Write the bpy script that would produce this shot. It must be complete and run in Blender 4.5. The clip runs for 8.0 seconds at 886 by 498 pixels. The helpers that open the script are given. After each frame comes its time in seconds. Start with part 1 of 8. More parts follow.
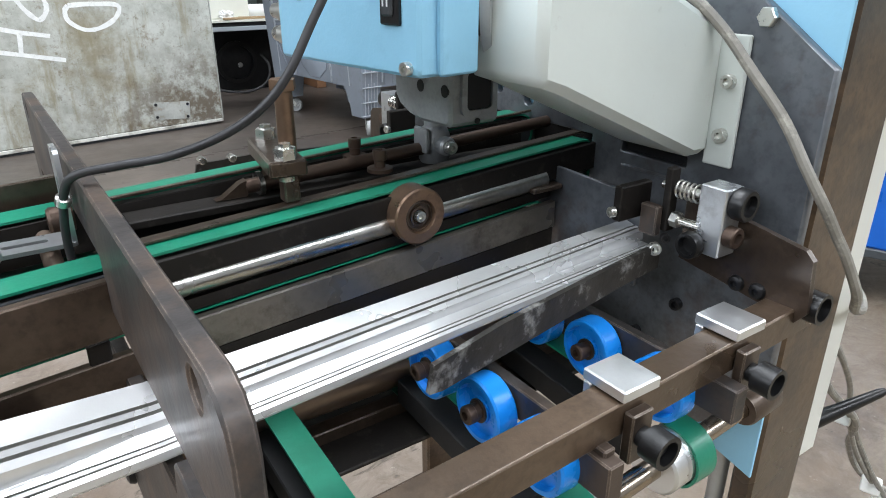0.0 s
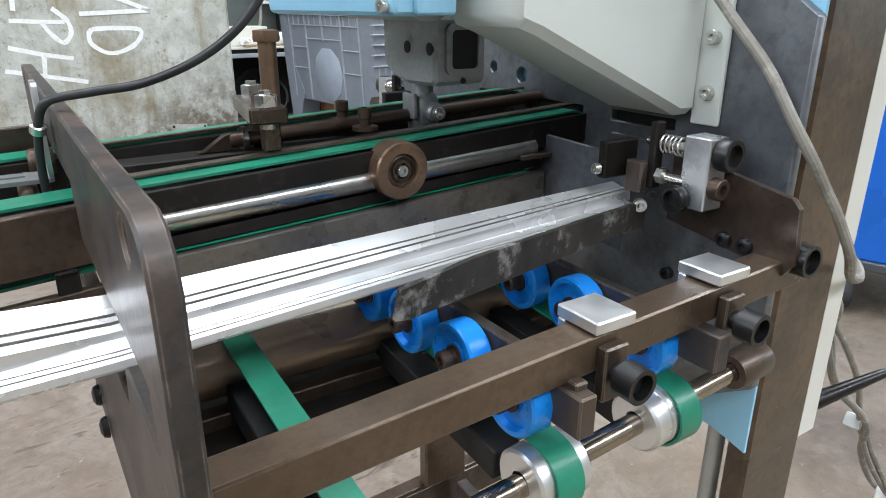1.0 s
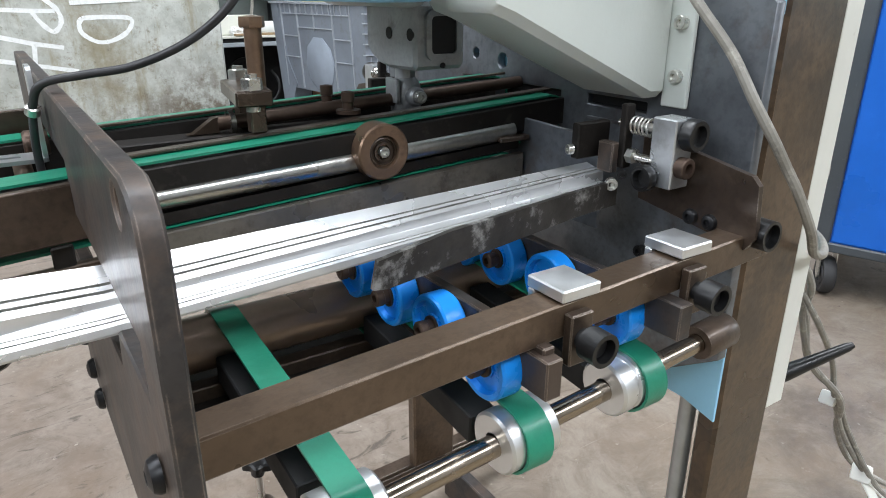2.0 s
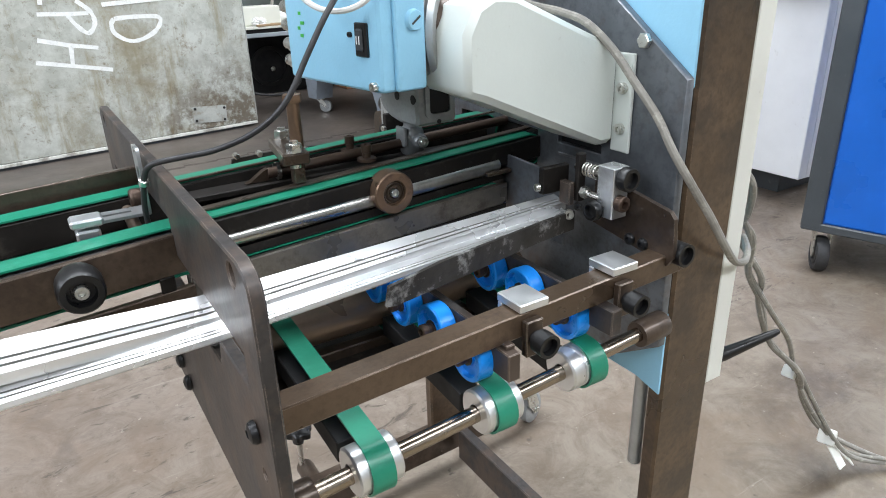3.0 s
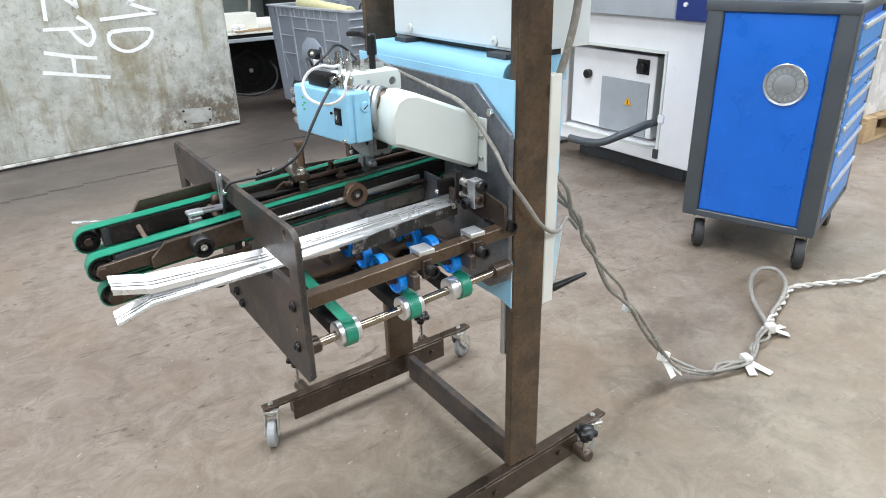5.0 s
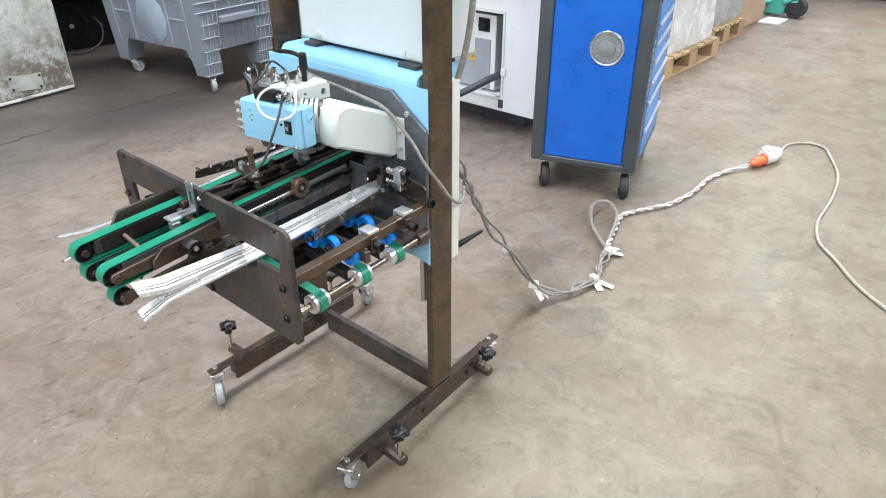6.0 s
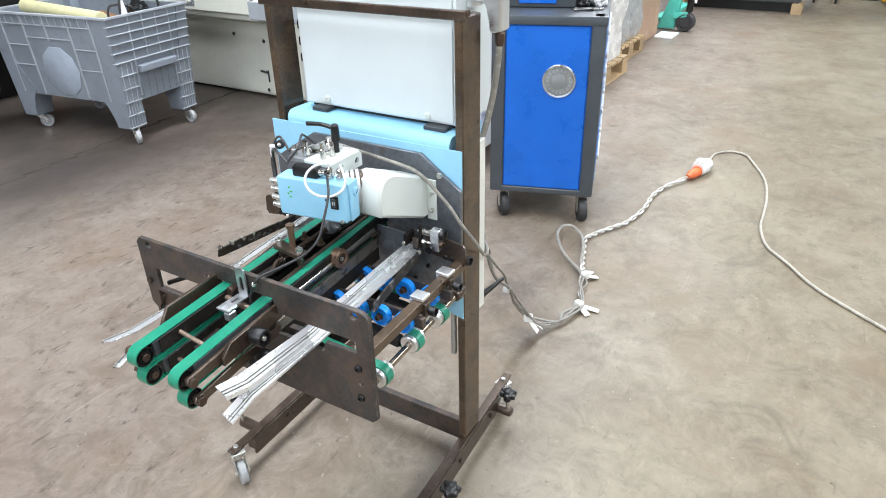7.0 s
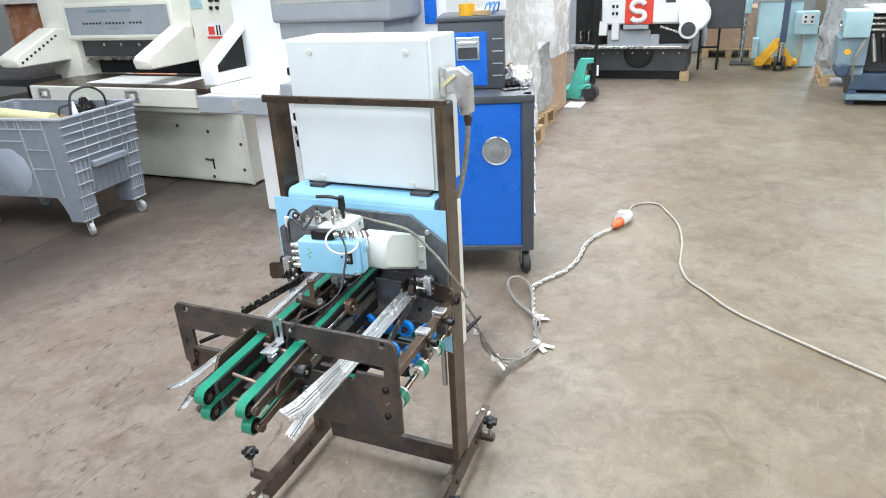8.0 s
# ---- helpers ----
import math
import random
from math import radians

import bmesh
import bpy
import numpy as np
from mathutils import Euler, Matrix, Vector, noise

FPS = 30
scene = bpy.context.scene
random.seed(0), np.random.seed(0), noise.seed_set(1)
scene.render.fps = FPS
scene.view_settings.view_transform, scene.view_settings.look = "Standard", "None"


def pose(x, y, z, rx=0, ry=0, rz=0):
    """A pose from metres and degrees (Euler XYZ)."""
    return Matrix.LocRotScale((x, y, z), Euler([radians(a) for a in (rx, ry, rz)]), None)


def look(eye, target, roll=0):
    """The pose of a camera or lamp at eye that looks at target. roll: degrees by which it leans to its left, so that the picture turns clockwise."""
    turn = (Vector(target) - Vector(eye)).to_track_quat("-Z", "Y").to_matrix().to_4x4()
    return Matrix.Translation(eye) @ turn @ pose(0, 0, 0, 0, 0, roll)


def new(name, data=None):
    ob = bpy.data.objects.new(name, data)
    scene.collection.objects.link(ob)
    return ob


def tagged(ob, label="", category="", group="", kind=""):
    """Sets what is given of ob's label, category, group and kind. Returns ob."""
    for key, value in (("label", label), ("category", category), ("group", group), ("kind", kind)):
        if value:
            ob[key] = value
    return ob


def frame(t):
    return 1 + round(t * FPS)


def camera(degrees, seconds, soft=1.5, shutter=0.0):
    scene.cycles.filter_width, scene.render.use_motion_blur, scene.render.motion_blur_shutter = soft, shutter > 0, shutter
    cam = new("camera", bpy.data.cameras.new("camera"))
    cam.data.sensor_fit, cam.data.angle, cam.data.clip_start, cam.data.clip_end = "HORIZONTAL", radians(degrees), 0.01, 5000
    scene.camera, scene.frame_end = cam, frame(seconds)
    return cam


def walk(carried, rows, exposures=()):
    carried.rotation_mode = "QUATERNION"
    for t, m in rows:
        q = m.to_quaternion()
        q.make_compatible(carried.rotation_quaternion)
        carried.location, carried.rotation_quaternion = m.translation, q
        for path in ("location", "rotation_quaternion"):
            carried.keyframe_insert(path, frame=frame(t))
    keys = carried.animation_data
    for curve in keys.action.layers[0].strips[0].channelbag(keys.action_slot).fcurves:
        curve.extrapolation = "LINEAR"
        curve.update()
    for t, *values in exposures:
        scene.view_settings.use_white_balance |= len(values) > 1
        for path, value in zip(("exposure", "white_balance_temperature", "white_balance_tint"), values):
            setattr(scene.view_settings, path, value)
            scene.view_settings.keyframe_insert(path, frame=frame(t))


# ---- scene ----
cam = camera(66.6, 8.0, soft=1.0)
PATH = [
    (0, (-0.039, -0.482, 0.922), (1.008, 1.036, 0.147), 0.1),
    (0.2, (-0.037, -0.486, 0.913), (0.846, 0.825, 0.288), 0.1),
    (0.5, (-0.035, -0.495, 0.892), (0.988, 1.079, 0.202), 0.1),
    (0.7, (-0.032, -0.501, 0.876), (0.826, 0.838, 0.277), 0.2),
    (1, (-0.026, -0.51, 0.865), (1.0, 1.064, 0.18), 0.2),
    (1.2, (-0.023, -0.517, 0.859), (0.854, 0.816, 0.275), 0.5),
    (1.5, (-0.024, -0.523, 0.855), (1.015, 1.035, 0.154), 0.6),
    (1.7, (-0.025, -0.525, 0.853), (1.015, 1.032, 0.15), 0.5),
    (2.8, (-0.068, -0.63, 0.945), (0.915, 0.933, 0.174), -1.5),
    (3, (-0.084, -0.666, 0.963), (0.876, 0.905, 0.182), -1.8),
    (3.2, (-0.111, -0.708, 0.977), (0.702, 0.635, 0.323), -2.1),
    (3.5, (-0.168, -0.804, 1.011), (0.814, 0.798, 0.326), -2.2),
    (3.7, (-0.195, -0.854, 1.025), (0.666, 0.495, 0.453), -2.2),
    (4, (-0.211, -0.903, 1.038), (0.806, 0.667, 0.33), -2.1),
    (4.2, (-0.217, -0.938, 1.045), (0.787, 0.635, 0.326), -2.3),
    (5.3, (-0.374, -1.195, 1.23), (0.678, 0.254, 0.339), -1.1),
    (5.5, (-0.43, -1.209, 1.279), (0.694, 0.154, 0.34), 0.0),
    (5.8, (-0.534, -1.217, 1.343), (0.538, -0.187, 0.519), -0.7),
    (6, (-0.61, -1.212, 1.376), (0.7, -0.074, 0.38), -0.2),
    (6.2, (-0.66, -1.185, 1.398), (0.477, -0.264, 0.534), 0.8),
    (6.5, (-0.699, -1.097, 1.415), (0.716, -0.088, 0.426), 0.4),
    (6.8, (-0.731, -0.998, 1.442), (0.521, -0.205, 0.609), -0.7),
    (7, (-0.767, -0.946, 1.469), (0.729, -0.022, 0.515), -1.4),
    (7.2, (-0.815, -0.917, 1.486), (0.496, -0.17, 0.702), -1.7),
    (7.5, (-0.946, -0.901, 1.515), (0.679, -0.126, 0.642), -2.6),
    (7.7, (-1.03, -0.911, 1.532), (0.391, -0.287, 0.838), -3.0),
    (8, (-1.113, -0.951, 1.552), (0.567, -0.183, 0.784), -3.1),
]
walk(cam, [(t, look(eye, target, roll)) for t, eye, target, roll in PATH], [(0.0, 0.12), (3.0, 0.16), (5.5, 0.24), (7.0, 0.33), (8.0, 0.23)])

# ---- light: daylight through roof lights of a factory hall ----
world = bpy.data.worlds.new("sky")
scene.world = world
world.use_nodes = True
wn = world.node_tree.nodes
sky = wn.new("ShaderNodeTexSky")
sky.sky_type, sky.sun_disc = "NISHITA", False
sky.sun_elevation, sky.sun_rotation = radians(48), radians(200)
wn["Background"].inputs[1].default_value = 0.1
world.node_tree.links.new(sky.outputs[0], wn["Background"].inputs[0])

ROOF_Z = 6.2
LAMP_WATTS = 1125.0


def area(name, x, y, z, sx, sy, watts, rot=(0, 0, 0), colour=(0.885, 0.935, 1.0)):
    lamp = bpy.data.lights.new(name, "AREA")
    lamp.shape, lamp.size, lamp.size_y, lamp.energy, lamp.color = "RECTANGLE", sx, sy, watts, colour
    ob = new(name, lamp)
    ob.matrix_basis = pose(x, y, z, *rot)
    return ob


STRIPS = [-5.4, 1.2]
for y in STRIPS:
    area("roof_light", 4.2, y, ROOF_Z + 0.05, 17.0, 1.5, LAMP_WATTS)
area("gate_daylight", 13.9, -4.0, 2.0, 3.6, 3.4, 200.0, (90, 0, 90))
# unseen lamp in the west wall, added to brighten faces turned to -x
area("west_fill_light", -6.02, 0.5, 3.9, 9.0, 1.8, 330.0, (90, 0, -90))

# ---- materials ----
def material(name, base, rough=0.5, metal=0.0, var=0.15, scale=6.0, spots=None, fine=90.0, bump=0.1, coat=0.0, rvar=0.12, piece=0.0, wear=None):
    """spots: (colour, share, scale) of stains or wear."""
    m = bpy.data.materials.new(name)
    m.use_nodes = True
    nt = m.node_tree
    nodes, links = nt.nodes, nt.links
    p = nodes["Principled BSDF"]
    tc = nodes.new("ShaderNodeTexCoord")

    def noise_node(s, detail=4.0, rough_n=0.6):
        n = nodes.new("ShaderNodeTexNoise")
        n.inputs["Scale"].default_value, n.inputs["Detail"].default_value, n.inputs["Roughness"].default_value = s, detail, rough_n
        links.new(tc.outputs["Object"], n.inputs["Vector"])
        return n

    def mapped(out, a, b, c, d):
        r = nodes.new("ShaderNodeMapRange")
        r.inputs["From Min"].default_value, r.inputs["From Max"].default_value = a, b
        r.inputs["To Min"].default_value, r.inputs["To Max"].default_value = c, d
        links.new(out, r.inputs["Value"])
        return r.outputs["Result"]

    def mixed(fac, a, b):
        x = nodes.new("ShaderNodeMix")
        x.data_type = "RGBA"
        links.new(fac, x.inputs["Factor"])
        for sock, v in ((x.inputs[6], a), (x.inputs[7], b)):
            if isinstance(v, tuple):
                sock.default_value = (*v, 1)
            else:
                links.new(v, sock)
        return x.outputs[2]

    big, small = noise_node(scale), noise_node(fine, 3.0)
    dark = tuple(c * (1 - var) for c in base)
    light = tuple(min(1, c * (1 + var)) for c in base)
    col = mixed(mapped(big.outputs["Fac"], 0.32, 0.68, 0, 1), dark, light)
    col = mixed(mapped(small.outputs["Fac"], 0.45, 0.75, 0, min(0.6, var * 2.0)), col, tuple(c * (1 - 1.6 * var) for c in base))
    if spots:
        colour, share, s = spots
        n = noise_node(s, 7.0, 0.68)
        col = mixed(mapped(n.outputs["Fac"], 0.70 - share, 0.84 - share, 0, 0.7), col, colour)
    if piece:
        info = nodes.new("ShaderNodeObjectInfo")
        hsv = nodes.new("ShaderNodeHueSaturation")
        links.new(mapped(info.outputs["Random"], 0, 1, 1 - piece, 1 + piece), hsv.inputs["Value"])
        links.new(col, hsv.inputs["Color"])
        col = hsv.outputs["Color"]
    if wear:
        bv, geo, dot = nodes.new("ShaderNodeBevel"), nodes.new("ShaderNodeNewGeometry"), nodes.new("ShaderNodeVectorMath")
        bv.samples, bv.inputs["Radius"].default_value, dot.operation = 4, 0.0011, "DOT_PRODUCT"
        links.new(bv.outputs["Normal"], dot.inputs[0])
        links.new(geo.outputs["Normal"], dot.inputs[1])
        edge = mapped(dot.outputs["Value"], 0.96, 0.90, 0, 1)
        patch = nodes.new("ShaderNodeMath")
        patch.operation = "MULTIPLY"
        links.new(edge, patch.inputs[0])
        links.new(mapped(noise_node(26.0, 5.0).outputs["Fac"], 0.44, 0.56, 0.0, 0.75), patch.inputs[1])
        col = mixed(patch.outputs[0], col, wear)
    links.new(col, p.inputs["Base Color"])
    links.new(mapped(big.outputs["Fac"], 0.3, 0.7, max(0.03, rough - rvar), min(1, rough + rvar)), p.inputs["Roughness"])
    p.inputs["Metallic"].default_value = metal
    p.inputs["Coat Weight"].default_value, p.inputs["Coat Roughness"].default_value = coat, 0.18
    if bump:
        b = nodes.new("ShaderNodeBump")
        b.inputs["Strength"].default_value, b.inputs["Distance"].default_value = bump, 0.002
        links.new(small.outputs["Fac"], b.inputs["Height"])
        links.new(b.outputs["Normal"], p.inputs["Normal"])
    return m


STEEL = material("browned_steel", (0.080, 0.056, 0.041), 0.36, 0.55, 0.32, 9, ((0.125, 0.092, 0.068), 0.17, 26), 160, 0.12, coat=0.3, wear=(0.36, 0.31, 0.27))
DARKSTEEL = material("near_black_steel", (0.017, 0.014, 0.012), 0.55, 0.4, 0.25, 14, ((0.07, 0.06, 0.052), 0.14, 40), 160, 0.1)
COLUMN = material("rusty_column_steel", (0.128, 0.084, 0.052), 0.36, 0.45, 0.38, 5, ((0.045, 0.034, 0.027), 0.24, 12), 140, 0.12, coat=0.3, wear=(0.30, 0.22, 0.16))
RAIL = material("rubbed_rail_steel", (0.118, 0.080, 0.053), 0.34, 0.55, 0.26, 10, ((0.070, 0.047, 0.032), 0.18, 30), 160, 0.12, coat=0.3, wear=(0.40, 0.34, 0.29))
ROLLERBROWN = material("browned_roller_steel", (0.27, 0.20, 0.155), 0.36, 0.5, 0.15, 12, None, 200, 0.06)
PLATE = material("dark_steel_plate", (0.060, 0.054, 0.052), 0.52, 0.45, 0.36, 7, ((0.115, 0.080, 0.060), 0.235, 13), 120, 0.2, coat=0.1, wear=(0.36, 0.29, 0.24))
BACKPLATE = material("blue_grey_steel_plate", (0.165, 0.180, 0.200), 0.42, 0.55, 0.32, 8, ((0.11, 0.080, 0.064), 0.16, 14), 120, 0.1, coat=0.25, wear=(0.26, 0.22, 0.20))
SCUFFED = material("scuffed_steel", (0.050, 0.045, 0.040), 0.5, 0.4, 0.35, 12, ((0.46, 0.45, 0.43), 0.155, 48), 90, 0.3)
BRIGHT = material("bright_steel", (0.62, 0.60, 0.57), 0.25, 1.0, 0.12, 20, None, 200, 0.05)
CHROME = material("chrome", (0.78, 0.78, 0.77), 0.12, 1.0, 0.05, 15, None, 200, 0.02, rvar=0.06)
ZINC = material("zinc_screw", (0.66, 0.66, 0.62), 0.32, 0.9, 0.12, 60, None, 300, 0.05)
BLACKSCREW = material("black_screw", (0.03, 0.03, 0.032), 0.4, 0.6, 0.2, 60, None, 300, 0.05)
ALU = material("aluminium", (0.80, 0.81, 0.82), 0.36, 0.9, 0.06, 25, None, 260, 0.06)
GUIDE = material("guide_aluminium", (0.84, 0.845, 0.85), 0.28, 0.62, 0.05, 14, None, 240, 0.04)
BELT = material("green_belt", (0.010, 0.225, 0.135), 0.40, 0.0, 0.14, 14, ((0.035, 0.29, 0.19), 0.12, 18), 220, 0.12, coat=0.25)
WHEELBLUE = material("blue_plastic", (0.008, 0.26, 0.83), 0.32, 0.0, 0.08, 30, None, 200, 0.04)
BLACK = material("black_plastic", (0.007, 0.007, 0.0075), 0.38, 0.0, 0.2, 40, None, 250, 0.08)
RUBBER = material("dark_rubber", (0.035, 0.035, 0.037), 0.6, 0.0, 0.25, 40, None, 200, 0.1)
SKYPAINT = material("light_blue_paint", (0.30, 0.60, 0.80), 0.42, 0.0, 0.06, 8, ((0.24, 0.50, 0.68), 0.1, 25), 260, 0.18)
HOODPAINT = material("pale_grey_paint", (0.655, 0.695, 0.655), 0.4, 0.0, 0.04, 7, ((0.5, 0.5, 0.46), 0.06, 60), 260, 0.08)
BOXPAINT = material("white_grey_paint", (0.66, 0.715, 0.725), 0.42, 0.0, 0.03, 6, None, 260, 0.08)
STRIPPAINT = material("ivory_strip", (0.72, 0.72, 0.66), 0.45, 0.0, 0.06, 9, ((0.4, 0.38, 0.33), 0.06, 40), 260, 0.06)
CAST = material("cast_aluminium", (0.50, 0.51, 0.51), 0.5, 0.7, 0.14, 18, ((0.2, 0.2, 0.19), 0.1, 30), 180, 0.2)
CASTDARK = material("grey_cast_metal", (0.33, 0.345, 0.355), 0.46, 0.6, 0.2, 18, ((0.11, 0.11, 0.11), 0.12, 30), 180, 0.25, wear=(0.5, 0.5, 0.5))
MILLED = material("milled_aluminium", (0.60, 0.62, 0.64), 0.34, 0.85, 0.12, 25, ((0.36, 0.36, 0.36), 0.12, 40), 260, 0.08)
CABLEBLACK = material("black_cable", (0.03, 0.03, 0.032), 0.42, 0.0, 0.2, 30, None, 150, 0.05)
CABLEGREY = material("grey_cable", (0.26, 0.245, 0.215), 0.5, 0.0, 0.2, 25, ((0.5, 0.47, 0.40), 0.16, 60), 150, 0.08)
CABLEWHITE = material("white_cable", (0.70, 0.70, 0.68), 0.45, 0.0, 0.08, 25, None, 150, 0.05)
CABLEBEIGE = material("beige_cable", (0.50, 0.47, 0.42), 0.45, 0.0, 0.1, 25, None, 150, 0.05)
CABLEPALE = material("pale_dusty_cable", (0.40, 0.37, 0.31), 0.55, 0.0, 0.2, 25, ((0.58, 0.55, 0.48), 0.18, 90), 150, 0.1)
TAPE = material("white_tape", (0.80, 0.79, 0.74), 0.6, 0.0, 0.06, 30, None, 200, 0.1)
ORANGE = material("orange_plastic", (0.78, 0.16, 0.05), 0.45, 0.0, 0.12, 40, None, 200, 0.05)
# near-black for gaps, holes and undersides, with their shade put into the colour
DARK = material("shade_black", (0.008, 0.008, 0.009), 0.7, 0.0, 0.2, 20, None, 90, 0.05)
PAPER = material("paper", (0.80, 0.80, 0.78), 0.7, 0.0, 0.03, 10, None, 200, 0.03)
TROLLEYBLUE = material("blue_cabinet_paint", (0.006, 0.135, 0.62), 0.33, 0.0, 0.08, 5, ((0.02, 0.18, 0.7), 0.1, 20), 300, 0.04)
TROLLEYGREY = material("anthracite_paint", (0.062, 0.072, 0.082), 0.42, 0.0, 0.12, 10, ((0.16, 0.17, 0.18), 0.06, 60), 260, 0.1)
DRAWERBLUE = material("drawer_blue_paint", (0.07, 0.27, 0.68), 0.36, 0.0, 0.08, 8, None, 260, 0.05)
# one bin plastic, ribs paler as if lit
BINRIB = material("lit_worn_bin_plastic", (0.40, 0.43, 0.47), 0.45, 0.0, 0.12, 9, ((0.26, 0.28, 0.30), 0.14, 25), 200, 0.08)
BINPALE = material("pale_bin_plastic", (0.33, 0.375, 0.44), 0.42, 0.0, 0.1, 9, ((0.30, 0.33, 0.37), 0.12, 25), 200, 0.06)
# walls of the same plastic, darker for the shade between the ribs
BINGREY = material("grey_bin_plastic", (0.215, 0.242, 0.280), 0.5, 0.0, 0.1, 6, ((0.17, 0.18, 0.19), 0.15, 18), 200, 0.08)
CREAM = material("cream_paint", (0.74, 0.74, 0.66), 0.42, 0.0, 0.05, 5, ((0.42, 0.40, 0.33), 0.08, 30), 260, 0.08)
PUREWHITE = material("white_paint", (0.80, 0.81, 0.82), 0.4, 0.0, 0.04, 5, ((0.6, 0.6, 0.58), 0.06, 30), 260, 0.06)
MIDGREY = material("mid_grey_paint", (0.34, 0.37, 0.40), 0.45, 0.0, 0.08, 8, None, 240, 0.08)
DARKGREY = material("dark_grey_paint", (0.045, 0.05, 0.055), 0.45, 0.0, 0.2, 8, ((0.12, 0.12, 0.12), 0.1, 30), 200, 0.1)
WOOD = material("pale_wood", (0.48, 0.34, 0.19), 0.65, 0.0, 0.22, 7, ((0.3, 0.2, 0.1), 0.15, 14), 70, 0.25, piece=0.2)
BROWNWOOD = material("brown_wood", (0.24, 0.12, 0.06), 0.6, 0.0, 0.25, 7, None, 70, 0.25)
CARD = material("cardboard", (0.46, 0.31, 0.21), 0.75, 0.0, 0.1, 4, ((0.6, 0.5, 0.42), 0.15, 9), 120, 0.15)
WRAP = material("plastic_wrap", (0.46, 0.47, 0.47), 0.2, 0.0, 0.30, 14, ((0.28, 0.285, 0.28), 0.2, 14), 26, 0.6)
FILMWHITE = material("white_film", (0.74, 0.74, 0.72), 0.25, 0.0, 0.12, 9, ((0.55, 0.52, 0.48), 0.14, 10), 26, 0.6)
MINT = material("mint_paint", (0.10, 0.58, 0.47), 0.45, 0.0, 0.1, 12, None, 200, 0.06)
YELLOW = material("yellow_paint", (0.80, 0.42, 0.02), 0.45, 0.0, 0.12, 12, ((0.2, 0.13, 0.05), 0.1, 40), 200, 0.06)
RED = material("red_paint", (0.68, 0.055, 0.03), 0.45, 0.0, 0.06, 12, None, 200, 0.04)
SLATEPALE = material("dull_blue_paint", (0.20, 0.29, 0.34), 0.5, 0.0, 0.12, 6, ((0.1, 0.12, 0.13), 0.1, 20), 200, 0.08)
PALEBLUE = material("pale_blue_paint", (0.36, 0.55, 0.60), 0.45, 0.0, 0.07, 6, None, 200, 0.06)
NAVY = material("slate_blue_paint", (0.05, 0.08, 0.13), 0.45, 0.0, 0.15, 8, None, 200, 0.1)
CASTERGREY = material("grey_tyre", (0.33, 0.34, 0.34), 0.5, 0.0, 0.15, 40, None, 200, 0.08)
# darker copy of the guide metal: groove shade and grime in one colour
GROOVE = material("dark_groove_aluminium", (0.27, 0.267, 0.25), 0.42, 0.6, 0.25, 30, None, 200, 0.1)
RODSTEEL = material("oiled_rod_steel", (0.50, 0.49, 0.47), 0.27, 1.0, 0.2, 9, ((0.14, 0.13, 0.12), 0.16, 9), 200, 0.04)
SHAFT = material("bronzed_shaft_steel", (0.40, 0.335, 0.27), 0.24, 1.0, 0.1, 18, None, 200, 0.04)
RUBBEDBAR = material("rubbed_grey_steel", (0.225, 0.205, 0.180), 0.36, 0.6, 0.25, 12, ((0.075, 0.062, 0.050), 0.2, 24), 160, 0.12, wear=(0.42, 0.40, 0.37))
WHEELBROWN = material("brown_wheel_steel", (0.26, 0.17, 0.115), 0.36, 0.75, 0.18, 30, ((0.12, 0.08, 0.06), 0.16, 60), 200, 0.08)
COPPER = material("brown_bolt", (0.10, 0.068, 0.052), 0.45, 0.7, 0.2, 40, None, 200, 0.1)
JOINT = material("joint_filler", (0.055, 0.046, 0.037), 0.75, 0.0, 0.3, 6, ((0.13, 0.11, 0.09), 0.2, 9), 90, 0.3)
WALLPAINT = material("hall_wall", (0.25, 0.25, 0.245), 0.8, 0.0, 0.1, 1.2, None, 60, 0.1)
MARKER = material("white_marker", (0.80, 0.81, 0.79), 0.7, 0.0, 0.06, 40, ((0.58, 0.59, 0.56), 0.16, 60), 120, 0.1)
EDGEGALV = material("sheet_edge", (0.44, 0.45, 0.42), 0.55, 0.2, 0.2, 9, ((0.25, 0.20, 0.13), 0.16, 20), 120, 0.15)
CHIPPED = material("chipped_white_trim", (0.66, 0.66, 0.61), 0.6, 0.0, 0.12, 14, ((0.16, 0.135, 0.10), 0.23, 9), 120, 0.2)
YELLOWPAPER = material("yellowish_roll", (0.66, 0.62, 0.36), 0.6, 0.0, 0.08, 20, None, 120, 0.08)
GREENMARK = material("green_marker", (0.05, 0.42, 0.06), 0.6, 0.0, 0.1, 60, None, 200, 0.0)


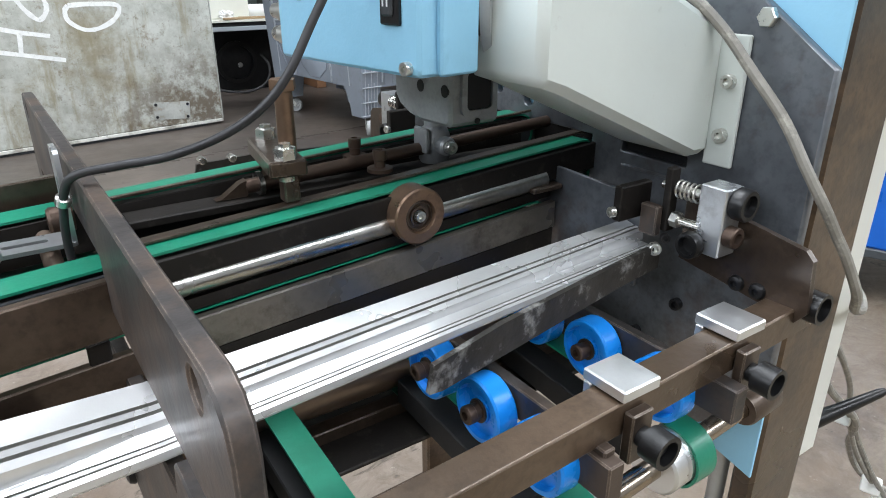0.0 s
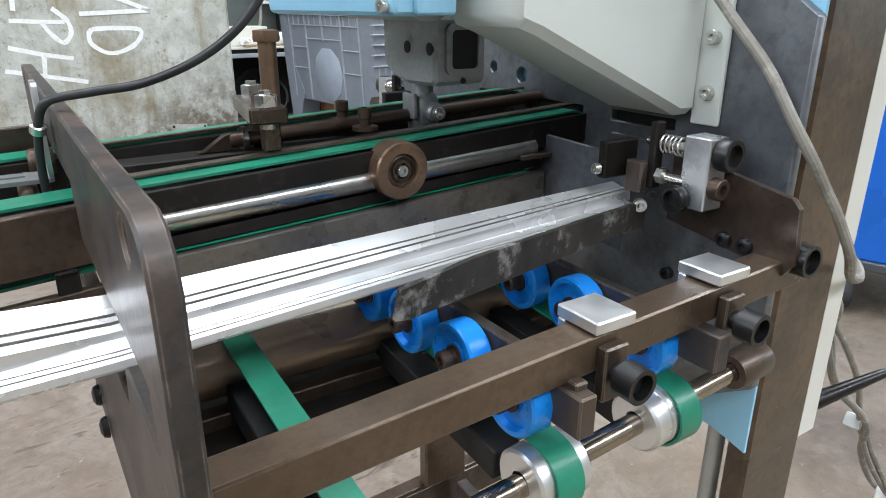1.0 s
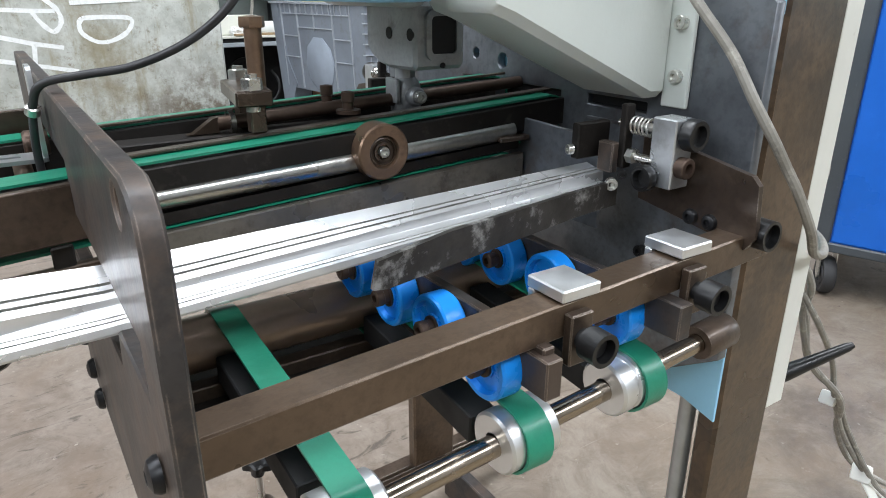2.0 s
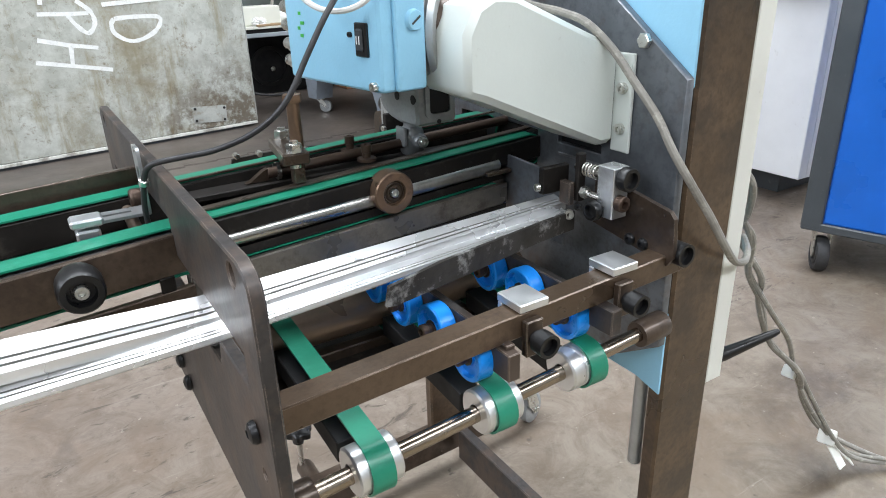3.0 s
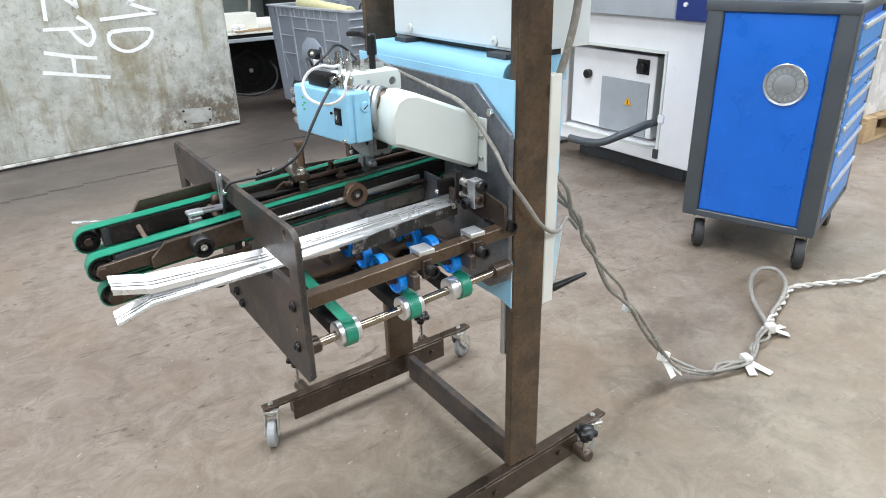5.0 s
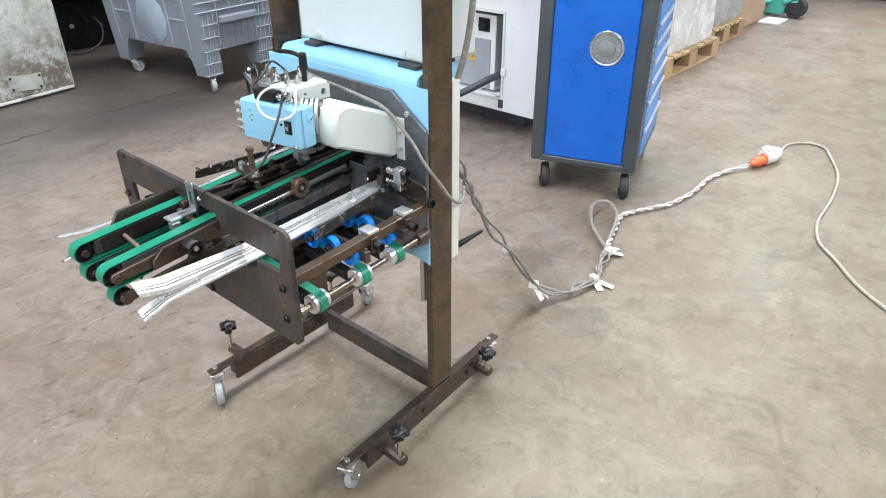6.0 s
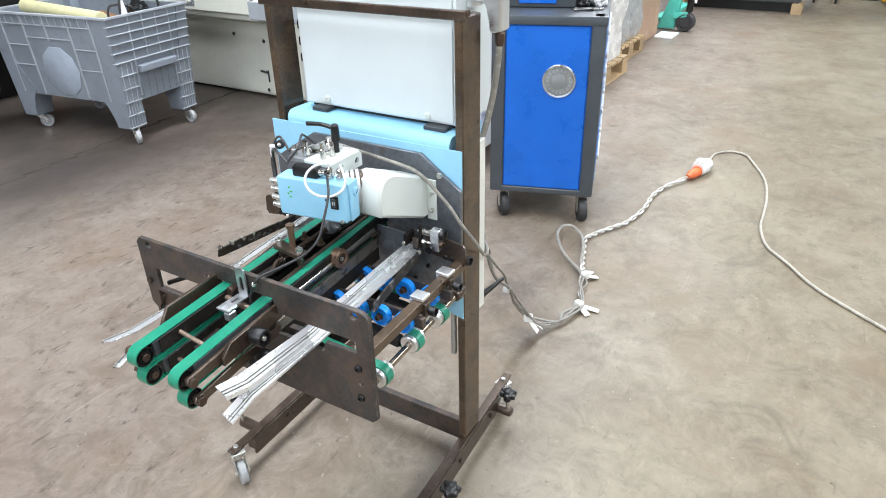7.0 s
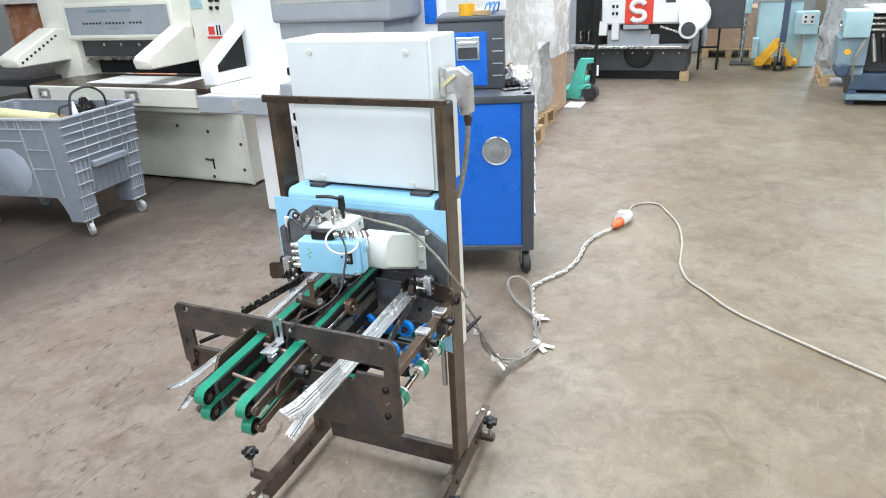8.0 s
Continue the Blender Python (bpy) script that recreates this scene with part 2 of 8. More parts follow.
def floor_material():
    m = bpy.data.materials.new("worn_concrete")
    m.use_nodes = True
    nodes, links = m.node_tree.nodes, m.node_tree.links
    p = nodes["Principled BSDF"]
    tc = nodes.new("ShaderNodeTexCoord")

    def nz(s, d=6.0, r=0.62, dist=0.0, stretch=None):
        n = nodes.new("ShaderNodeTexNoise")
        n.inputs["Scale"].default_value, n.inputs["Detail"].default_value = s, d
        n.inputs["Roughness"].default_value, n.inputs["Distortion"].default_value = r, dist
        src = tc.outputs["Object"]
        if stretch:
            mp = nodes.new("ShaderNodeMapping")
            mp.inputs["Scale"].default_value, mp.inputs["Rotation"].default_value = stretch, (0, 0, 0.5)
            links.new(src, mp.inputs["Vector"])
            src = mp.outputs["Vector"]
        links.new(src, n.inputs["Vector"])
        return n.outputs["Fac"]

    def ramp(src, lo, hi, a, b):
        r = nodes.new("ShaderNodeMapRange")
        for k, v in (("From Min", lo), ("From Max", hi), ("To Min", a), ("To Max", b)):
            r.inputs[k].default_value = v
        links.new(src, r.inputs["Value"])
        return r.outputs["Result"]

    def mix(f, a, b):
        x = nodes.new("ShaderNodeMix")
        x.data_type = "RGBA"
        links.new(f, x.inputs["Factor"])
        for sock, v in ((x.inputs[6], a), (x.inputs[7], b)):
            if isinstance(v, tuple):
                sock.default_value = (*v, 1)
            else:
                links.new(v, sock)
        return x.outputs[2]

    col = mix(ramp(nz(0.55), 0.36, 0.64, 0, 1), (0.155, 0.119, 0.082), (0.248, 0.210, 0.155))
    col = mix(ramp(nz(2.6, 7, 0.68, 0.6), 0.40, 0.64, 0, 0.82), col, (0.130, 0.097, 0.063))
    col = mix(ramp(nz(7.5, 9, 0.78, 0.8), 0.40, 0.62, 0, 0.68), col, (0.285, 0.245, 0.183))
    col = mix(ramp(nz(5.5, 8, 0.72, 0.3, (1, 3.5, 1)), 0.55, 0.75, 0, 0.5), col, (0.331, 0.289, 0.221))
    col = mix(ramp(nz(1.3, 9, 0.75, 1.2), 0.57, 0.72, 0, 0.75), col, (0.083, 0.062, 0.042))
    col = mix(ramp(nz(15, 9, 0.8, 0.5), 0.54, 0.70, 0, 0.72), col, (0.100, 0.076, 0.052))
    col = mix(ramp(nz(38, 3, 0.6), 0.68, 0.74, 0, 0.65), col, (0.442, 0.397, 0.307))
    col = mix(ramp(nz(24, 3, 0.6), 0.68, 0.74, 0, 0.8), col, (0.066, 0.052, 0.037))
    col = mix(ramp(nz(1.7, 8, 0.7, 0.9), 0.50, 0.66, 0, 0.6), col, (0.190, 0.135, 0.084))
    col = mix(ramp(nz(3.9, 8, 0.72, 1.1), 0.56, 0.70, 0, 0.55), col, (0.105, 0.085, 0.064))
    # thin scratches and drag marks
    col = mix(ramp(nz(9.0, 6, 0.6, 0.2, (0.35, 7.0, 1)), 0.66, 0.70, 0, 0.35), col, (0.375, 0.332, 0.259))
    col = mix(ramp(nz(6.0, 7, 0.7, 1.0, (0.5, 5.0, 1)), 0.65, 0.70, 0, 0.6), col, (0.061, 0.047, 0.035))
    # bench side of the hall: stain and painted shade deepen with Y; a row of dark dabs
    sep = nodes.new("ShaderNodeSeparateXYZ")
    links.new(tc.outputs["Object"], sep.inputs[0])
    bench_dark = nodes.new("ShaderNodeMath")
    bench_dark.operation = "MULTIPLY"
    links.new(ramp(sep.outputs["Y"], 0.45, 1.0, 0, 1), bench_dark.inputs[0])
    links.new(ramp(nz(0.8, 6, 0.6, 0.5), 0.38, 0.62, 0.0, 0.26), bench_dark.inputs[1])
    col = mix(bench_dark.outputs[0], col, (0.102, 0.081, 0.057))
    # near-black towards high Y: shade under bin and cutter put into the floor colour
    bench_shade = nodes.new("ShaderNodeMath")
    bench_shade.operation = "MULTIPLY"
    links.new(ramp(sep.outputs["Y"], 2.0, 2.9, 0, 1), bench_shade.inputs[0])
    links.new(ramp(nz(1.1, 7, 0.65, 0.8), 0.30, 0.60, 0.5, 0.93), bench_shade.inputs[1])
    col = mix(bench_shade.outputs[0], col, (0.050, 0.042, 0.033))
    dabs = nodes.new("ShaderNodeMath")
    dabs.operation = "MULTIPLY"
    links.new(ramp(sep.outputs["Y"], 0.28, 0.42, 0, 1), dabs.inputs[0])
    links.new(ramp(nz(7.0, 7, 0.7, 1.4, (1.0, 2.6, 1)), 0.58, 0.65, 0, 0.75), dabs.inputs[1])
    col = mix(dabs.outputs[0], col, (0.055, 0.043, 0.031))
    # browner, darker tint on the aisle side
    film = nodes.new("ShaderNodeMix")
    film.data_type, film.blend_type = "RGBA", "MULTIPLY"
    links.new(ramp(sep.outputs["Y"], 0.2, -0.6, 0, 1), film.inputs["Factor"])
    links.new(col, film.inputs[6])
    film.inputs[7].default_value = (0.865, 0.865, 0.805, 1)
    col = film.outputs[2]
    # bluer, slightly lighter tint on the bench side
    grey = nodes.new("ShaderNodeMix")
    grey.data_type, grey.blend_type = "RGBA", "MULTIPLY"
    links.new(ramp(sep.outputs["Y"], -0.5, 0.8, 0, 1), grey.inputs["Factor"])
    links.new(col, grey.inputs[6])
    grey.inputs[7].default_value = (1.06, 1.05, 1.20, 1)
    col = grey.outputs[2]
    links.new(col, p.inputs["Base Color"])
    links.new(ramp(nz(1.8, 6), 0.35, 0.65, 0.36, 0.52), p.inputs["Roughness"])
    b = nodes.new("ShaderNodeBump")
    b.inputs["Strength"].default_value, b.inputs["Distance"].default_value = 0.12, 0.003
    links.new(nz(45, 6), b.inputs["Height"])
    links.new(b.outputs["Normal"], p.inputs["Normal"])
    return m


def galvanised_material():
    m = bpy.data.materials.new("stained_galvanised_sheet")
    m.use_nodes = True
    nodes, links = m.node_tree.nodes, m.node_tree.links
    p = nodes["Principled BSDF"]
    tc = nodes.new("ShaderNodeTexCoord")

    def nz(s, d=6.0, r=0.62):
        n = nodes.new("ShaderNodeTexNoise")
        n.inputs["Scale"].default_value, n.inputs["Detail"].default_value, n.inputs["Roughness"].default_value = s, d, r
        links.new(tc.outputs["Object"], n.inputs["Vector"])
        return n.outputs["Fac"]

    def ramp(src, lo, hi, a, b):
        r = nodes.new("ShaderNodeMapRange")
        for k, v in (("From Min", lo), ("From Max", hi), ("To Min", a), ("To Max", b)):
            r.inputs[k].default_value = v
        links.new(src, r.inputs["Value"])
        return r.outputs["Result"]

    def mix(f, a, b):
        x = nodes.new("ShaderNodeMix")
        x.data_type = "RGBA"
        links.new(f, x.inputs["Factor"])
        for sock, v in ((x.inputs[6], a), (x.inputs[7], b)):
            if isinstance(v, tuple):
                sock.default_value = (*v, 1)
            else:
                links.new(v, sock)
        return x.outputs[2]

    v = nodes.new("ShaderNodeTexVoronoi")
    v.inputs["Scale"].default_value = 28
    links.new(tc.outputs["Object"], v.inputs["Vector"])
    sep = nodes.new("ShaderNodeSeparateColor")
    links.new(v.outputs["Color"], sep.inputs["Color"])
    col = mix(sep.outputs["Red"], (0.37, 0.38, 0.335), (0.46, 0.47, 0.425))
    col = mix(ramp(nz(3.3, 8, 0.75), 0.42, 0.60, 0, 0.85), col, (0.60, 0.62, 0.575))
    col = mix(ramp(nz(2.3, 8, 0.72), 0.50, 0.66, 0, 0.8), col, (0.27, 0.235, 0.150))
    # runs of yellow-brown water stain down the sheet
    mp = nodes.new("ShaderNodeMapping")
    mp.inputs["Scale"].default_value = (5.0, 1.0, 0.9)
    links.new(tc.outputs["Object"], mp.inputs["Vector"])
    runs = nodes.new("ShaderNodeTexNoise")
    runs.inputs["Scale"].default_value, runs.inputs["Detail"].default_value, runs.inputs["Roughness"].default_value = 1.6, 7.0, 0.7
    links.new(mp.outputs["Vector"], runs.inputs["Vector"])
    col = mix(ramp(runs.outputs["Fac"], 0.52, 0.66, 0, 0.75), col, (0.25, 0.205, 0.105))
    col = mix(ramp(nz(21, 7, 0.75), 0.56, 0.68, 0, 0.75), col, (0.22, 0.20, 0.15))
    col = mix(ramp(nz(5.3, 9, 0.78), 0.58, 0.68, 0, 0.85), col, (0.17, 0.115, 0.055))
    col = mix(ramp(nz(40, 5, 0.75), 0.60, 0.70, 0, 0.55), col, (0.15, 0.12, 0.08))
    # rust that has crept up from the lower right corner
    xyz = nodes.new("ShaderNodeSeparateXYZ")
    links.new(tc.outputs["Object"], xyz.inputs[0])
    low, near, rust = (nodes.new("ShaderNodeMath") for _ in range(3))
    for n in (low, near, rust):
        n.operation = "MULTIPLY"
    links.new(ramp(xyz.outputs["Z"], 0.55, 0.06, 0, 1), low.inputs[0])
    links.new(ramp(xyz.outputs["X"], 0.35, 1.05, 0.12, 1), low.inputs[1])
    links.new(ramp(nz(9.0, 9, 0.78), 0.42, 0.56, 0, 1), near.inputs[0])
    near.inputs[1].default_value = 1.6
    links.new(low.outputs[0], rust.inputs[0])
    links.new(near.outputs[0], rust.inputs[1])
    rust.use_clamp = True
    col = mix(ramp(rust.outputs[0], 0, 1, 0, 0.8), col, (0.105, 0.068, 0.036))
    links.new(col, p.inputs["Base Color"])
    p.inputs["Metallic"].default_value = 0.25
    links.new(ramp(nz(6), 0.3, 0.7, 0.42, 0.66), p.inputs["Roughness"])
    b = nodes.new("ShaderNodeBump")
    b.inputs["Strength"].default_value, b.inputs["Distance"].default_value = 0.15, 0.002
    links.new(nz(60), b.inputs["Height"])
    links.new(b.outputs["Normal"], p.inputs["Normal"])
    return m


CONCRETE, GALV = floor_material(), galvanised_material()

# ---- building helpers ----
def box(x0, x1, y0, y1, z0, z1, bev=0.0, seg=1, bm=None):
    b = bmesh.new()
    bmesh.ops.create_cube(b, size=1)
    for v in b.verts:
        v.co = Vector(((x0 + x1) / 2 + v.co.x * (x1 - x0), (y0 + y1) / 2 + v.co.y * (y1 - y0), (z0 + z1) / 2 + v.co.z * (z1 - z0)))
    if bev:
        bmesh.ops.bevel(b, geom=b.edges[:], offset=bev, segments=seg, profile=0.6, affect="EDGES")
    return merge(bm, b)


def merge(bm, b, m=None):
    """Adds the mesh b, moved by m, to bm (or returns b)."""
    if m is not None:
        b.transform(m)
    if bm is None:
        return b
    tmp = bpy.data.meshes.new("tmp")
    b.to_mesh(tmp)
    b.free()
    bm.from_mesh(tmp)
    bpy.data.meshes.remove(tmp)
    return bm


def axes(p0, p1):
    p0, p1 = Vector(p0), Vector(p1)
    d = p1 - p0
    m = d.to_track_quat("Z", "Y").to_matrix().to_4x4()
    m.translation = p0
    return m, d.length


def lathe(profile, p0, p1, seg=24, bm=None):
    """Turns a profile of (radius, share of the way from p0 to p1 in metres) about the axis p0-p1."""
    m, _ = axes(p0, p1)
    b = bmesh.new()
    rings = []
    for r, h in profile:
        if r < 1e-6:
            rings.append([b.verts.new((0, 0, h))])
        else:
            rings.append([b.verts.new((r * math.cos(2 * math.pi * i / seg), r * math.sin(2 * math.pi * i / seg), h)) for i in range(seg)])
    for a, c in zip(rings, rings[1:]):
        for i in range(seg):
            j = (i + 1) % seg
            if len(a) == 1 and len(c) == 1:
                continue
            if len(a) == 1:
                b.faces.new((a[0], c[j], c[i]))
            elif len(c) == 1:
                b.faces.new((a[i], a[j], c[0]))
            else:
                b.faces.new((a[i], a[j], c[j], c[i]))
    bmesh.ops.recalc_face_normals(b, faces=b.faces)
    return merge(bm, b, m)


def cyl(p0, p1, r, seg=20, bev=0.0, bm=None):
    length = (Vector(p1) - Vector(p0)).length
    e = min(bev, r * 0.5, length * 0.4)
    prof = [(0, 0), (r, 0), (r, length), (0, length)] if not e else [(0, 0), (r - e, 0), (r, e), (r, length - e), (r - e, length), (0, length)]
    return lathe(prof, p0, p1, seg, bm)


def ring(p0, p1, r_in, r_out, seg=24, bm=None):
    length = (Vector(p1) - Vector(p0)).length
    return lathe([(r_in, 0), (r_out, 0), (r_out, length), (r_in, length), (r_in, 0)], p0, p1, seg, bm)


def curve_points(pts, n=8):
    """A smooth run through the points."""
    P = [Vector(p) for p in pts]
    out = []
    for i in range(len(P) - 1):
        a, b, c, d = P[max(i - 1, 0)], P[i], P[i + 1], P[min(i + 2, len(P) - 1)]
        for k in range(n):
            t = k / n
            out.append(0.5 * ((2 * b) + (c - a) * t + (2 * a - 5 * b + 4 * c - d) * t * t + (3 * b - a - 3 * c + d) * t ** 3))
    return out + [P[-1]]


def tube(pts, r, seg=10, n=8, bm=None, smooth=True):
    P = curve_points(pts, n) if smooth else [Vector(p) for p in pts]
    b = bmesh.new()
    up, rings = None, []
    for i, p in enumerate(P):
        d = (P[min(i + 1, len(P) - 1)] - P[max(i - 1, 0)]).normalized()
        if up is None:
            up = d.orthogonal().normalized()
        up = (up - d * up.dot(d)).normalized()
        side = d.cross(up)
        rings.append([b.verts.new(p + r * (up * math.cos(2 * math.pi * k / seg) + side * math.sin(2 * math.pi * k / seg))) for k in range(seg)])
    for a, c in zip(rings, rings[1:]):
        for k in range(seg):
            j = (k + 1) % seg
            b.faces.new((a[k], a[j], c[j], c[k]))
    b.faces.new(rings[0][::-1])
    b.faces.new(rings[-1])
    return merge(bm, b)


def prism(outline, to3, d0, d1, holes=(), bev=0.0, bm=None):
    """A plate: a 2D outline with holes, swept from depth d0 to d1; to3(u, v, d) gives the place."""
    b = bmesh.new()
    edges = []
    for loop in (outline, *holes):
        vs = [b.verts.new((u, v, 0)) for u, v in loop]
        edges += [b.edges.new((vs[i], vs[(i + 1) % len(vs)])) for i in range(len(vs))]
    if holes:
        bmesh.ops.triangle_fill(b, edges=edges, use_beauty=True, use_dissolve=False)
    else:
        b.faces.new([b.verts[i] for i in range(len(outline))] if b.verts.ensure_lookup_table() is None else [])
    faces = b.faces[:]
    ext = bmesh.ops.extrude_face_region(b, geom=faces)
    for v in [g for g in ext["geom"] if isinstance(g, bmesh.types.BMVert)]:
        v.co.z = 1
    for v in b.verts:
        v.co = Vector(to3(v.co.x, v.co.y, d1 if v.co.z > 0.5 else d0))
    bmesh.ops.recalc_face_normals(b, faces=b.faces)
    if bev:
        sharp = [e for e in b.edges if len(e.link_faces) == 2 and e.calc_face_angle(0) > 0.9]
        bmesh.ops.bevel(b, geom=sharp, offset=bev, segments=1, affect="EDGES")
    return merge(bm, b)


def rect(u0, u1, v0, v1, r=0.0, n=4):
    if not r:
        return [(u0, v0), (u1, v0), (u1, v1), (u0, v1)]
    out = []
    for cx, cy, a in ((u1 - r, v0 + r, -90), (u1 - r, v1 - r, 0), (u0 + r, v1 - r, 90), (u0 + r, v0 + r, 180)):
        out += [(cx + r * math.cos(radians(a + 90 * k / n)), cy + r * math.sin(radians(a + 90 * k / n))) for k in range(n + 1)]
    return out


def disc(u, v, r, n=14):
    return [(u + r * math.cos(2 * math.pi * k / n), v + r * math.sin(2 * math.pi * k / n)) for k in range(n)]


def yz(u, v, d):
    return (d, u, v)


def xz(u, v, d):
    return (u, d, v)


def xy(u, v, d):
    return (u, v, d)


BASE = {}


def thing(name, label, category, base=(0, 0, 0), group="", kind="", rz=0.0):
    ob = new(name)
    ob.empty_display_size = 0.05
    ob.matrix_basis = pose(*base, 0, 0, rz)
    BASE[ob] = pose(*base, 0, 0, rz)
    return tagged(ob, label, category, group, kind)


def finish(me, mat, smooth=True):
    me.materials.append(mat)
    if smooth:
        me.polygons.foreach_set("use_smooth", [True] * len(me.polygons))
        me.set_sharp_from_angle(angle=radians(35))


def part(name, bm, mat, parent=None, label="", smooth=True):
    """bm, in world places, as one mesh under a thing or part."""
    me = bpy.data.meshes.new(name)
    bm.to_mesh(me)
    bm.free()
    finish(me, mat, smooth)
    return place(name, me, Matrix(), parent, label)


def place(name, me, m, parent=None, label=""):
    ob = new(name, me)
    ob.matrix_basis = m
    if parent is not None:
        ob.parent = parent
        ob.matrix_parent_inverse = BASE[parent].inverted()
        BASE[ob] = BASE[parent] @ BASE[parent].inverted() @ m
    else:
        BASE[ob] = m.copy()
    if label:
        ob["label"] = label
    return ob


def mesh(name, bm, mat, smooth=True):
    me = bpy.data.meshes.new(name)
    bm.to_mesh(me)
    bm.free()
    finish(me, mat, smooth)
    return me


def to_axis(p, direction):
    m = Vector(direction).to_track_quat("Z", "Y").to_matrix().to_4x4()
    m.translation = p
    return m


def solid(name, bm, mat, label, category, kind="", group=""):
    return tagged(part(name, bm, mat, None), label, category, group, kind)


def hex_head(r, h, shank=0.0, socket=False):
    b = lathe([(0, 0), (r * 0.92, 0), (r, h * 0.15), (r, h * 0.85), (r * 0.9, h), (0, h)], (0, 0, 0), (0, 0, 1), 6)
    if shank:
        cyl((0, 0, h), (0, 0, h + shank), r * 0.55, 10, 0.0, b)
    return b


def dome_head(r, h):
    return lathe([(r, 0), (r, h * 0.3), (r * 0.85, h * 0.75), (r * 0.45, h), (r * 0.4, h), (r * 0.38, h * 0.5), (0, h * 0.5)], (0, 0, 0), (0, 0, 1), 14)


def cap_head(r, h):
    return lathe([(r, 0), (r, h * 0.9), (r * 0.92, h), (r * 0.5, h), (r * 0.48, h * 0.45), (0, h * 0.45)], (0, 0, 0), (0, 0, 1), 14)


HEX_S = mesh("hex_bolt", hex_head(0.0075, 0.006), ZINC)
HEX_B = mesh("hex_bolt_dark", hex_head(0.0075, 0.006), COPPER)
CAP_S = mesh("cap_screw", cap_head(0.0055, 0.006), ZINC)
CAP_B = mesh("cap_screw_dark", cap_head(0.0055, 0.006), BLACKSCREW)
DOME_B = mesh("dome_screw", dome_head(0.0085, 0.006), BLACKSCREW)

# ---- the hall ----
def hall():
    b = bmesh.new()
    bmesh.ops.create_grid(b, x_segments=40, y_segments=40, size=1)
    for v in b.verts:
        v.co = Vector((4.0 + v.co.x * 10.2, 1.0 + v.co.y * 9.2, 0))
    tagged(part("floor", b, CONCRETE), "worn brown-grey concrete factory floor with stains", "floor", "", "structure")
    b = bmesh.new()
    for k in range(70):
        x = -5.0 + 0.18 * k
        y, w = 2.974 + 0.137 * x + 0.004 * math.sin(k * 2.1), 0.010 + 0.005 * math.sin(k * 1.3)
        box(x, x + 0.1785, y - w, y + w, -0.004, 0.0012, bm=b)
    tagged(part("floor_joint", b, JOINT), "dark filled joint in the concrete floor", "floor joint", "", "structure")
    walls = [("wall_east", box(14.0, 14.25, -8.2, -6.0, 0, ROOF_Z)), ("wall_north", box(-6.2, 14.2, 10.0, 10.25, 0, ROOF_Z)),
             ("wall_south", box(-6.2, 14.2, -8.25, -8.0, 0, ROOF_Z)), ("wall_west", box(-6.25, -6.0, -8.2, 10.2, 0, 3.0))]
    box(-6.25, -6.0, -8.2, 10.2, 4.8, ROOF_Z, bm=walls[3][1])
    box(-6.25, -6.0, -8.2, -4.0, 3.0, 4.8, bm=walls[3][1])
    box(-6.25, -6.0, 5.0, 10.2, 3.0, 4.8, bm=walls[3][1])
    box(14.0, 14.25, -2.0, 10.2, 0, ROOF_Z, bm=walls[0][1])
    box(14.0, 14.25, -6.0, -2.0, 3.8, ROOF_Z, bm=walls[0][1])
    for name, bm in walls:
        tagged(part(name, bm, WALLPAINT), "plain grey painted factory hall wall", "wall", "", "structure")
    b = bmesh.new()
    edges = [-9.0] + [e for y in STRIPS for e in (y - 0.8, y + 0.8)] + [10.3]
    for y0, y1 in zip(edges[::2], edges[1::2]):
        box(-6.2, 14.2, y0, y1, ROOF_Z, ROOF_Z + 0.2, bm=b)
    box(-6.2, -5.6, -8.2, 10.2, ROOF_Z + 0.2, ROOF_Z + 0.3, bm=b)
    tagged(part("ceiling", b, WALLPAINT), "pale hall roof with long roof lights", "ceiling", "", "structure")
    # unseen slab, added to keep the sky's own light out of the hall
    b = box(-6.2, 14.2, -8.2, 10.2, ROOF_Z + 0.5, ROOF_Z + 0.6)
    tagged(part("roof_cover", b, WALLPAINT), "unseen slab that blocks the sky above the roof lights", "roof", "", "structure")


hall()

# ---- the mobile folding unit ----
unit = thing("folding_unit", "mobile steel paper folding unit with green belts and blue rollers", "folding machine", (0.45, 0.0, 0.0))


def moved(bm, m):
    bm.transform(m)
    return bm


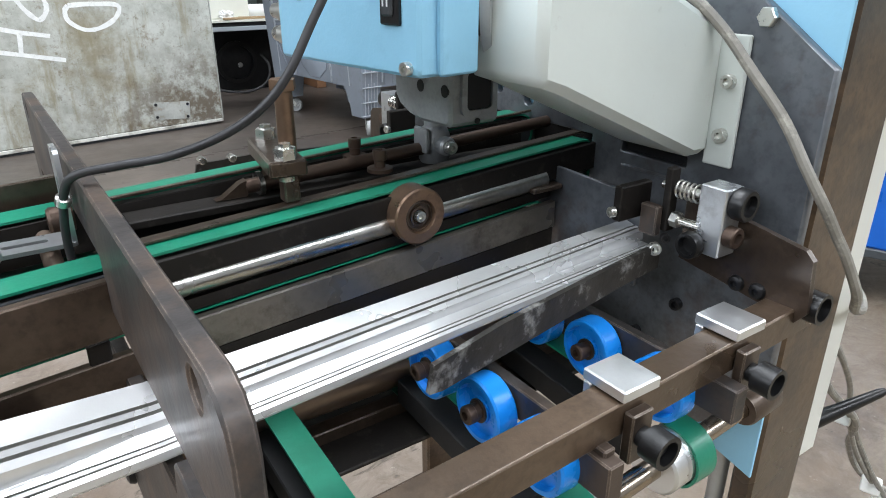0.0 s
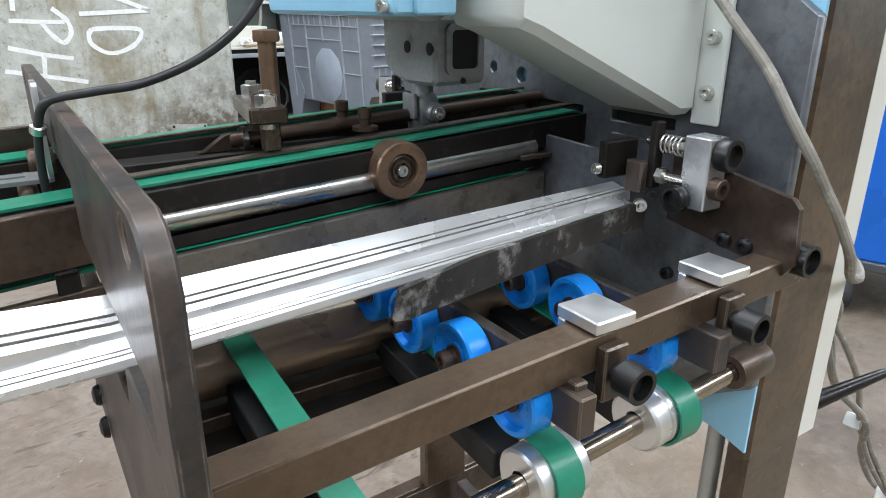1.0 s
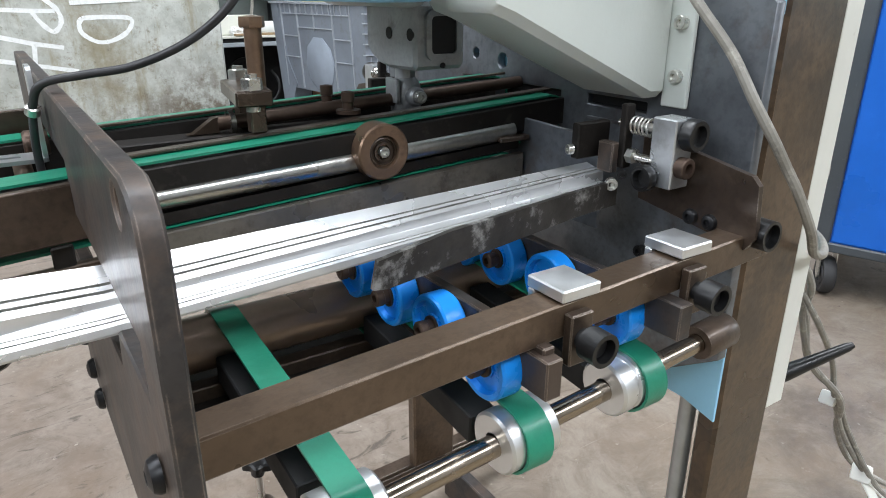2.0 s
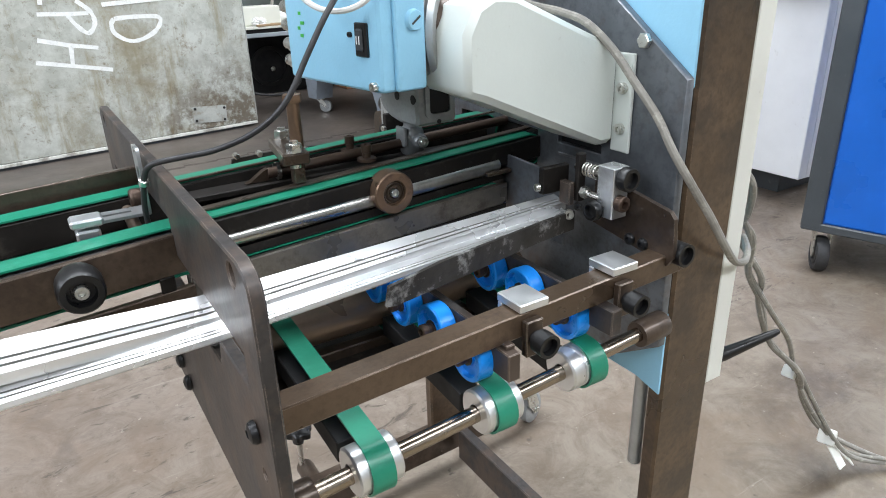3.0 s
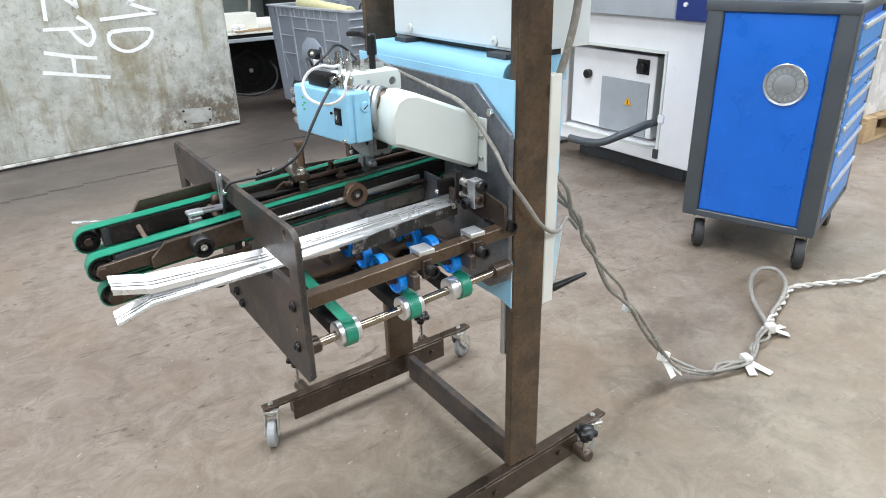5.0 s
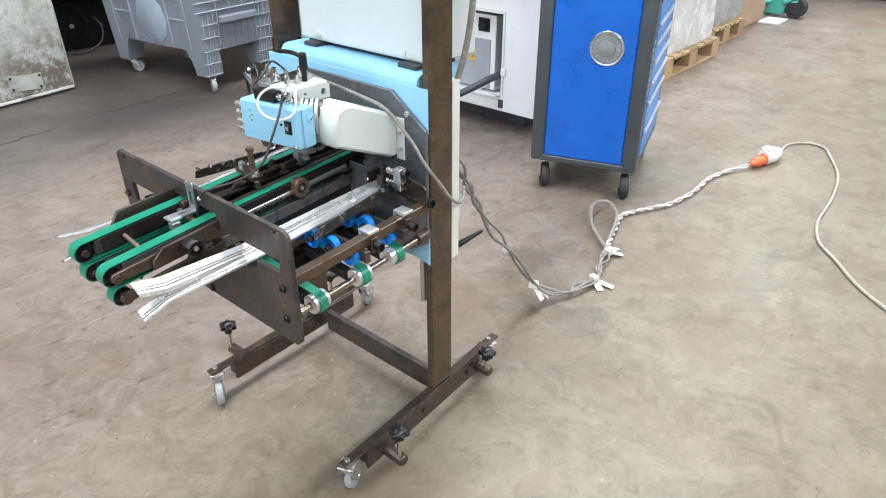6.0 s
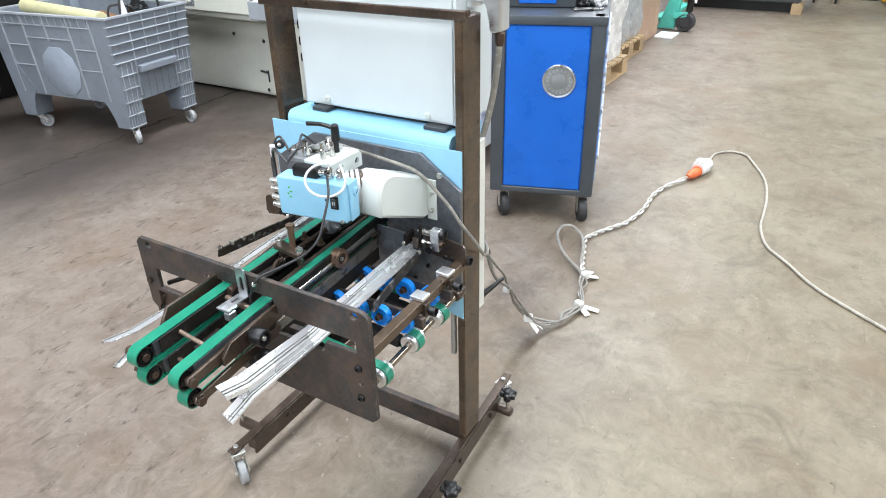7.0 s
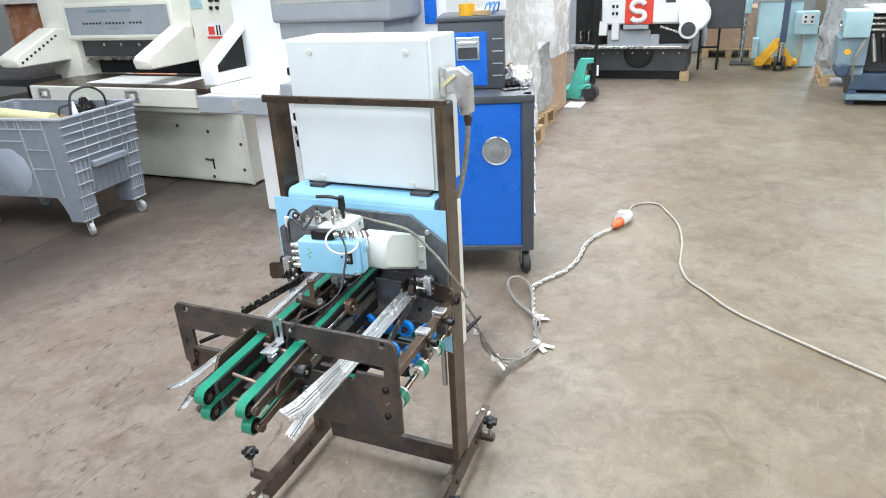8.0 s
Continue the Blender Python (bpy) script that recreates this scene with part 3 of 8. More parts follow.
def front_plate():
    top, low = 0.806, 0.552
    outline = [(-0.315, low + 0.012), (-0.303, low), (0.07, low), (0.07, 0.676), (0.285, 0.676), (0.285, 0.640), (0.300, 0.625), (0.316, 0.64)]
    outline += [(0.318, top - 0.012), (0.306, top)]
    outline += [(-0.294, top), (-0.305, top - 0.004), (-0.312, top - 0.011), (-0.315, top - 0.022)]
    slot = [(-0.279, 0.709), (-0.205, 0.709), (-0.198, 0.686), (0.272, 0.686), (0.272, 0.736), (0.115, 0.736), (0.11, 0.768), (-0.08, 0.768), (-0.085, 0.736), (-0.279, 0.736)]
    holes = [slot, disc(-0.28, 0.792, 0.0085), disc(0.28, 0.792, 0.0075), disc(-0.283, 0.640, 0.005)]
    p = part("front_plate", prism(outline, yz, 0.0, 0.010, holes, 0.0012), PLATE, unit, "dark steel front plate with a wide slot")
    for y, z in ((-0.281, 0.676), (-0.281, 0.606)):
        place("screw", DOME_B, to_axis((-0.001, y, z), (-1, 0, 0)), p)
    for y, z in ((0.062, 0.61), (0.030, 0.618), (0.045, 0.595), (0.012, 0.580), (-0.012, 0.565)):
        place("screw", DOME_B, to_axis((-0.001, y, z), (-1, 0, 0)), p)
    place("screw", HEX_B, to_axis((-0.001, 0.30, 0.70), (-1, 0, 0)), p)
    # clip that holds the sensor cable on the plate
    strap = prism(rect(-0.021, 0.004, 0.7565, 0.8185, 0.003), yz, -0.0075, -0.0045, [rect(-0.0125, -0.0045, 0.768, 0.800, 0.003)])
    cl = part("cable_clip", strap, MILLED, p, "bent bright steel strap with a slot")
    foot = prism(rect(-0.068, -0.0045, -0.022, 0.004, 0.003), xy, 0.7565, 0.7592, [rect(-0.046, -0.020, -0.0115, -0.0060, 0.002), disc(-0.056, -0.009, 0.003)])
    part("clip_foot", foot, MILLED, cl, "perforated bright foot plate")
    b = box(-0.073, -0.046, -0.036, -0.014, 0.7594, 0.767, 0.002)
    box(-0.070, -0.050, -0.033, -0.017, 0.738, 0.7560, 0.002, bm=b)
    part("sensor", b, MILLED, cl, "small bright sensor head")
    part("cable_band", lathe([(0.0030, 0), (0.0046, 0.001), (0.0046, 0.006), (0.0030, 0.007)], (-0.0085, -0.0480, 0.7975), (-0.0105, -0.0425, 0.788), 14), BRIGHT, cl)
    bolt = lathe([(0, 0), (0.0085, 0.0), (0.0095, 0.002), (0.0095, 0.014), (0.0080, 0.016), (0, 0.016)], (-0.0005, 0.021, 0.762), (-1, 0.021, 0.762), 18)
    part("spool_bolt", bolt, COPPER, p, "brown round bolt")
    pl = prism([(0.318, 0.594), (0.318, 0.682), (0.198, 0.682), (0.207, 0.664), (0.288, 0.600), (0.300, 0.594)], yz, 0.0105, 0.0165, [disc(0.29, 0.655, 0.005)], 0.001)
    q = part("corner_bracket", pl, STEEL, unit, "browned steel corner bracket")
    place("screw", DOME_B, to_axis((0.010, 0.295, 0.625), (-1, 0, 0)), q)


front_plate()


def back_plate():
    outline = [(-0.252, 0.575), (-0.195, 0.538), (0.30, 0.535), (0.30, 0.85), (0.17, 0.932), (-0.148, 0.932), (-0.252, 0.858)]
    holes = [rect(-0.041, 0.125, 0.690, 0.7745), rect(-0.148, -0.078, 0.7665, 0.776), disc(0.052, 0.795, 0.008), disc(0.10, 0.80, 0.006)]
    p = part("back_plate", prism(outline, yz, 0.437, 0.447, holes, 0.001), BACKPLATE, unit, "tall dark steel back plate with bevelled shoulders")
    for y, z in ((-0.199, 0.889), (0.22, 0.889)):
        place("screw", HEX_S, to_axis((0.437, y, z), (-1, 0, 0)), p)
    for y, z in ((-0.10, 0.70), (-0.16, 0.645), (-0.12, 0.60), (0.02, 0.84)):
        place("screw", CAP_B, to_axis((0.437, y, z), (-1, 0, 0)), p)
    # near-black sheets behind the slot and belt opening stand in for shade
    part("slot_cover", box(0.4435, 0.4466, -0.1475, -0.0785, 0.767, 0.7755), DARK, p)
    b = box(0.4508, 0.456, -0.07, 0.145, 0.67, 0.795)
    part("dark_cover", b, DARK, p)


back_plate()


def frame_and_feet():
    for y0, y1 in ((-0.252, -0.231), (0.271, 0.292)):
        part("column", box(0.4512, 0.531, y0, y1, 0.1065, 1.232, 0.003), COLUMN, unit, "browned steel tube column")
    part("handle_bar", box(0.445, 0.457, -0.262, 0.302, 1.226, 1.246, 0.002), STEEL, unit, "dark flat steel handle bar")
    for y in (-0.238, 0.278):
        place("screw", HEX_B, to_axis((0.457, y, 1.24), (0, -1 if y < 0 else 1, 0)) @ pose(0, 0, 0.02), unit)
    # thin ivory cable trunking behind the column
    part("cable_trunking", box(0.5315, 0.560, -0.250, -0.229, 0.490, 0.950, 0.002), STRIPPAINT, unit, "ivory plastic cable trunking")
    # cross beam near the floor
    part("cross_beam", box(0.505, 0.525, -0.222, 0.262, 0.035, 0.105, 0.002), PLATE, unit, "flat grey steel cross beam")
    for y in (-0.214, 0.254):
        part("strut", cyl((0.462, y, 0.383), (0.462, y, 0.515), 0.008, 16, 0.001), CAST, unit, "plain steel tube strut")
    caster_wheel = mesh("caster_wheel", lathe([(0.006, -0.009), (0.012, -0.011), (0.03, -0.011), (0.0345, -0.008), (0.0345, 0.008), (0.03, 0.011), (0.012, 0.011), (0.006, 0.009)], (0, 0, 0), (0, 0, 1), 28), CASTERGREY)
    for y, x0, x1, ca, rz, web in ((-0.242, 0.10, 0.765, 25, 3.2, -0.016), (0.300, 0.085, 0.745, -118, 2.0, -0.016)):
        fm = pose(0.43, y, 0, 0, 0, rz) @ pose(-0.43, 0, 0)
        foot = part("foot_beam", moved(box(x0 + 0.075, x1 - 0.10, web - 0.004, web + 0.004, 0.040, 0.0985, 0.001), fm), STEEL, unit, "steel foot beam on casters")
        part("foot_flange", moved(box(x0, x1, -0.018, 0.008, 0.0985, 0.106, 0.001), fm), STEEL, foot)
        part("foot_gusset", moved(box(x0 + 0.078, x0 + 0.084, web, web + 0.030, 0.050, 0.0985, 0.001), fm), STEEL, foot)
        for fx in (0.30, 0.40, 0.60):
            place("screw", HEX_B, fm @ to_axis((fx, web - 0.004, 0.072), (0, -1, 0)), foot)
        for cx, turn in ((x0 + 0.02, ca), (x1 - 0.035, 140 + ca)):
            m = pose(*(fm @ Vector((cx, -0.005, 0))), 0, 0, turn)
            hb = moved(box(-0.02, 0.02, -0.02, 0.02, 0.092, 0.097, 0.001), m)
            merge(hb, lathe([(0, 0.078), (0.016, 0.078), (0.019, 0.084), (0.019, 0.092), (0, 0.092)], (0, 0, 0), (0, 0, 1), 18), m)
            for s in (-1, 1):
                fork = prism([(-0.016, 0.084), (0.016, 0.084), (0.034, 0.045), (0.03, 0.027), (0.018, 0.027), (-0.01, 0.06)], xz, s * 0.016 - 0.0015, s * 0.016 + 0.0015)
                merge(hb, fork, m)
            cyl(m @ Vector((0.024, -0.02, 0.0345)), m @ Vector((0.024, 0.02, 0.0345)), 0.006, 10, 0, hb)
            c = part("caster_fork", hb, ZINC, unit, "zinc-plated swivel caster fork")
            place("caster_wheel", caster_wheel, m @ to_axis((0.024, 0, 0.0345), (0, 1, 0)), c, "grey rubber caster wheel")
            place("screw", HEX_S, fm @ Matrix.Translation((cx, -0.005, 0.106)), unit)
    # star knobs on short clamp arms at the foot beams
    star = bmesh.new()
    prof = [(0.0235 + 0.0034 * math.cos(6 * a), a) for a in [2 * math.pi * k / 48 for k in range(48)]]
    merge(star, prism([(r * math.cos(a), r * math.sin(a)) for r, a in prof], xy, 0.0, 0.016, (), 0.003))
    lathe([(0, 0.0235), (0.008, 0.0228), (0.014, 0.020), (0.019, 0.0150)], (0, 0, 0), (0, 0, 1), 20, star)
    lathe([(0.0, -0.016), (0.011, -0.016), (0.013, 0.0)], (0, 0, 0), (0, 0, 1), 14, star)
    star_me = mesh("star_knob", star, BLACK)
    for x, y, s, z in ((0.236, -0.330, -1, 0.150), (0.652, -0.284, -1, 0.122), (0.218, 0.378, 1, 0.143), (0.62, 0.372, 1, 0.14)):
        fy = -0.252 if s < 0 else 0.318
        end = y + 0.012 * s
        bar = lathe([(0, 0), (0.012, 0), (0.0155, 0.003), (0.0165, 0.006), (0.0165, abs(end - fy)), (0, abs(end - fy))], (x + 0.006, end, 0.060), (x + 0.006, fy, 0.060), 20)
        a = part("clamp_arm", bar, STEEL, unit, "short round steel clamp arm")
        part("spindle", cyl((x, y, 0.066), (x, y, z), 0.0055, 12), BRIGHT, a)
        place("star_knob", star_me, pose(x, y, z, 6, 4, 20 * x), a, "black plastic star knob")


frame_and_feet()


def sheet_housing():
    # light blue sheet with a rolled top edge, between back plate and columns
    outline = [(-0.250, 0.508), (-0.216, 0.516), (0.312, 0.516), (0.312, 0.946), (-0.218, 0.950), (-0.250, 0.950), (-0.250, 0.85), (-0.238, 0.83), (-0.238, 0.62), (-0.250, 0.61)]
    p = part("blue_sheet", prism(outline, yz, 0.4475, 0.4505, [rect(-0.056, 0.131, 0.685, 0.780)], 0.0005), SKYPAINT, unit, "light blue painted steel sheet")
    prof = [(0.449, 0.930)] + [(0.449 + 0.022 * (1 - math.cos(radians(a))), 0.952 + 0.022 * math.sin(radians(a))) for a in range(0, 91, 15)] + [(0.60, 0.974), (0.60, 0.930)]
    b = prism(prof, lambda u, v, d: (u, d, v), -0.217, 0.258, (), 0.0)
    part("blue_top", b, SKYPAINT, unit, "light blue rounded sheet top")
    part("blue_back", box(0.532, 0.60, -0.212, 0.255, 0.50, 0.93, 0.003), SKYPAINT, unit, "light blue rear cover")
    # added black strip gives the gap under the box its dark line of shade
    part("seat_strip", box(0.52, 0.60, -0.20, 0.228, 0.9742, 0.9848), BLACK, unit, "black strip filling the shaded gap under the box")
    for y0, y1 in ((-0.188, -0.132), (0.150, 0.198)):
        part("spacer", box(0.478, 0.5195, y0, y1, 0.9745, 0.984, 0.001), DARKGREY, unit, "dark flat spacer bar")


sheet_housing()


def control_box():
    p = part("control_box", box(0.503, 0.665, -0.208, 0.236, 0.985, 1.392, 0.004, 2), BOXPAINT, unit, "pale grey steel control box")
    part("door", box(0.499, 0.5025, -0.200, 0.230, 0.990, 1.386, 0.0015), BOXPAINT, p)
    lock = mesh("lock", lathe([(0.009, 0), (0.009, 0.003), (0.0075, 0.004), (0.0025, 0.004), (0.0025, 0.002), (0, 0.002)], (0, 0, 0), (0, 0, 1), 18), HOODPAINT)
    for y, z in ((0.157, 1.358), (-0.137, 1.356), (0.162, 1.003), (-0.131, 1.0)):
        place("lock", lock, to_axis((0.499, y, z), (-1, 0, 0)), p, "round quarter-turn lock")
    for z in (1.29, 1.16, 1.12, 1.08):
        part("socket", box(0.52, 0.545, 0.236, 0.258, z, z + 0.022, 0.003), BLACK, p, "black socket")
    # plug with its hood on the side of the box
    b = box(0.545, 0.595, -0.224, -0.208, 1.235, 1.315, 0.003)
    part("plug_base", b, ALU, p)
    b = prism([(-0.222, 1.245), (-0.222, 1.305), (-0.262, 1.312), (-0.288, 1.292), (-0.290, 1.19), (-0.262, 1.185), (-0.250, 1.245)], yz, 0.55, 0.592, (), 0.004)
    part("plug_hood", b, ALU, p, "grey cast plug hood with angled outlet")
    part("cable_gland", lathe([(0.008, 0), (0.011, 0.004), (0.011, 0.018), (0.008, 0.03)], (0.571, -0.276, 1.187), (0.571, -0.276, 1.15), 12), COPPER, p)
    b = tube([(0.571, -0.276, 1.17), (0.572, -0.272, 1.12), (0.572, -0.262, 1.05), (0.568, -0.250, 0.99), (0.562, -0.242, 0.955), (0.558, -0.238, 0.93)], 0.0072)
    part("box_cable", b, CABLEGREY, p, "grey flexible cable")
    b = prism([(-0.214, 1.262), (-0.221, 1.262), (-0.256, 1.290), (-0.250, 1.297), (-0.214, 1.270)], yz, 0.541, 0.545)
    part("locking_lever", b, YELLOWPAPER, p)


control_box()


def belt_loop(a0, a1, z, r, b0, b1, th=0.0018, n=10):
    """A flat belt round two pulleys, in arm places."""
    def path(rr):
        pts = [(a0 - rr * math.sin(radians(t)), z - rr * math.cos(radians(t))) for t in range(0, 181, 180 // n)]
        return pts + [(a1 + rr * math.sin(radians(t)), z + rr * math.cos(radians(t))) for t in range(0, 181, 180 // n)]
    outer, inner = path(r + th), path(r)
    bm = bmesh.new()
    rows = []
    for (ox, oz), (ix, iz) in zip(outer, inner):
        rows.append([bm.verts.new(c) for c in ((ox, b0, oz), (ox, b1, oz), (ix, b1, iz), (ix, b0, iz))])
    for p, q in zip(rows, rows[1:] + rows[:1]):
        for k in range(4):
            j = (k + 1) % 4
            bm.faces.new((p[k], p[j], q[j], q[k]))
    bmesh.ops.recalc_face_normals(bm, faces=bm.faces)
    return bm


def bend(table, x):
    for (x0, v0), (x1, v1) in zip(table, table[1:]):
        if x <= x1 or (x1, v1) == table[-1]:
            return v0 + (v1 - v0) * (x - x0) / (x1 - x0)


RISE = [(-0.23, -0.009), (0.0, -0.001), (0.45, 0.015)]
SWAY = {-1: [(-0.23, -0.069), (0.0, -0.0500), (0.45, -0.024)], 1: [(-0.23, 0.0275), (0.0, 0.040), (0.45, 0.058)]}


def laid(bm, s):
    """Lays a part built straight along x onto the real run of a belt arm (s: -1 near, 1 far)."""
    xs = [v.co.x for v in bm.verts]
    if min(xs) < -0.02 and max(xs) > 0.02:
        bmesh.ops.bisect_plane(bm, geom=bm.verts[:] + bm.edges[:] + bm.faces[:], plane_co=(0, 0, 0), plane_no=(1, 0, 0))
    for v in bm.verts:
        v.co.y += bend(SWAY[s], v.co.x)
        v.co.z += bend(RISE, v.co.x) + (0.009 if s > 0 else 0)
    return bm


def spot(a, b, z, s):
    return Vector((a, b + bend(SWAY[s], a), z + bend(RISE, a) + (0.009 if s > 0 else 0)))


def end_pulley(a, z, r, b0, b1, s, bolt_side=-1):
    prof = [(0, b0 + 0.003), (r * 0.42, b0 + 0.003), (r * 0.46, b0), (r * 0.62, b0), (r * 0.66, b0 + 0.005), (r * 0.86, b0 + 0.005), (r * 0.9, b0), (r, b0), (r, b1), (r * 0.9, b1),
            (r * 0.86, b1 - 0.005), (r * 0.66, b1 - 0.005), (r * 0.62, b1), (r * 0.46, b1), (r * 0.42, b1 - 0.003), (0, b1 - 0.003)]
    c = spot(a, 0, z, s)
    p = part("end_pulley", lathe(prof, c, c + Vector((0, 1, 0)), 28), BLACK, unit, "black plastic belt pulley")
    place("screw", HEX_B, to_axis(c + Vector((0, b0 + 0.001, 0)), (0, bolt_side, 0)), p)


def belt_arm(s):
    def sy(b0, b1):
        return sorted((s * b0, s * b1))
    cuts = [-0.15, -0.08, 0.0, 0.1, 0.2, 0.3]
    for zc, r, a0, a1 in ((0.7365, 0.0187, -0.222, 0.424), (0.691, 0.018, -0.214, 0.362)):
        b0, b1 = (-0.0172, 0.0078) if s < 0 else (-0.0078, 0.0172)
        bm = belt_loop(a0, a1, zc, r, b0, b1)
        for c in cuts:
            bmesh.ops.bisect_plane(bm, geom=bm.verts[:] + bm.edges[:] + bm.faces[:], plane_co=(c, 0, 0), plane_no=(1, 0, 0))
        part("belt", laid(bm, s), BELT, unit, "green flat conveyor belt")
        end_pulley(a0, zc, r - 0.0002, b0 + 0.0006, b1 - 0.0006, s)
    n0, n1 = sy(0.022, 0.030)
    nose = prism([(-0.232, 0.737), (-0.226, 0.728), (-0.10, 0.722), (-0.10, 0.748), (-0.226, 0.746)], xz, n0, n1, (), 0.001)
    arm = part("arm_nose", laid(nose, s), STEEL, unit, "browned steel arm plate")
    place("screw", HEX_B, to_axis(spot(-0.222, s * 0.030, 0.7365, s), (0, s, 0)) @ Matrix.Scale(1.3, 4), arm)
    top = 0.757 if s < 0 else 0.772
    n0, n1 = sy(0.031, 0.0385)
    deep = prism([(-0.152, 0.721), (0.012, 0.721), (0.012, top), (-0.128, top), (-0.152, 0.738)], xz, n0, n1, (), 0.001)
    part("side_plate", laid(deep, s), STEEL, unit, "browned steel conveyor side plate")
    n0, n1 = sy(0.018, 0.022)
    part("inner_side_plate", laid(box(0.010, 0.45, n0, n1, 0.728, 0.7535, 0.0008), s), DARKSTEEL, unit)
    part("edge_strip", laid(box(0.010, 0.45, -0.001 if s < 0 else -0.011, 0.009 if s < 0 else -0.0075, 0.7575, 0.7600, 0.0006), s), STEEL, unit)
    part("slide_bed", laid(box(-0.20, 0.45, min(s * 0.014, -s * 0.006), max(s * 0.014, -s * 0.006), 0.722, 0.751, 0.001), s), DARKGREY, unit, "dark belt slide bed")
    if s < 0:
        c = spot(-0.078, -0.0385, 0.744, s)
        k = lathe([(0, 0.0), (0.010, 0.0), (0.010, 0.008), (0.0165, 0.010), (0.0175, 0.014), (0.0175, 0.034), (0.0155, 0.037), (0.011, 0.037), (0.010, 0.030), (0, 0.030)], c, c + Vector((0, -1, 0)), 24)
        kn = part("clamp_knob", k, BLACK, unit, "black knurled clamp knob")
        place("screw", CAP_S, to_axis(c + Vector((0, -0.030, 0)), (0, -1, 0)), kn)
        c = spot(-0.06, -0.0385, 0.678, s)
        k = lathe([(0, 0.0), (0.016, 0.0), (0.0165, 0.004), (0.0165, 0.022), (0.014, 0.026), (0, 0.026)], c, c + Vector((0, -1, 0)), 24)
        part("clamp_knob", k, BLACK, unit, "black knurled clamp knob")
    n0, n1 = sy(0.0225, 0.030)
    low = prism([(-0.225, 0.690), (-0.218, 0.680), (-0.12, 0.682), (0.012, 0.680), (0.012, 0.703), (-0.12, 0.703), (-0.218, 0.700)], xz, n0, n1, (), 0.001)
    la = part("lower_arm", laid(low, s), STEEL, unit, "browned steel lower arm")
    place("screw", HEX_B, to_axis(spot(-0.214, s * 0.030, 0.691, s), (0, s, 0)) @ Matrix.Scale(1.4, 4), la)
    # near-black sheet laid over the lower belt
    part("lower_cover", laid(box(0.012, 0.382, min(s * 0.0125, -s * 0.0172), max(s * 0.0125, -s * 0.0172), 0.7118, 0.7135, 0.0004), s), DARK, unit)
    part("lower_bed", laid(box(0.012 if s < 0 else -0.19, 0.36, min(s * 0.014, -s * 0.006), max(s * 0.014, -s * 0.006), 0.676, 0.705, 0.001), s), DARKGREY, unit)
    n0, n1 = sy(0.020, 0.027)
    part("lower_side_bar", laid(box(0.010, 0.382, n0, n1, 0.684, 0.7095, 0.001), s), RUBBEDBAR, unit, "rubbed grey steel bar")
    n0, n1 = sy(-0.0105, -0.0087)
    part("inner_web", laid(box(-0.188, 0.425, n0, n1, 0.724, 0.7535, 0.0004), s), DARKSTEEL, unit, "dark steel web")
    part("inner_web", laid(box(0.012 if s < 0 else -0.180, 0.360, n0, n1, 0.678, 0.706, 0.0004), s), DARKSTEEL, unit, "dark steel web")
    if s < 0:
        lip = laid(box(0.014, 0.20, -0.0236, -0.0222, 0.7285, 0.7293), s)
        # dark strip and skirt added to hide the belts' return runs
        part("return_cover", laid(box(0.012, 0.382, -0.0185, 0.009, 0.7120, 0.7205), s), DARKSTEEL, unit, "dark cover strip")
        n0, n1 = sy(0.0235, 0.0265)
        part("skirt", laid(box(0.012, 0.380, n0, n1, 0.650, 0.6838), s), DARKSTEEL, unit, "dark skirt sheet")
        part("plate_lip", lip, BRIGHT, unit, "bright rubbed lower edge")
    n0, n1 = sy(0.024, 0.0295)
    part("tension_clip", laid(box(-0.017, -0.004, n0, n1, 0.690, 0.7165, 0.001), s), DARKSTEEL, unit)


belt_arm(-1)
belt_arm(1)


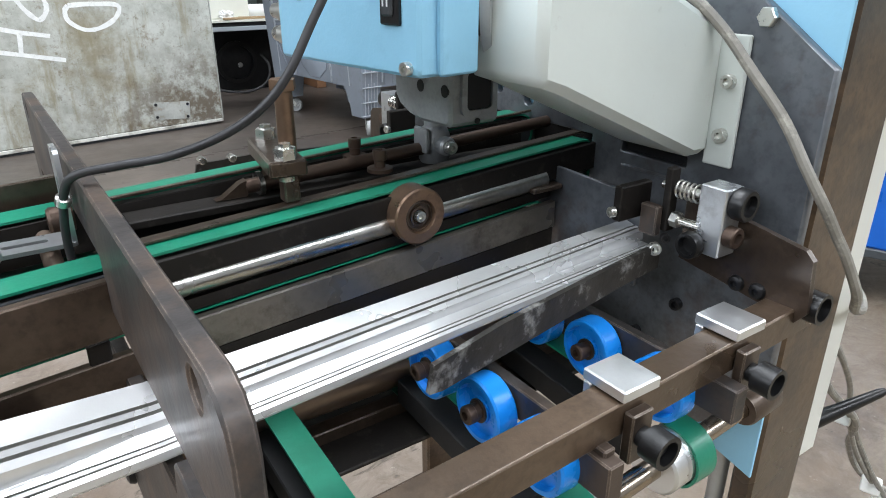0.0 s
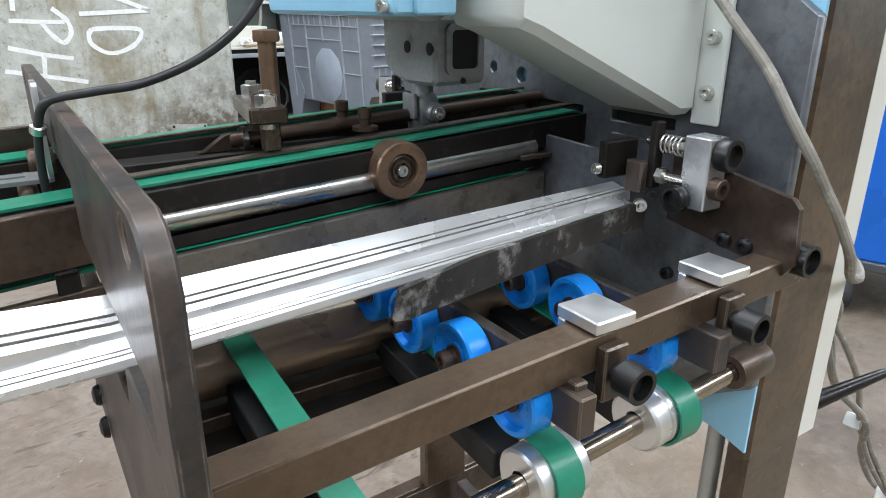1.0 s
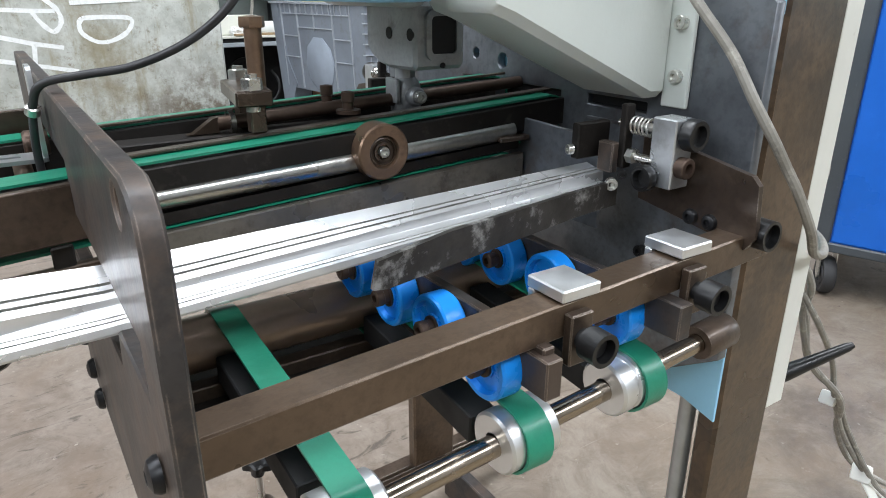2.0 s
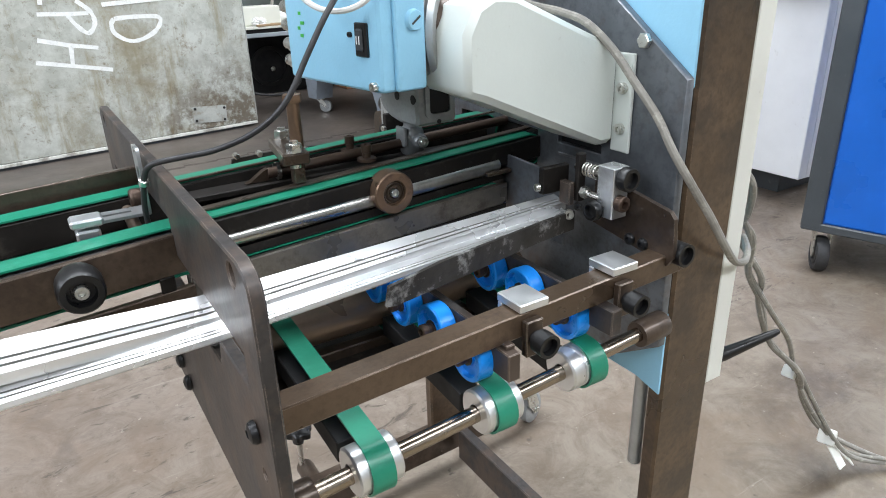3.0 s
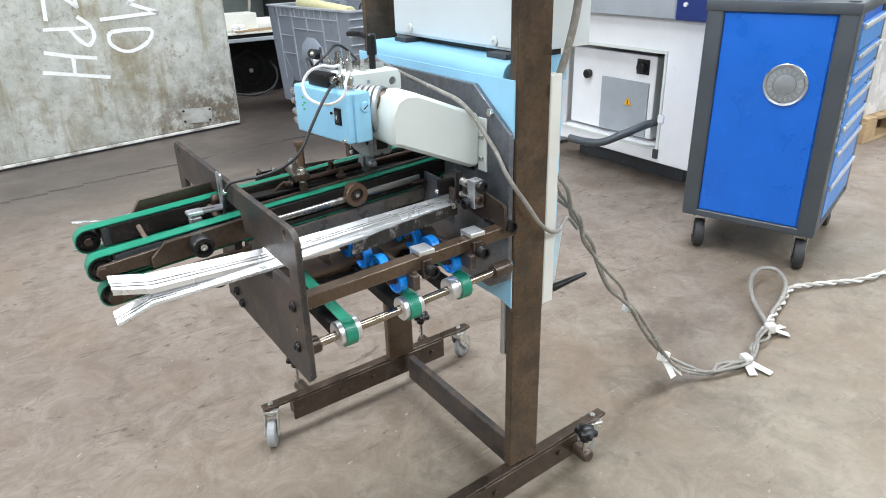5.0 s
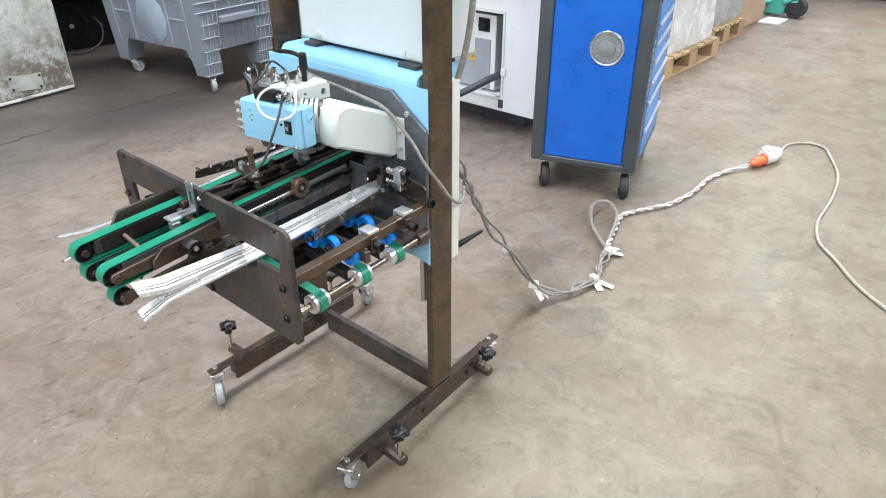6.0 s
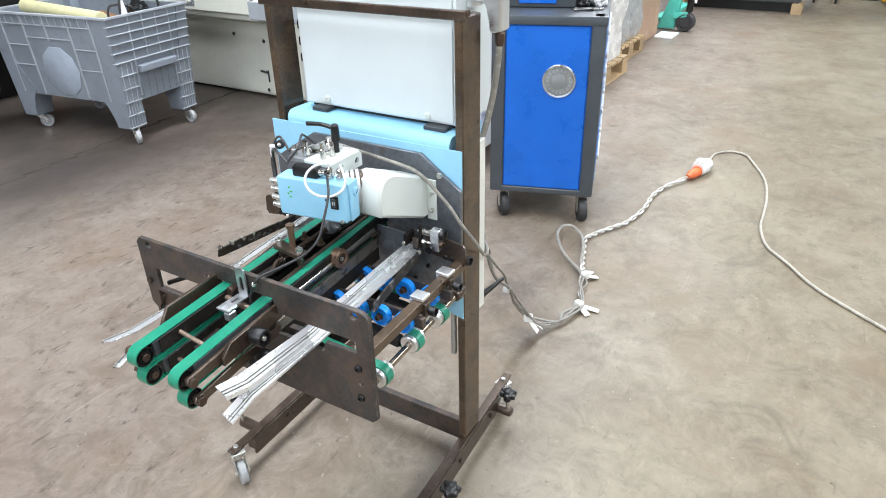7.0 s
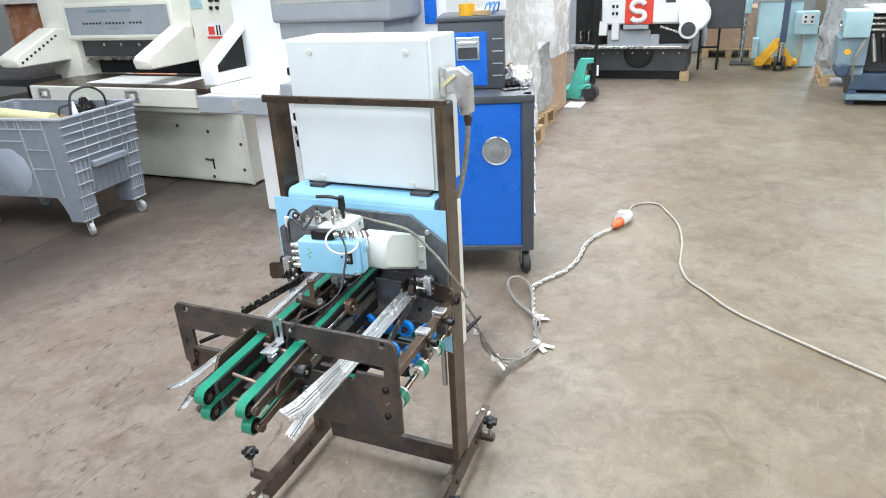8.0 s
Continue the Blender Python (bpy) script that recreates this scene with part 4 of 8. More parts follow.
def cross_parts():
    for a, z, r in ((-0.143, 0.741, 0.0042), (-0.02, 0.742, 0.006), (-0.16, 0.690, 0.0042)):
        part("spacer_rod", cyl(spot(a, 0.012, z, -1), spot(a, -0.012, z, 1), r, 14), ROLLERBROWN, unit, "dull steel spacer rod")
    part("shelf_sheet", laid(box(-0.125, -0.06, 0.020, 0.078, 0.700, 0.703), -1), PLATE, unit)
    part("drive_rod", laid(cyl((0.012, -0.016, 0.7315), (0.372, -0.018, 0.7305), 0.0085, 24), -1), RODSTEEL, unit, "polished steel rod")
    part("floor_sheet", laid(box(0.012, 0.38, 0.015, 0.072, 0.700, 0.703), -1), DARKGREY, unit)
    part("cross_plate", prism([(-0.150, 0.672), (-0.020, 0.672), (-0.020, 0.742), (-0.030, 0.7515), (-0.046, 0.7535), (-0.150, 0.7505)], yz, 0.3855, 0.3895, (), 0.0006), BACKPLATE, unit, "thin grey steel cross plate")
    part("rod_bracket", box(0.350, 0.384, -0.060, -0.040, 0.735, 0.7395, 0.0008), STEEL, unit)
    part("plate_edge", box(0.4335, 0.4365, -0.178, -0.082, 0.7535, 0.7562, 0.0006), BACKPLATE, unit)
    part("slot_bar", box(0.020, 0.034, -0.147, -0.092, 0.676, 0.694, 0.001), PLATE, unit, "dark steel cross bar")
    c, o = Vector((0.222, -0.074, 0.745)), Vector((0.222, 0, 0.745))
    w = lathe([(0.0, 0.007), (0.0125, 0.007), (0.0128, 0.001), (0.0135, 0.0), (0.0212, 0.0), (0.0225, 0.0014), (0.0225, 0.019), (0.021, 0.021), (0, 0.021)], c, o, 36)
    wp = part("press_wheel", w, WHEELBROWN, unit, "brown steel press wheel with ball bearing")
    part("bearing", lathe([(0.0124, 0.006), (0.0124, 0.003), (0.0106, 0.002), (0.0104, 0.0045), (0.0080, 0.0045), (0.0078, 0.002), (0.0060, 0.002), (0.0058, 0.006)], c, o, 28), STEEL, wp)
    place("screw", CAP_S, to_axis(c + Vector((0, 0.004, 0)), (0, -1, 0)) @ Matrix.Scale(0.8, 4), wp)
    part("wheel_arm", box(0.216, 0.232, -0.057, -0.045, 0.738, 0.752, 0.002), STEEL, wp)


cross_parts()


def knife():
    """The folding knife's rod with its clamp blocks, between the belts."""
    r0, r1 = Vector((0.118, 0.016, 0.7640)), Vector((0.435, 0.020, 0.7765))
    p = part("knife_rod", cyl(r0, r1, 0.0058, 18), COPPER, unit, "browned round rod")
    part("rod_tip", prism([(0.119, 0.7575), (0.119, 0.7700), (0.114, 0.7685), (0.099, 0.7585), (0.094, 0.7575)], xz, 0.012, 0.020), STEEL, p)
    part("knife_bed", box(0.03, 0.435, 0.004, 0.030, 0.750, 0.7565, 0.001), DARKSTEEL, p)
    blk = moved(box(-0.0135, 0.0135, -0.041, 0.041, 0.784, 0.796, 0.0015), pose(0.138, -0.004, 0, 0, 0, -9))
    box(0.139, 0.151, 0.018, 0.034, 0.757, 0.785, 0.001, bm=blk)
    box(0.129, 0.141, -0.040, -0.029, 0.764, 0.785, 0.001, bm=blk)
    bl = part("clamp_block", blk, STEEL, unit, "browned steel clamp block")
    tall = cyl((0.148, -0.004, 0.79), (0.148, -0.004, 0.840), 0.0068, 16)
    lathe([(0, 0), (0.0098, 0.0005), (0.0104, 0.002), (0.0100, 0.0085), (0, 0.0095)], (0.148, -0.004, 0.8375), (0.148, -0.004, 0.9), 6, tall)
    part("tall_bolt", tall, WHEELBROWN, bl, "tall browned bolt with a wide head")
    for a, b in ((0.144, 0.030), (0.133, -0.036)):
        q = cyl((a, b, 0.780), (a, b, 0.796), 0.0058, 12)
        lathe([(0.0045, 0), (0.0082, 0.0005), (0.0082, 0.0088), (0.0045, 0.0095), (0.0045, 0.012), (0, 0.012)], (a, b, 0.795), (a, b, 0.9), 6, q)
        part("nut", q, ZINC, bl)
    part("band", ring((0.128, 0.0163, 0.7647), (0.132, 0.0163, 0.7648), 0.0059, 0.0095, 20), BRIGHT, bl)
    for a, b in ((0.219, -0.018), (0.221, 0.029)):
        q = lathe([(0.0105, 0), (0.0105, 0.003), (0.0046, 0.0036), (0.0046, 0.009), (0.0056, 0.0095), (0.0056, 0.0175), (0.0028, 0.018), (0.0024, 0.013), (0, 0.013)], (a, b, 0.7685), (a, b, 0.9), 18)
        part("stop_screw", q, COPPER, p, "brown stop screw with a wide washer")
    c = lathe([(0, 0), (0.0125, 0.0), (0.0140, 0.003), (0.0140, 0.025), (0.0120, 0.030), (0.0092, 0.033), (0.0092, 0.048), (0, 0.048)], (0.296, 0.018, 0.757), (0.296, 0.018, 0.9), 28)
    k = part("rod_clamp", c, CASTDARK, unit, "grey round rod clamp with a side bolt")
    part("clamp_boss", lathe([(0, 0), (0.0085, 0), (0.0085, 0.014), (0.007, 0.016), (0, 0.016)], (0.297, 0.012, 0.774), (0.297, -1, 0.774), 18), CASTDARK, k)
    place("screw", CAP_S, to_axis((0.297, -0.004, 0.774), (0, -1, 0)), k)
    part("clamp_ear", box(0.279, 0.2835, 0.006, 0.026, 0.768, 0.790, 0.001), CASTDARK, k)


knife()


def drive_head():
    """Pale blue drive box with its casting, spring coupling and hood."""
    m = pose(0.176, -0.048, 0, 0, 0, 8.7)
    p = part("drive_box", moved(box(0.0, 0.046, -0.080, 0.082, 0.857, 0.943, 0.006, 3), m), SKYPAINT, unit, "light blue hammered drive box")
    part("side_lid", moved(box(0.014, 0.048, -0.0850, -0.079, 0.8575, 0.9425, 0.004, 3), m), SKYPAINT, p)
    place("plug_cap", mesh("plug_cap", lathe([(0, 0.004), (0.008, 0.004), (0.0085, 0.0035), (0.0095, 0.0)], (0, 0, 0), (0, 0, 1), 20), SKYPAINT), m @ to_axis((0.034, -0.0850, 0.918), (0, -1, 0)), p)
    part("slot_mark", moved(box(-0.0055, 0.0055, -0.0004, 0.0004, -0.0008, 0.0008), m @ pose(0.034, -0.0893, 0.918, 0, -35, 0)), DARKGREY, p)
    sw = part("rocker_switch", moved(box(-0.003, 0.001, -0.064, -0.046, 0.888, 0.917, 0.001), m), BLACK, p, "black rocker switch")
    part("rocker", moved(box(-0.0055, -0.002, -0.060, -0.050, 0.893, 0.912, 0.0015), m), DARKGREY, sw)
    for y in (-0.057, -0.053):
        part("switch_mark", moved(box(-0.0058, -0.0054, y - 0.0006, y + 0.0006, 0.899, 0.906), m), PUREWHITE, sw)
    place("screw", CAP_B, m @ to_axis((0, -0.036, 0.906), (-1, 0, 0)) @ Matrix.Scale(0.45, 4), p)
    place("screw", CAP_S, m @ to_axis((0, -0.070, 0.863), (-1, 0, 0)) @ Matrix.Scale(0.8, 4), p)
    b = bmesh.new()
    for y, z, l in ((0.050, 0.920, 0.004), (0.045, 0.911, 0.006), (0.053, 0.906, 0.004), (0.048, 0.899, 0.005)):
        merge(b, moved(box(-0.0008, 0.0005, y, y + l, z, z + 0.003), m))
    part("green_scribble", b, GREENMARK, p)
    # sockets on the far end
    for z in (0.872, 0.889, 0.908, 0.926):
        part("side_socket", moved(lathe([(0.008, 0), (0.008, 0.012), (0.006, 0.014), (0.006, 0.022), (0.003, 0.022), (0.003, 0.016), (0, 0.016)], (0.012, 0.082, z), (0.012, 1, z), 14), m), ZINC, p, "round metal socket")
    # black plug, glands and a pale cable loop on top
    part("sensor_plug", moved(box(0.010, 0.034, -0.012, 0.046, 0.9435, 0.966, 0.003, 2), m), BLACK, p, "black sensor plug")
    part("plug_nut", moved(lathe([(0.008, 0), (0.008, 0.009), (0.006, 0.010), (0.006, 0.015), (0, 0.015)], (0.022, -0.012, 0.955), (0.022, -1, 0.955), 14), m), BRIGHT, p)
    for y in (-0.034, -0.058):
        part("cable_gland", moved(lathe([(0.0085, 0), (0.0085, 0.007), (0.0062, 0.008), (0.0062, 0.015), (0.0075, 0.015), (0.0075, 0.021), (0.004, 0.024), (0, 0.024)], (0.026, y, 0.943), (0.026, y, 2), 12), m), BRIGHT, p, "bright threaded cable gland")
    c, u = Vector((0.160, -0.106, 0.957)), Vector((0.72, -0.69, 0.0))
    lp = [m @ Vector((0.026, -0.058, 0.962)), m @ Vector((0.024, -0.062, 0.974))]
    lp += [c + 0.039 * math.cos(radians(a)) * u + 0.031 * math.sin(radians(a)) * Vector((0.22, 0.30, 0.93)) + Vector((0.012, 0.012, 0)) * k / 10 for k, a in enumerate(range(10, -300, -30))]
    lp += [m @ Vector((0.020, -0.040, 0.984)), m @ Vector((0.025, -0.034, 0.974)), m @ Vector((0.026, -0.034, 0.962))]
    part("cable_loop", tube([tuple(v) for v in lp], 0.0026, 8, 6), CABLEWHITE, p, "looped white cable")
    lp = [(0.203, -0.068, 0.955), (0.190, -0.084, 0.954), (0.174, -0.099, 0.949), (0.159, -0.112, 0.9405), (0.142, -0.121, 0.924), (0.122, -0.124, 0.895), (0.105, -0.125, 0.868), (0.090, -0.118, 0.849),
          (0.070, -0.103, 0.833), (0.045, -0.083, 0.821), (0.02, -0.070, 0.8165), (-0.002, -0.059, 0.8115), (-0.0085, -0.050, 0.799), (-0.0105, -0.041, 0.782), (-0.011, -0.033, 0.766), (-0.0105, -0.030, 0.748), (-0.0095, -0.028, 0.725)]
    part("sensor_cable", tube(lp, 0.0026, 12, 10), CABLEBLACK, p, "black sensor cable running to the front plate")
    # loose leads behind the box
    leads = ([(0.205, 0.035, 0.955), (0.215, 0.075, 0.975), (0.235, 0.105, 0.96), (0.245, 0.115, 0.92), (0.235, 0.105, 0.885), (0.215, 0.080, 0.875)],
             [(0.235, 0.055, 0.97), (0.250, 0.090, 0.99), (0.262, 0.120, 0.975), (0.258, 0.135, 0.93), (0.243, 0.120, 0.895)],
             [(0.20, 0.030, 0.962), (0.225, 0.020, 0.985), (0.255, 0.035, 1.0), (0.285, 0.055, 0.99), (0.305, 0.04, 0.965)])
    for pts, r in zip(leads, (0.0032, 0.0026, 0.0024)):
        part("lead", tube(pts, r, 8, 8), CABLEBLACK, p, "thin black lead")
    cn = part("round_connector", lathe([(0, 0.003), (0.005, 0.003), (0.006, 0.0), (0.009, 0.0), (0.0095, 0.002), (0.0095, 0.022), (0.006, 0.026), (0, 0.026)], (0.222, 0.070, 0.985), (0.42, 0.20, 0.93), 18), BLACK, p, "black round connector")
    part("connector_pin", lathe([(0.004, 0), (0.0045, -0.001), (0.002, -0.0025), (0, -0.0025)], (0.2235, 0.071, 0.9846), (0.42, 0.20, 0.93), 12), BRIGHT, cn)
    part("white_connector", lathe([(0, 0), (0.006, 0), (0.006, 0.022), (0.004, 0.03), (0, 0.03)], (0.255, 0.125, 0.965), (0.262, 0.135, 0.90), 12), PUREWHITE, p, "white lead connector")
    # casting below
    c = prism([(-0.049, 0.856), (-0.049, 0.806), (-0.045, 0.8025), (-0.006, 0.8015), (0.014, 0.8045), (0.028, 0.810), (0.035, 0.818), (0.036, 0.856)], yz, 0.266, 0.316, (), 0.003)
    cast = part("casting", c, CASTDARK, unit, "grey cast gear housing")
    part("window_rim", prism(rect(0.2755, 0.3105, 0.811, 0.850, 0.006), xz, -0.0525, -0.0488, [rect(0.2805, 0.3055, 0.8155, 0.8455, 0.004)]), CASTDARK, cast)
    # black pane and discs draw the shade inside the window and bores
    part("window", prism(rect(0.2805, 0.3055, 0.8155, 0.8455, 0.004), xz, -0.0502, -0.0485), DARK, cast)
    for y, r in ((-0.042, 0.0050), (-0.007, 0.0050)):
        part("bore", cyl((0.2672, y, 0.831), (0.2655, y, 0.831), r, 18), DARK, cast)
    part("bore", cyl((0.293, -0.0485, 0.806), (0.293, -0.0502, 0.806), 0.0024, 14), DARK, cast)
    part("motor_stub", cyl((0.255, -0.06, 0.885), (0.255, 0.07, 0.885), 0.033, 26, 0.002), CAST, cast)
    # white plate on top with lever and fittings
    t = part("top_bracket", box(0.230, 0.335, -0.055, 0.012, 0.952, 0.960, 0.0015), HOODPAINT, unit, "white bracket plate over the coupling")
    part("valve_base", box(0.236, 0.322, 0.0125, 0.064, 0.946, 0.9585, 0.002), CASTDARK, t, "dull cast valve base")
    part("bracket_edge", prism([(0.231, 0.925), (0.335, 0.925), (0.335, 0.953), (0.328, 0.9595), (0.231, 0.9595)], xz, -0.061, -0.0555, [disc(0.318, 0.941, 0.0075), disc(0.268, 0.945, 0.0035)]), HOODPAINT, t)
    for x, y, r, h in ((0.255, 0.025, 0.009, 0.03), (0.250, -0.025, 0.006, 0.036), (0.318, 0.012, 0.011, 0.022), (0.245, 0.050, 0.007, 0.02), (0.275, -0.03, 0.005, 0.02)):
        part("fitting", lathe([(r, 0), (r, h * 0.6), (r * 0.7, h * 0.65), (r * 0.7, h), (0, h)], (x, y, 0.96), (x, y, 2), 14), BRIGHT, t, "bright screw fitting")
    part("fitting_plate", box(0.270, 0.325, -0.02, 0.035, 0.96, 0.970, 0.002), BRIGHT, t)
    lv = lathe([(0, 0), (0.009, 0.0), (0.0095, 0.004), (0.0085, 0.034), (0.006, 0.037), (0, 0.037)], (0.300, -0.022, 0.985), (0.300, -0.022, 2), 16)
    tube([(0.300, -0.022, 1.012), (0.296, 0.008, 1.018), (0.289, 0.046, 1.017)], 0.0048, 10, 6, lv)
    cyl((0.300, -0.022, 0.96), (0.300, -0.022, 0.986), 0.006, 12, 0, lv)
    part("clamp_lever", lv, BLACK, t, "black plastic clamping lever")
    # spring-like ribbed coupling and motor behind the hood
    cc = part("coupling_core", cyl((0.225, -0.05, 0.902), (0.285, -0.10, 0.902), 0.036, 26, 0.002), STEEL, unit)
    for k in range(6):
        part("coupling_ring", ring((0.232 + 0.007 * k, -0.055 - 0.008 * k, 0.902), (0.2365 + 0.007 * k, -0.06 - 0.008 * k, 0.902), 0.03, 0.041, 28), CAST, cc, "grey metal bellows ring")


drive_head()


def hood():
    prof = [(0.250, 0.853), (0.250, 0.905), (0.262, 0.928), (0.280, 0.937), (0.305, 0.935), (0.436, 0.880), (0.436, 0.783), (0.415, 0.783), (0.27, 0.846), (0.258, 0.850)]
    b = prism(prof, xz, -0.168, -0.088, (), 0.006)
    h = part("drive_hood", b, HOODPAINT, unit, "pale grey sheet metal hood over the belt drive")
    part("hood_flange", box(0.4325, 0.4365, -0.190, -0.165, 0.776, 0.876, 0.001), HOODPAINT, h)
    for z in (0.842, 0.801):
        place("screw", CAP_S, to_axis((0.4325, -0.179, z), (-1, 0, 0)), h)


hood()


def guide_strip(sections, name, th=0.0016):
    """A pressed aluminium guide strip laid through its sections: (x, run of (y, z) across it)."""
    bm = bmesh.new()
    rows = []
    for x, run in sections:
        top = [bm.verts.new((x, y, z)) for y, z in run]
        low = [bm.verts.new((x, y + 0.0008, z - th)) for y, z in run[::-1]]
        rows.append(top + low)
    n = len(rows[0])
    for p, q in zip(rows, rows[1:]):
        for k in range(n):
            # groove faces get the darker metal, which paints in their shade
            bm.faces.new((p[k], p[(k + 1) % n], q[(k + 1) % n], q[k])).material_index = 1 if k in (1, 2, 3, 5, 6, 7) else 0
    bm.faces.new(rows[0])
    bm.faces.new(rows[-1][::-1])
    bmesh.ops.recalc_face_normals(bm, faces=bm.faces)
    ob = part(name, bm, GUIDE, unit, "bright ridged aluminium paper guide strip with darkened grooves")
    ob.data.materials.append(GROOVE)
    return ob


def ridged(y0, z0, y1, z1, lip, flat=0.46):
    """A flat with two ridges and a turned-down lip, from the inner to the outer edge."""
    run = []
    for s, h in ((0, 0), (0.46, 0), (0.475, -0.0016), (0.555, -0.0016), (0.57, 0.0006), (0.70, 0.0004), (0.715, -0.0016), (0.79, -0.0016), (0.805, 0.0008), (1.0, 0.0008)):
        s = s * flat / 0.46 if s <= 0.46 else 1 - (1 - s) * (1 - flat) / 0.54
        run.append((y0 + (y1 - y0) * s, z0 + (z1 - z0) * s + h))
    return run + [(y1 - (0.0006 if y1 < y0 else -0.0006), z1 - lip)]


def guides():
    for s in (-1, 1):
        up = [(-0.224, (-0.163, 0.748, -0.185, 0.734)), (-0.172, (-0.160, 0.735, -0.186, 0.721)), (0.0, (-0.158, 0.727, -0.176, 0.713)), (0.383, (-0.136, 0.7290, -0.155, 0.7245))]
        lo = [(-0.228, (-0.171, 0.695, -0.191, 0.683)), (-0.176, (-0.1735, 0.711, -0.194, 0.702)), (0.0, (-0.1772, 0.7105, -0.188, 0.7030)), (0.379, (-0.1562, 0.7175, -0.1725, 0.7170))]
        if s > 0:
            up = [(-0.234, (0.096, 0.750, 0.124, 0.743)), (-0.176, (0.099, 0.739, 0.128, 0.732)), (0.0, (0.094, 0.746, 0.119, 0.740)), (0.376, (0.116, 0.760, 0.139, 0.757))]
            lo = [(-0.242, (0.074, 0.708, 0.098, 0.700)), (-0.180, (0.092, 0.714, 0.116, 0.706)), (0.0, (0.094, 0.722, 0.114, 0.714)), (0.372, (0.116, 0.748, 0.138, 0.746))]
        flat = 0.74 if s > 0 else 0.50
        guide_strip([(x, ridged(*q, 0.0065 if s < 0 else 0.004, flat)) for x, q in up], "upper_guide")
        guide_strip([(x, ridged(*q, 0.003, flat)) for x, q in lo], "lower_guide")


guides()


def side_adjuster(sgn):
    """Spring-loaded stop with knobs and its bent carrier plate, at the end of a guide."""
    def Y(y):
        return y if sgn < 0 else 0.036 - y
    def ybox(x0, x1, y0, y1, z0, z1, bev=0.001, bm=None):
        a, c = sorted((Y(y0), Y(y1)))
        return box(x0, x1, a, c, z0, z1, bev, bm=bm)
    pl = prism([(Y(u) + (0.014 if sgn > 0 else 0), v) for u, v in [(-0.178, 0.705), (-0.278, 0.690), (-0.2855, 0.700), (-0.282, 0.738), (-0.276, 0.744), (-0.20, 0.757), (-0.178, 0.757)]], yz, 0.402, 0.407)
    p = part("carrier_plate", pl, STEEL, unit, "browned steel carrier plate")
    for y in (-0.231, -0.248):
        place("screw", DOME_B, to_axis((0.402, Y(y), 0.703), (-1, 0, 0)) @ Matrix.Scale(0.75, 4), p)
    part("adjust_block", ybox(0.379, 0.400, -0.2255, -0.2035, 0.7255, 0.7775), MILLED, unit, "milled aluminium adjusting block")
    k1 = lathe([(0.0, 0.0), (0.0108, 0.0), (0.0120, 0.0015), (0.0120, 0.0095), (0.0110, 0.011), (0.0080, 0.011), (0.0070, 0.006), (0, 0.006)], (0.392, Y(-0.2255), 0.7665), (0.392, Y(-1.0), 0.7665), 24)
    part("knob", k1, BLACK, unit, "small black round knob")
    k2 = lathe([(0.0, 0.0), (0.0092, 0.0), (0.0102, 0.0015), (0.0102, 0.0075), (0.0094, 0.009), (0.0070, 0.009), (0.0060, 0.004), (0, 0.004)], (0.378, Y(-0.2055), 0.7315), (0.2, Y(-0.2055), 0.7315), 24)
    part("knob", k2, BLACK, unit, "small black round knob")
    part("brown_bolt", lathe([(0, 0), (0.0072, 0), (0.0080, 0.001), (0.0080, 0.008), (0.0072, 0.009), (0.0042, 0.009), (0.0038, 0.004), (0, 0.004)], (0.387, Y(-0.2255), 0.7425), (0.387, Y(-1.0), 0.7425), 20), COPPER, unit, "brown socket bolt")
    part("stop_plate", ybox(0.374, 0.384, -0.1825, -0.1760, 0.734, 0.784), DARKSTEEL, unit, "dark steel stop plate")
    part("stop_block", ybox(0.348, 0.383, -0.159, -0.151, 0.740, 0.768), DARKSTEEL, unit, "black stop block")
    part("rod_nut", lathe([(0, 0), (0.0062, 0.0005), (0.0062, 0.0065), (0, 0.007)], (0.380, Y(-0.1830), 0.7445), (0.380, Y(-1.0), 0.7445), 6), ZINC, unit)
    part("rod", cyl((0.380, Y(-0.172), 0.7445), (0.382, Y(-0.206), 0.7435), 0.0038, 14), BRIGHT, unit)
    spr = [(0.382 + 0.0064 * math.cos(k * 0.35), Y(-0.1835 - 0.000215 * k), 0.768 + 0.0064 * math.sin(k * 0.35)) for k in range(96)]
    s = tube(spr, 0.0009, 6, 1, None, True)
    part("spring", s, BRIGHT, unit, "bright coil spring")
    part("rod", cyl((0.382, Y(-0.170), 0.768), (0.384, Y(-0.206), 0.768), 0.0034, 12), BRIGHT, unit)
    place("screw", CAP_S, to_axis((0.3475, Y(-0.1535), 0.7475), (-1.0, -sgn * 0.25, 0)) @ Matrix.Scale(0.75, 4), p)
    place("screw", CAP_S, to_axis((0.364, Y(-0.1815), 0.7235), (-0.6, sgn * 0.8, 0)) @ Matrix.Scale(0.9, 4), p)
    place("screw", CAP_B, to_axis((0.374, Y(-0.1825), 0.7300), (-0.6, sgn * 0.8, 0)) @ Matrix.Scale(0.7, 4), p)
    part("pivot_block", ybox(0.366, 0.3735, -0.1785, -0.163, 0.7305, 0.7545), PLATE, unit)
    # long tapered deflector arm below the guide
    arm = prism([(0.372, 0.707), (0.372, 0.727), (0.32, 0.728), (0.192, 0.7275), (0.136, 0.723), (0.132, 0.706), (0.142, 0.704), (0.20, 0.705), (0.32, 0.708)], xz, -0.002, 0.002)
    for v in arm.verts:
        v.co.y = sgn * (0.181 + (0.364 - v.co.x) * 0.165 - v.co.y) + (0.006 if sgn > 0 else 0)
        v.co.z += 0.008 if sgn > 0 else -0.0025
    bmesh.ops.recalc_face_normals(arm, faces=arm.faces)
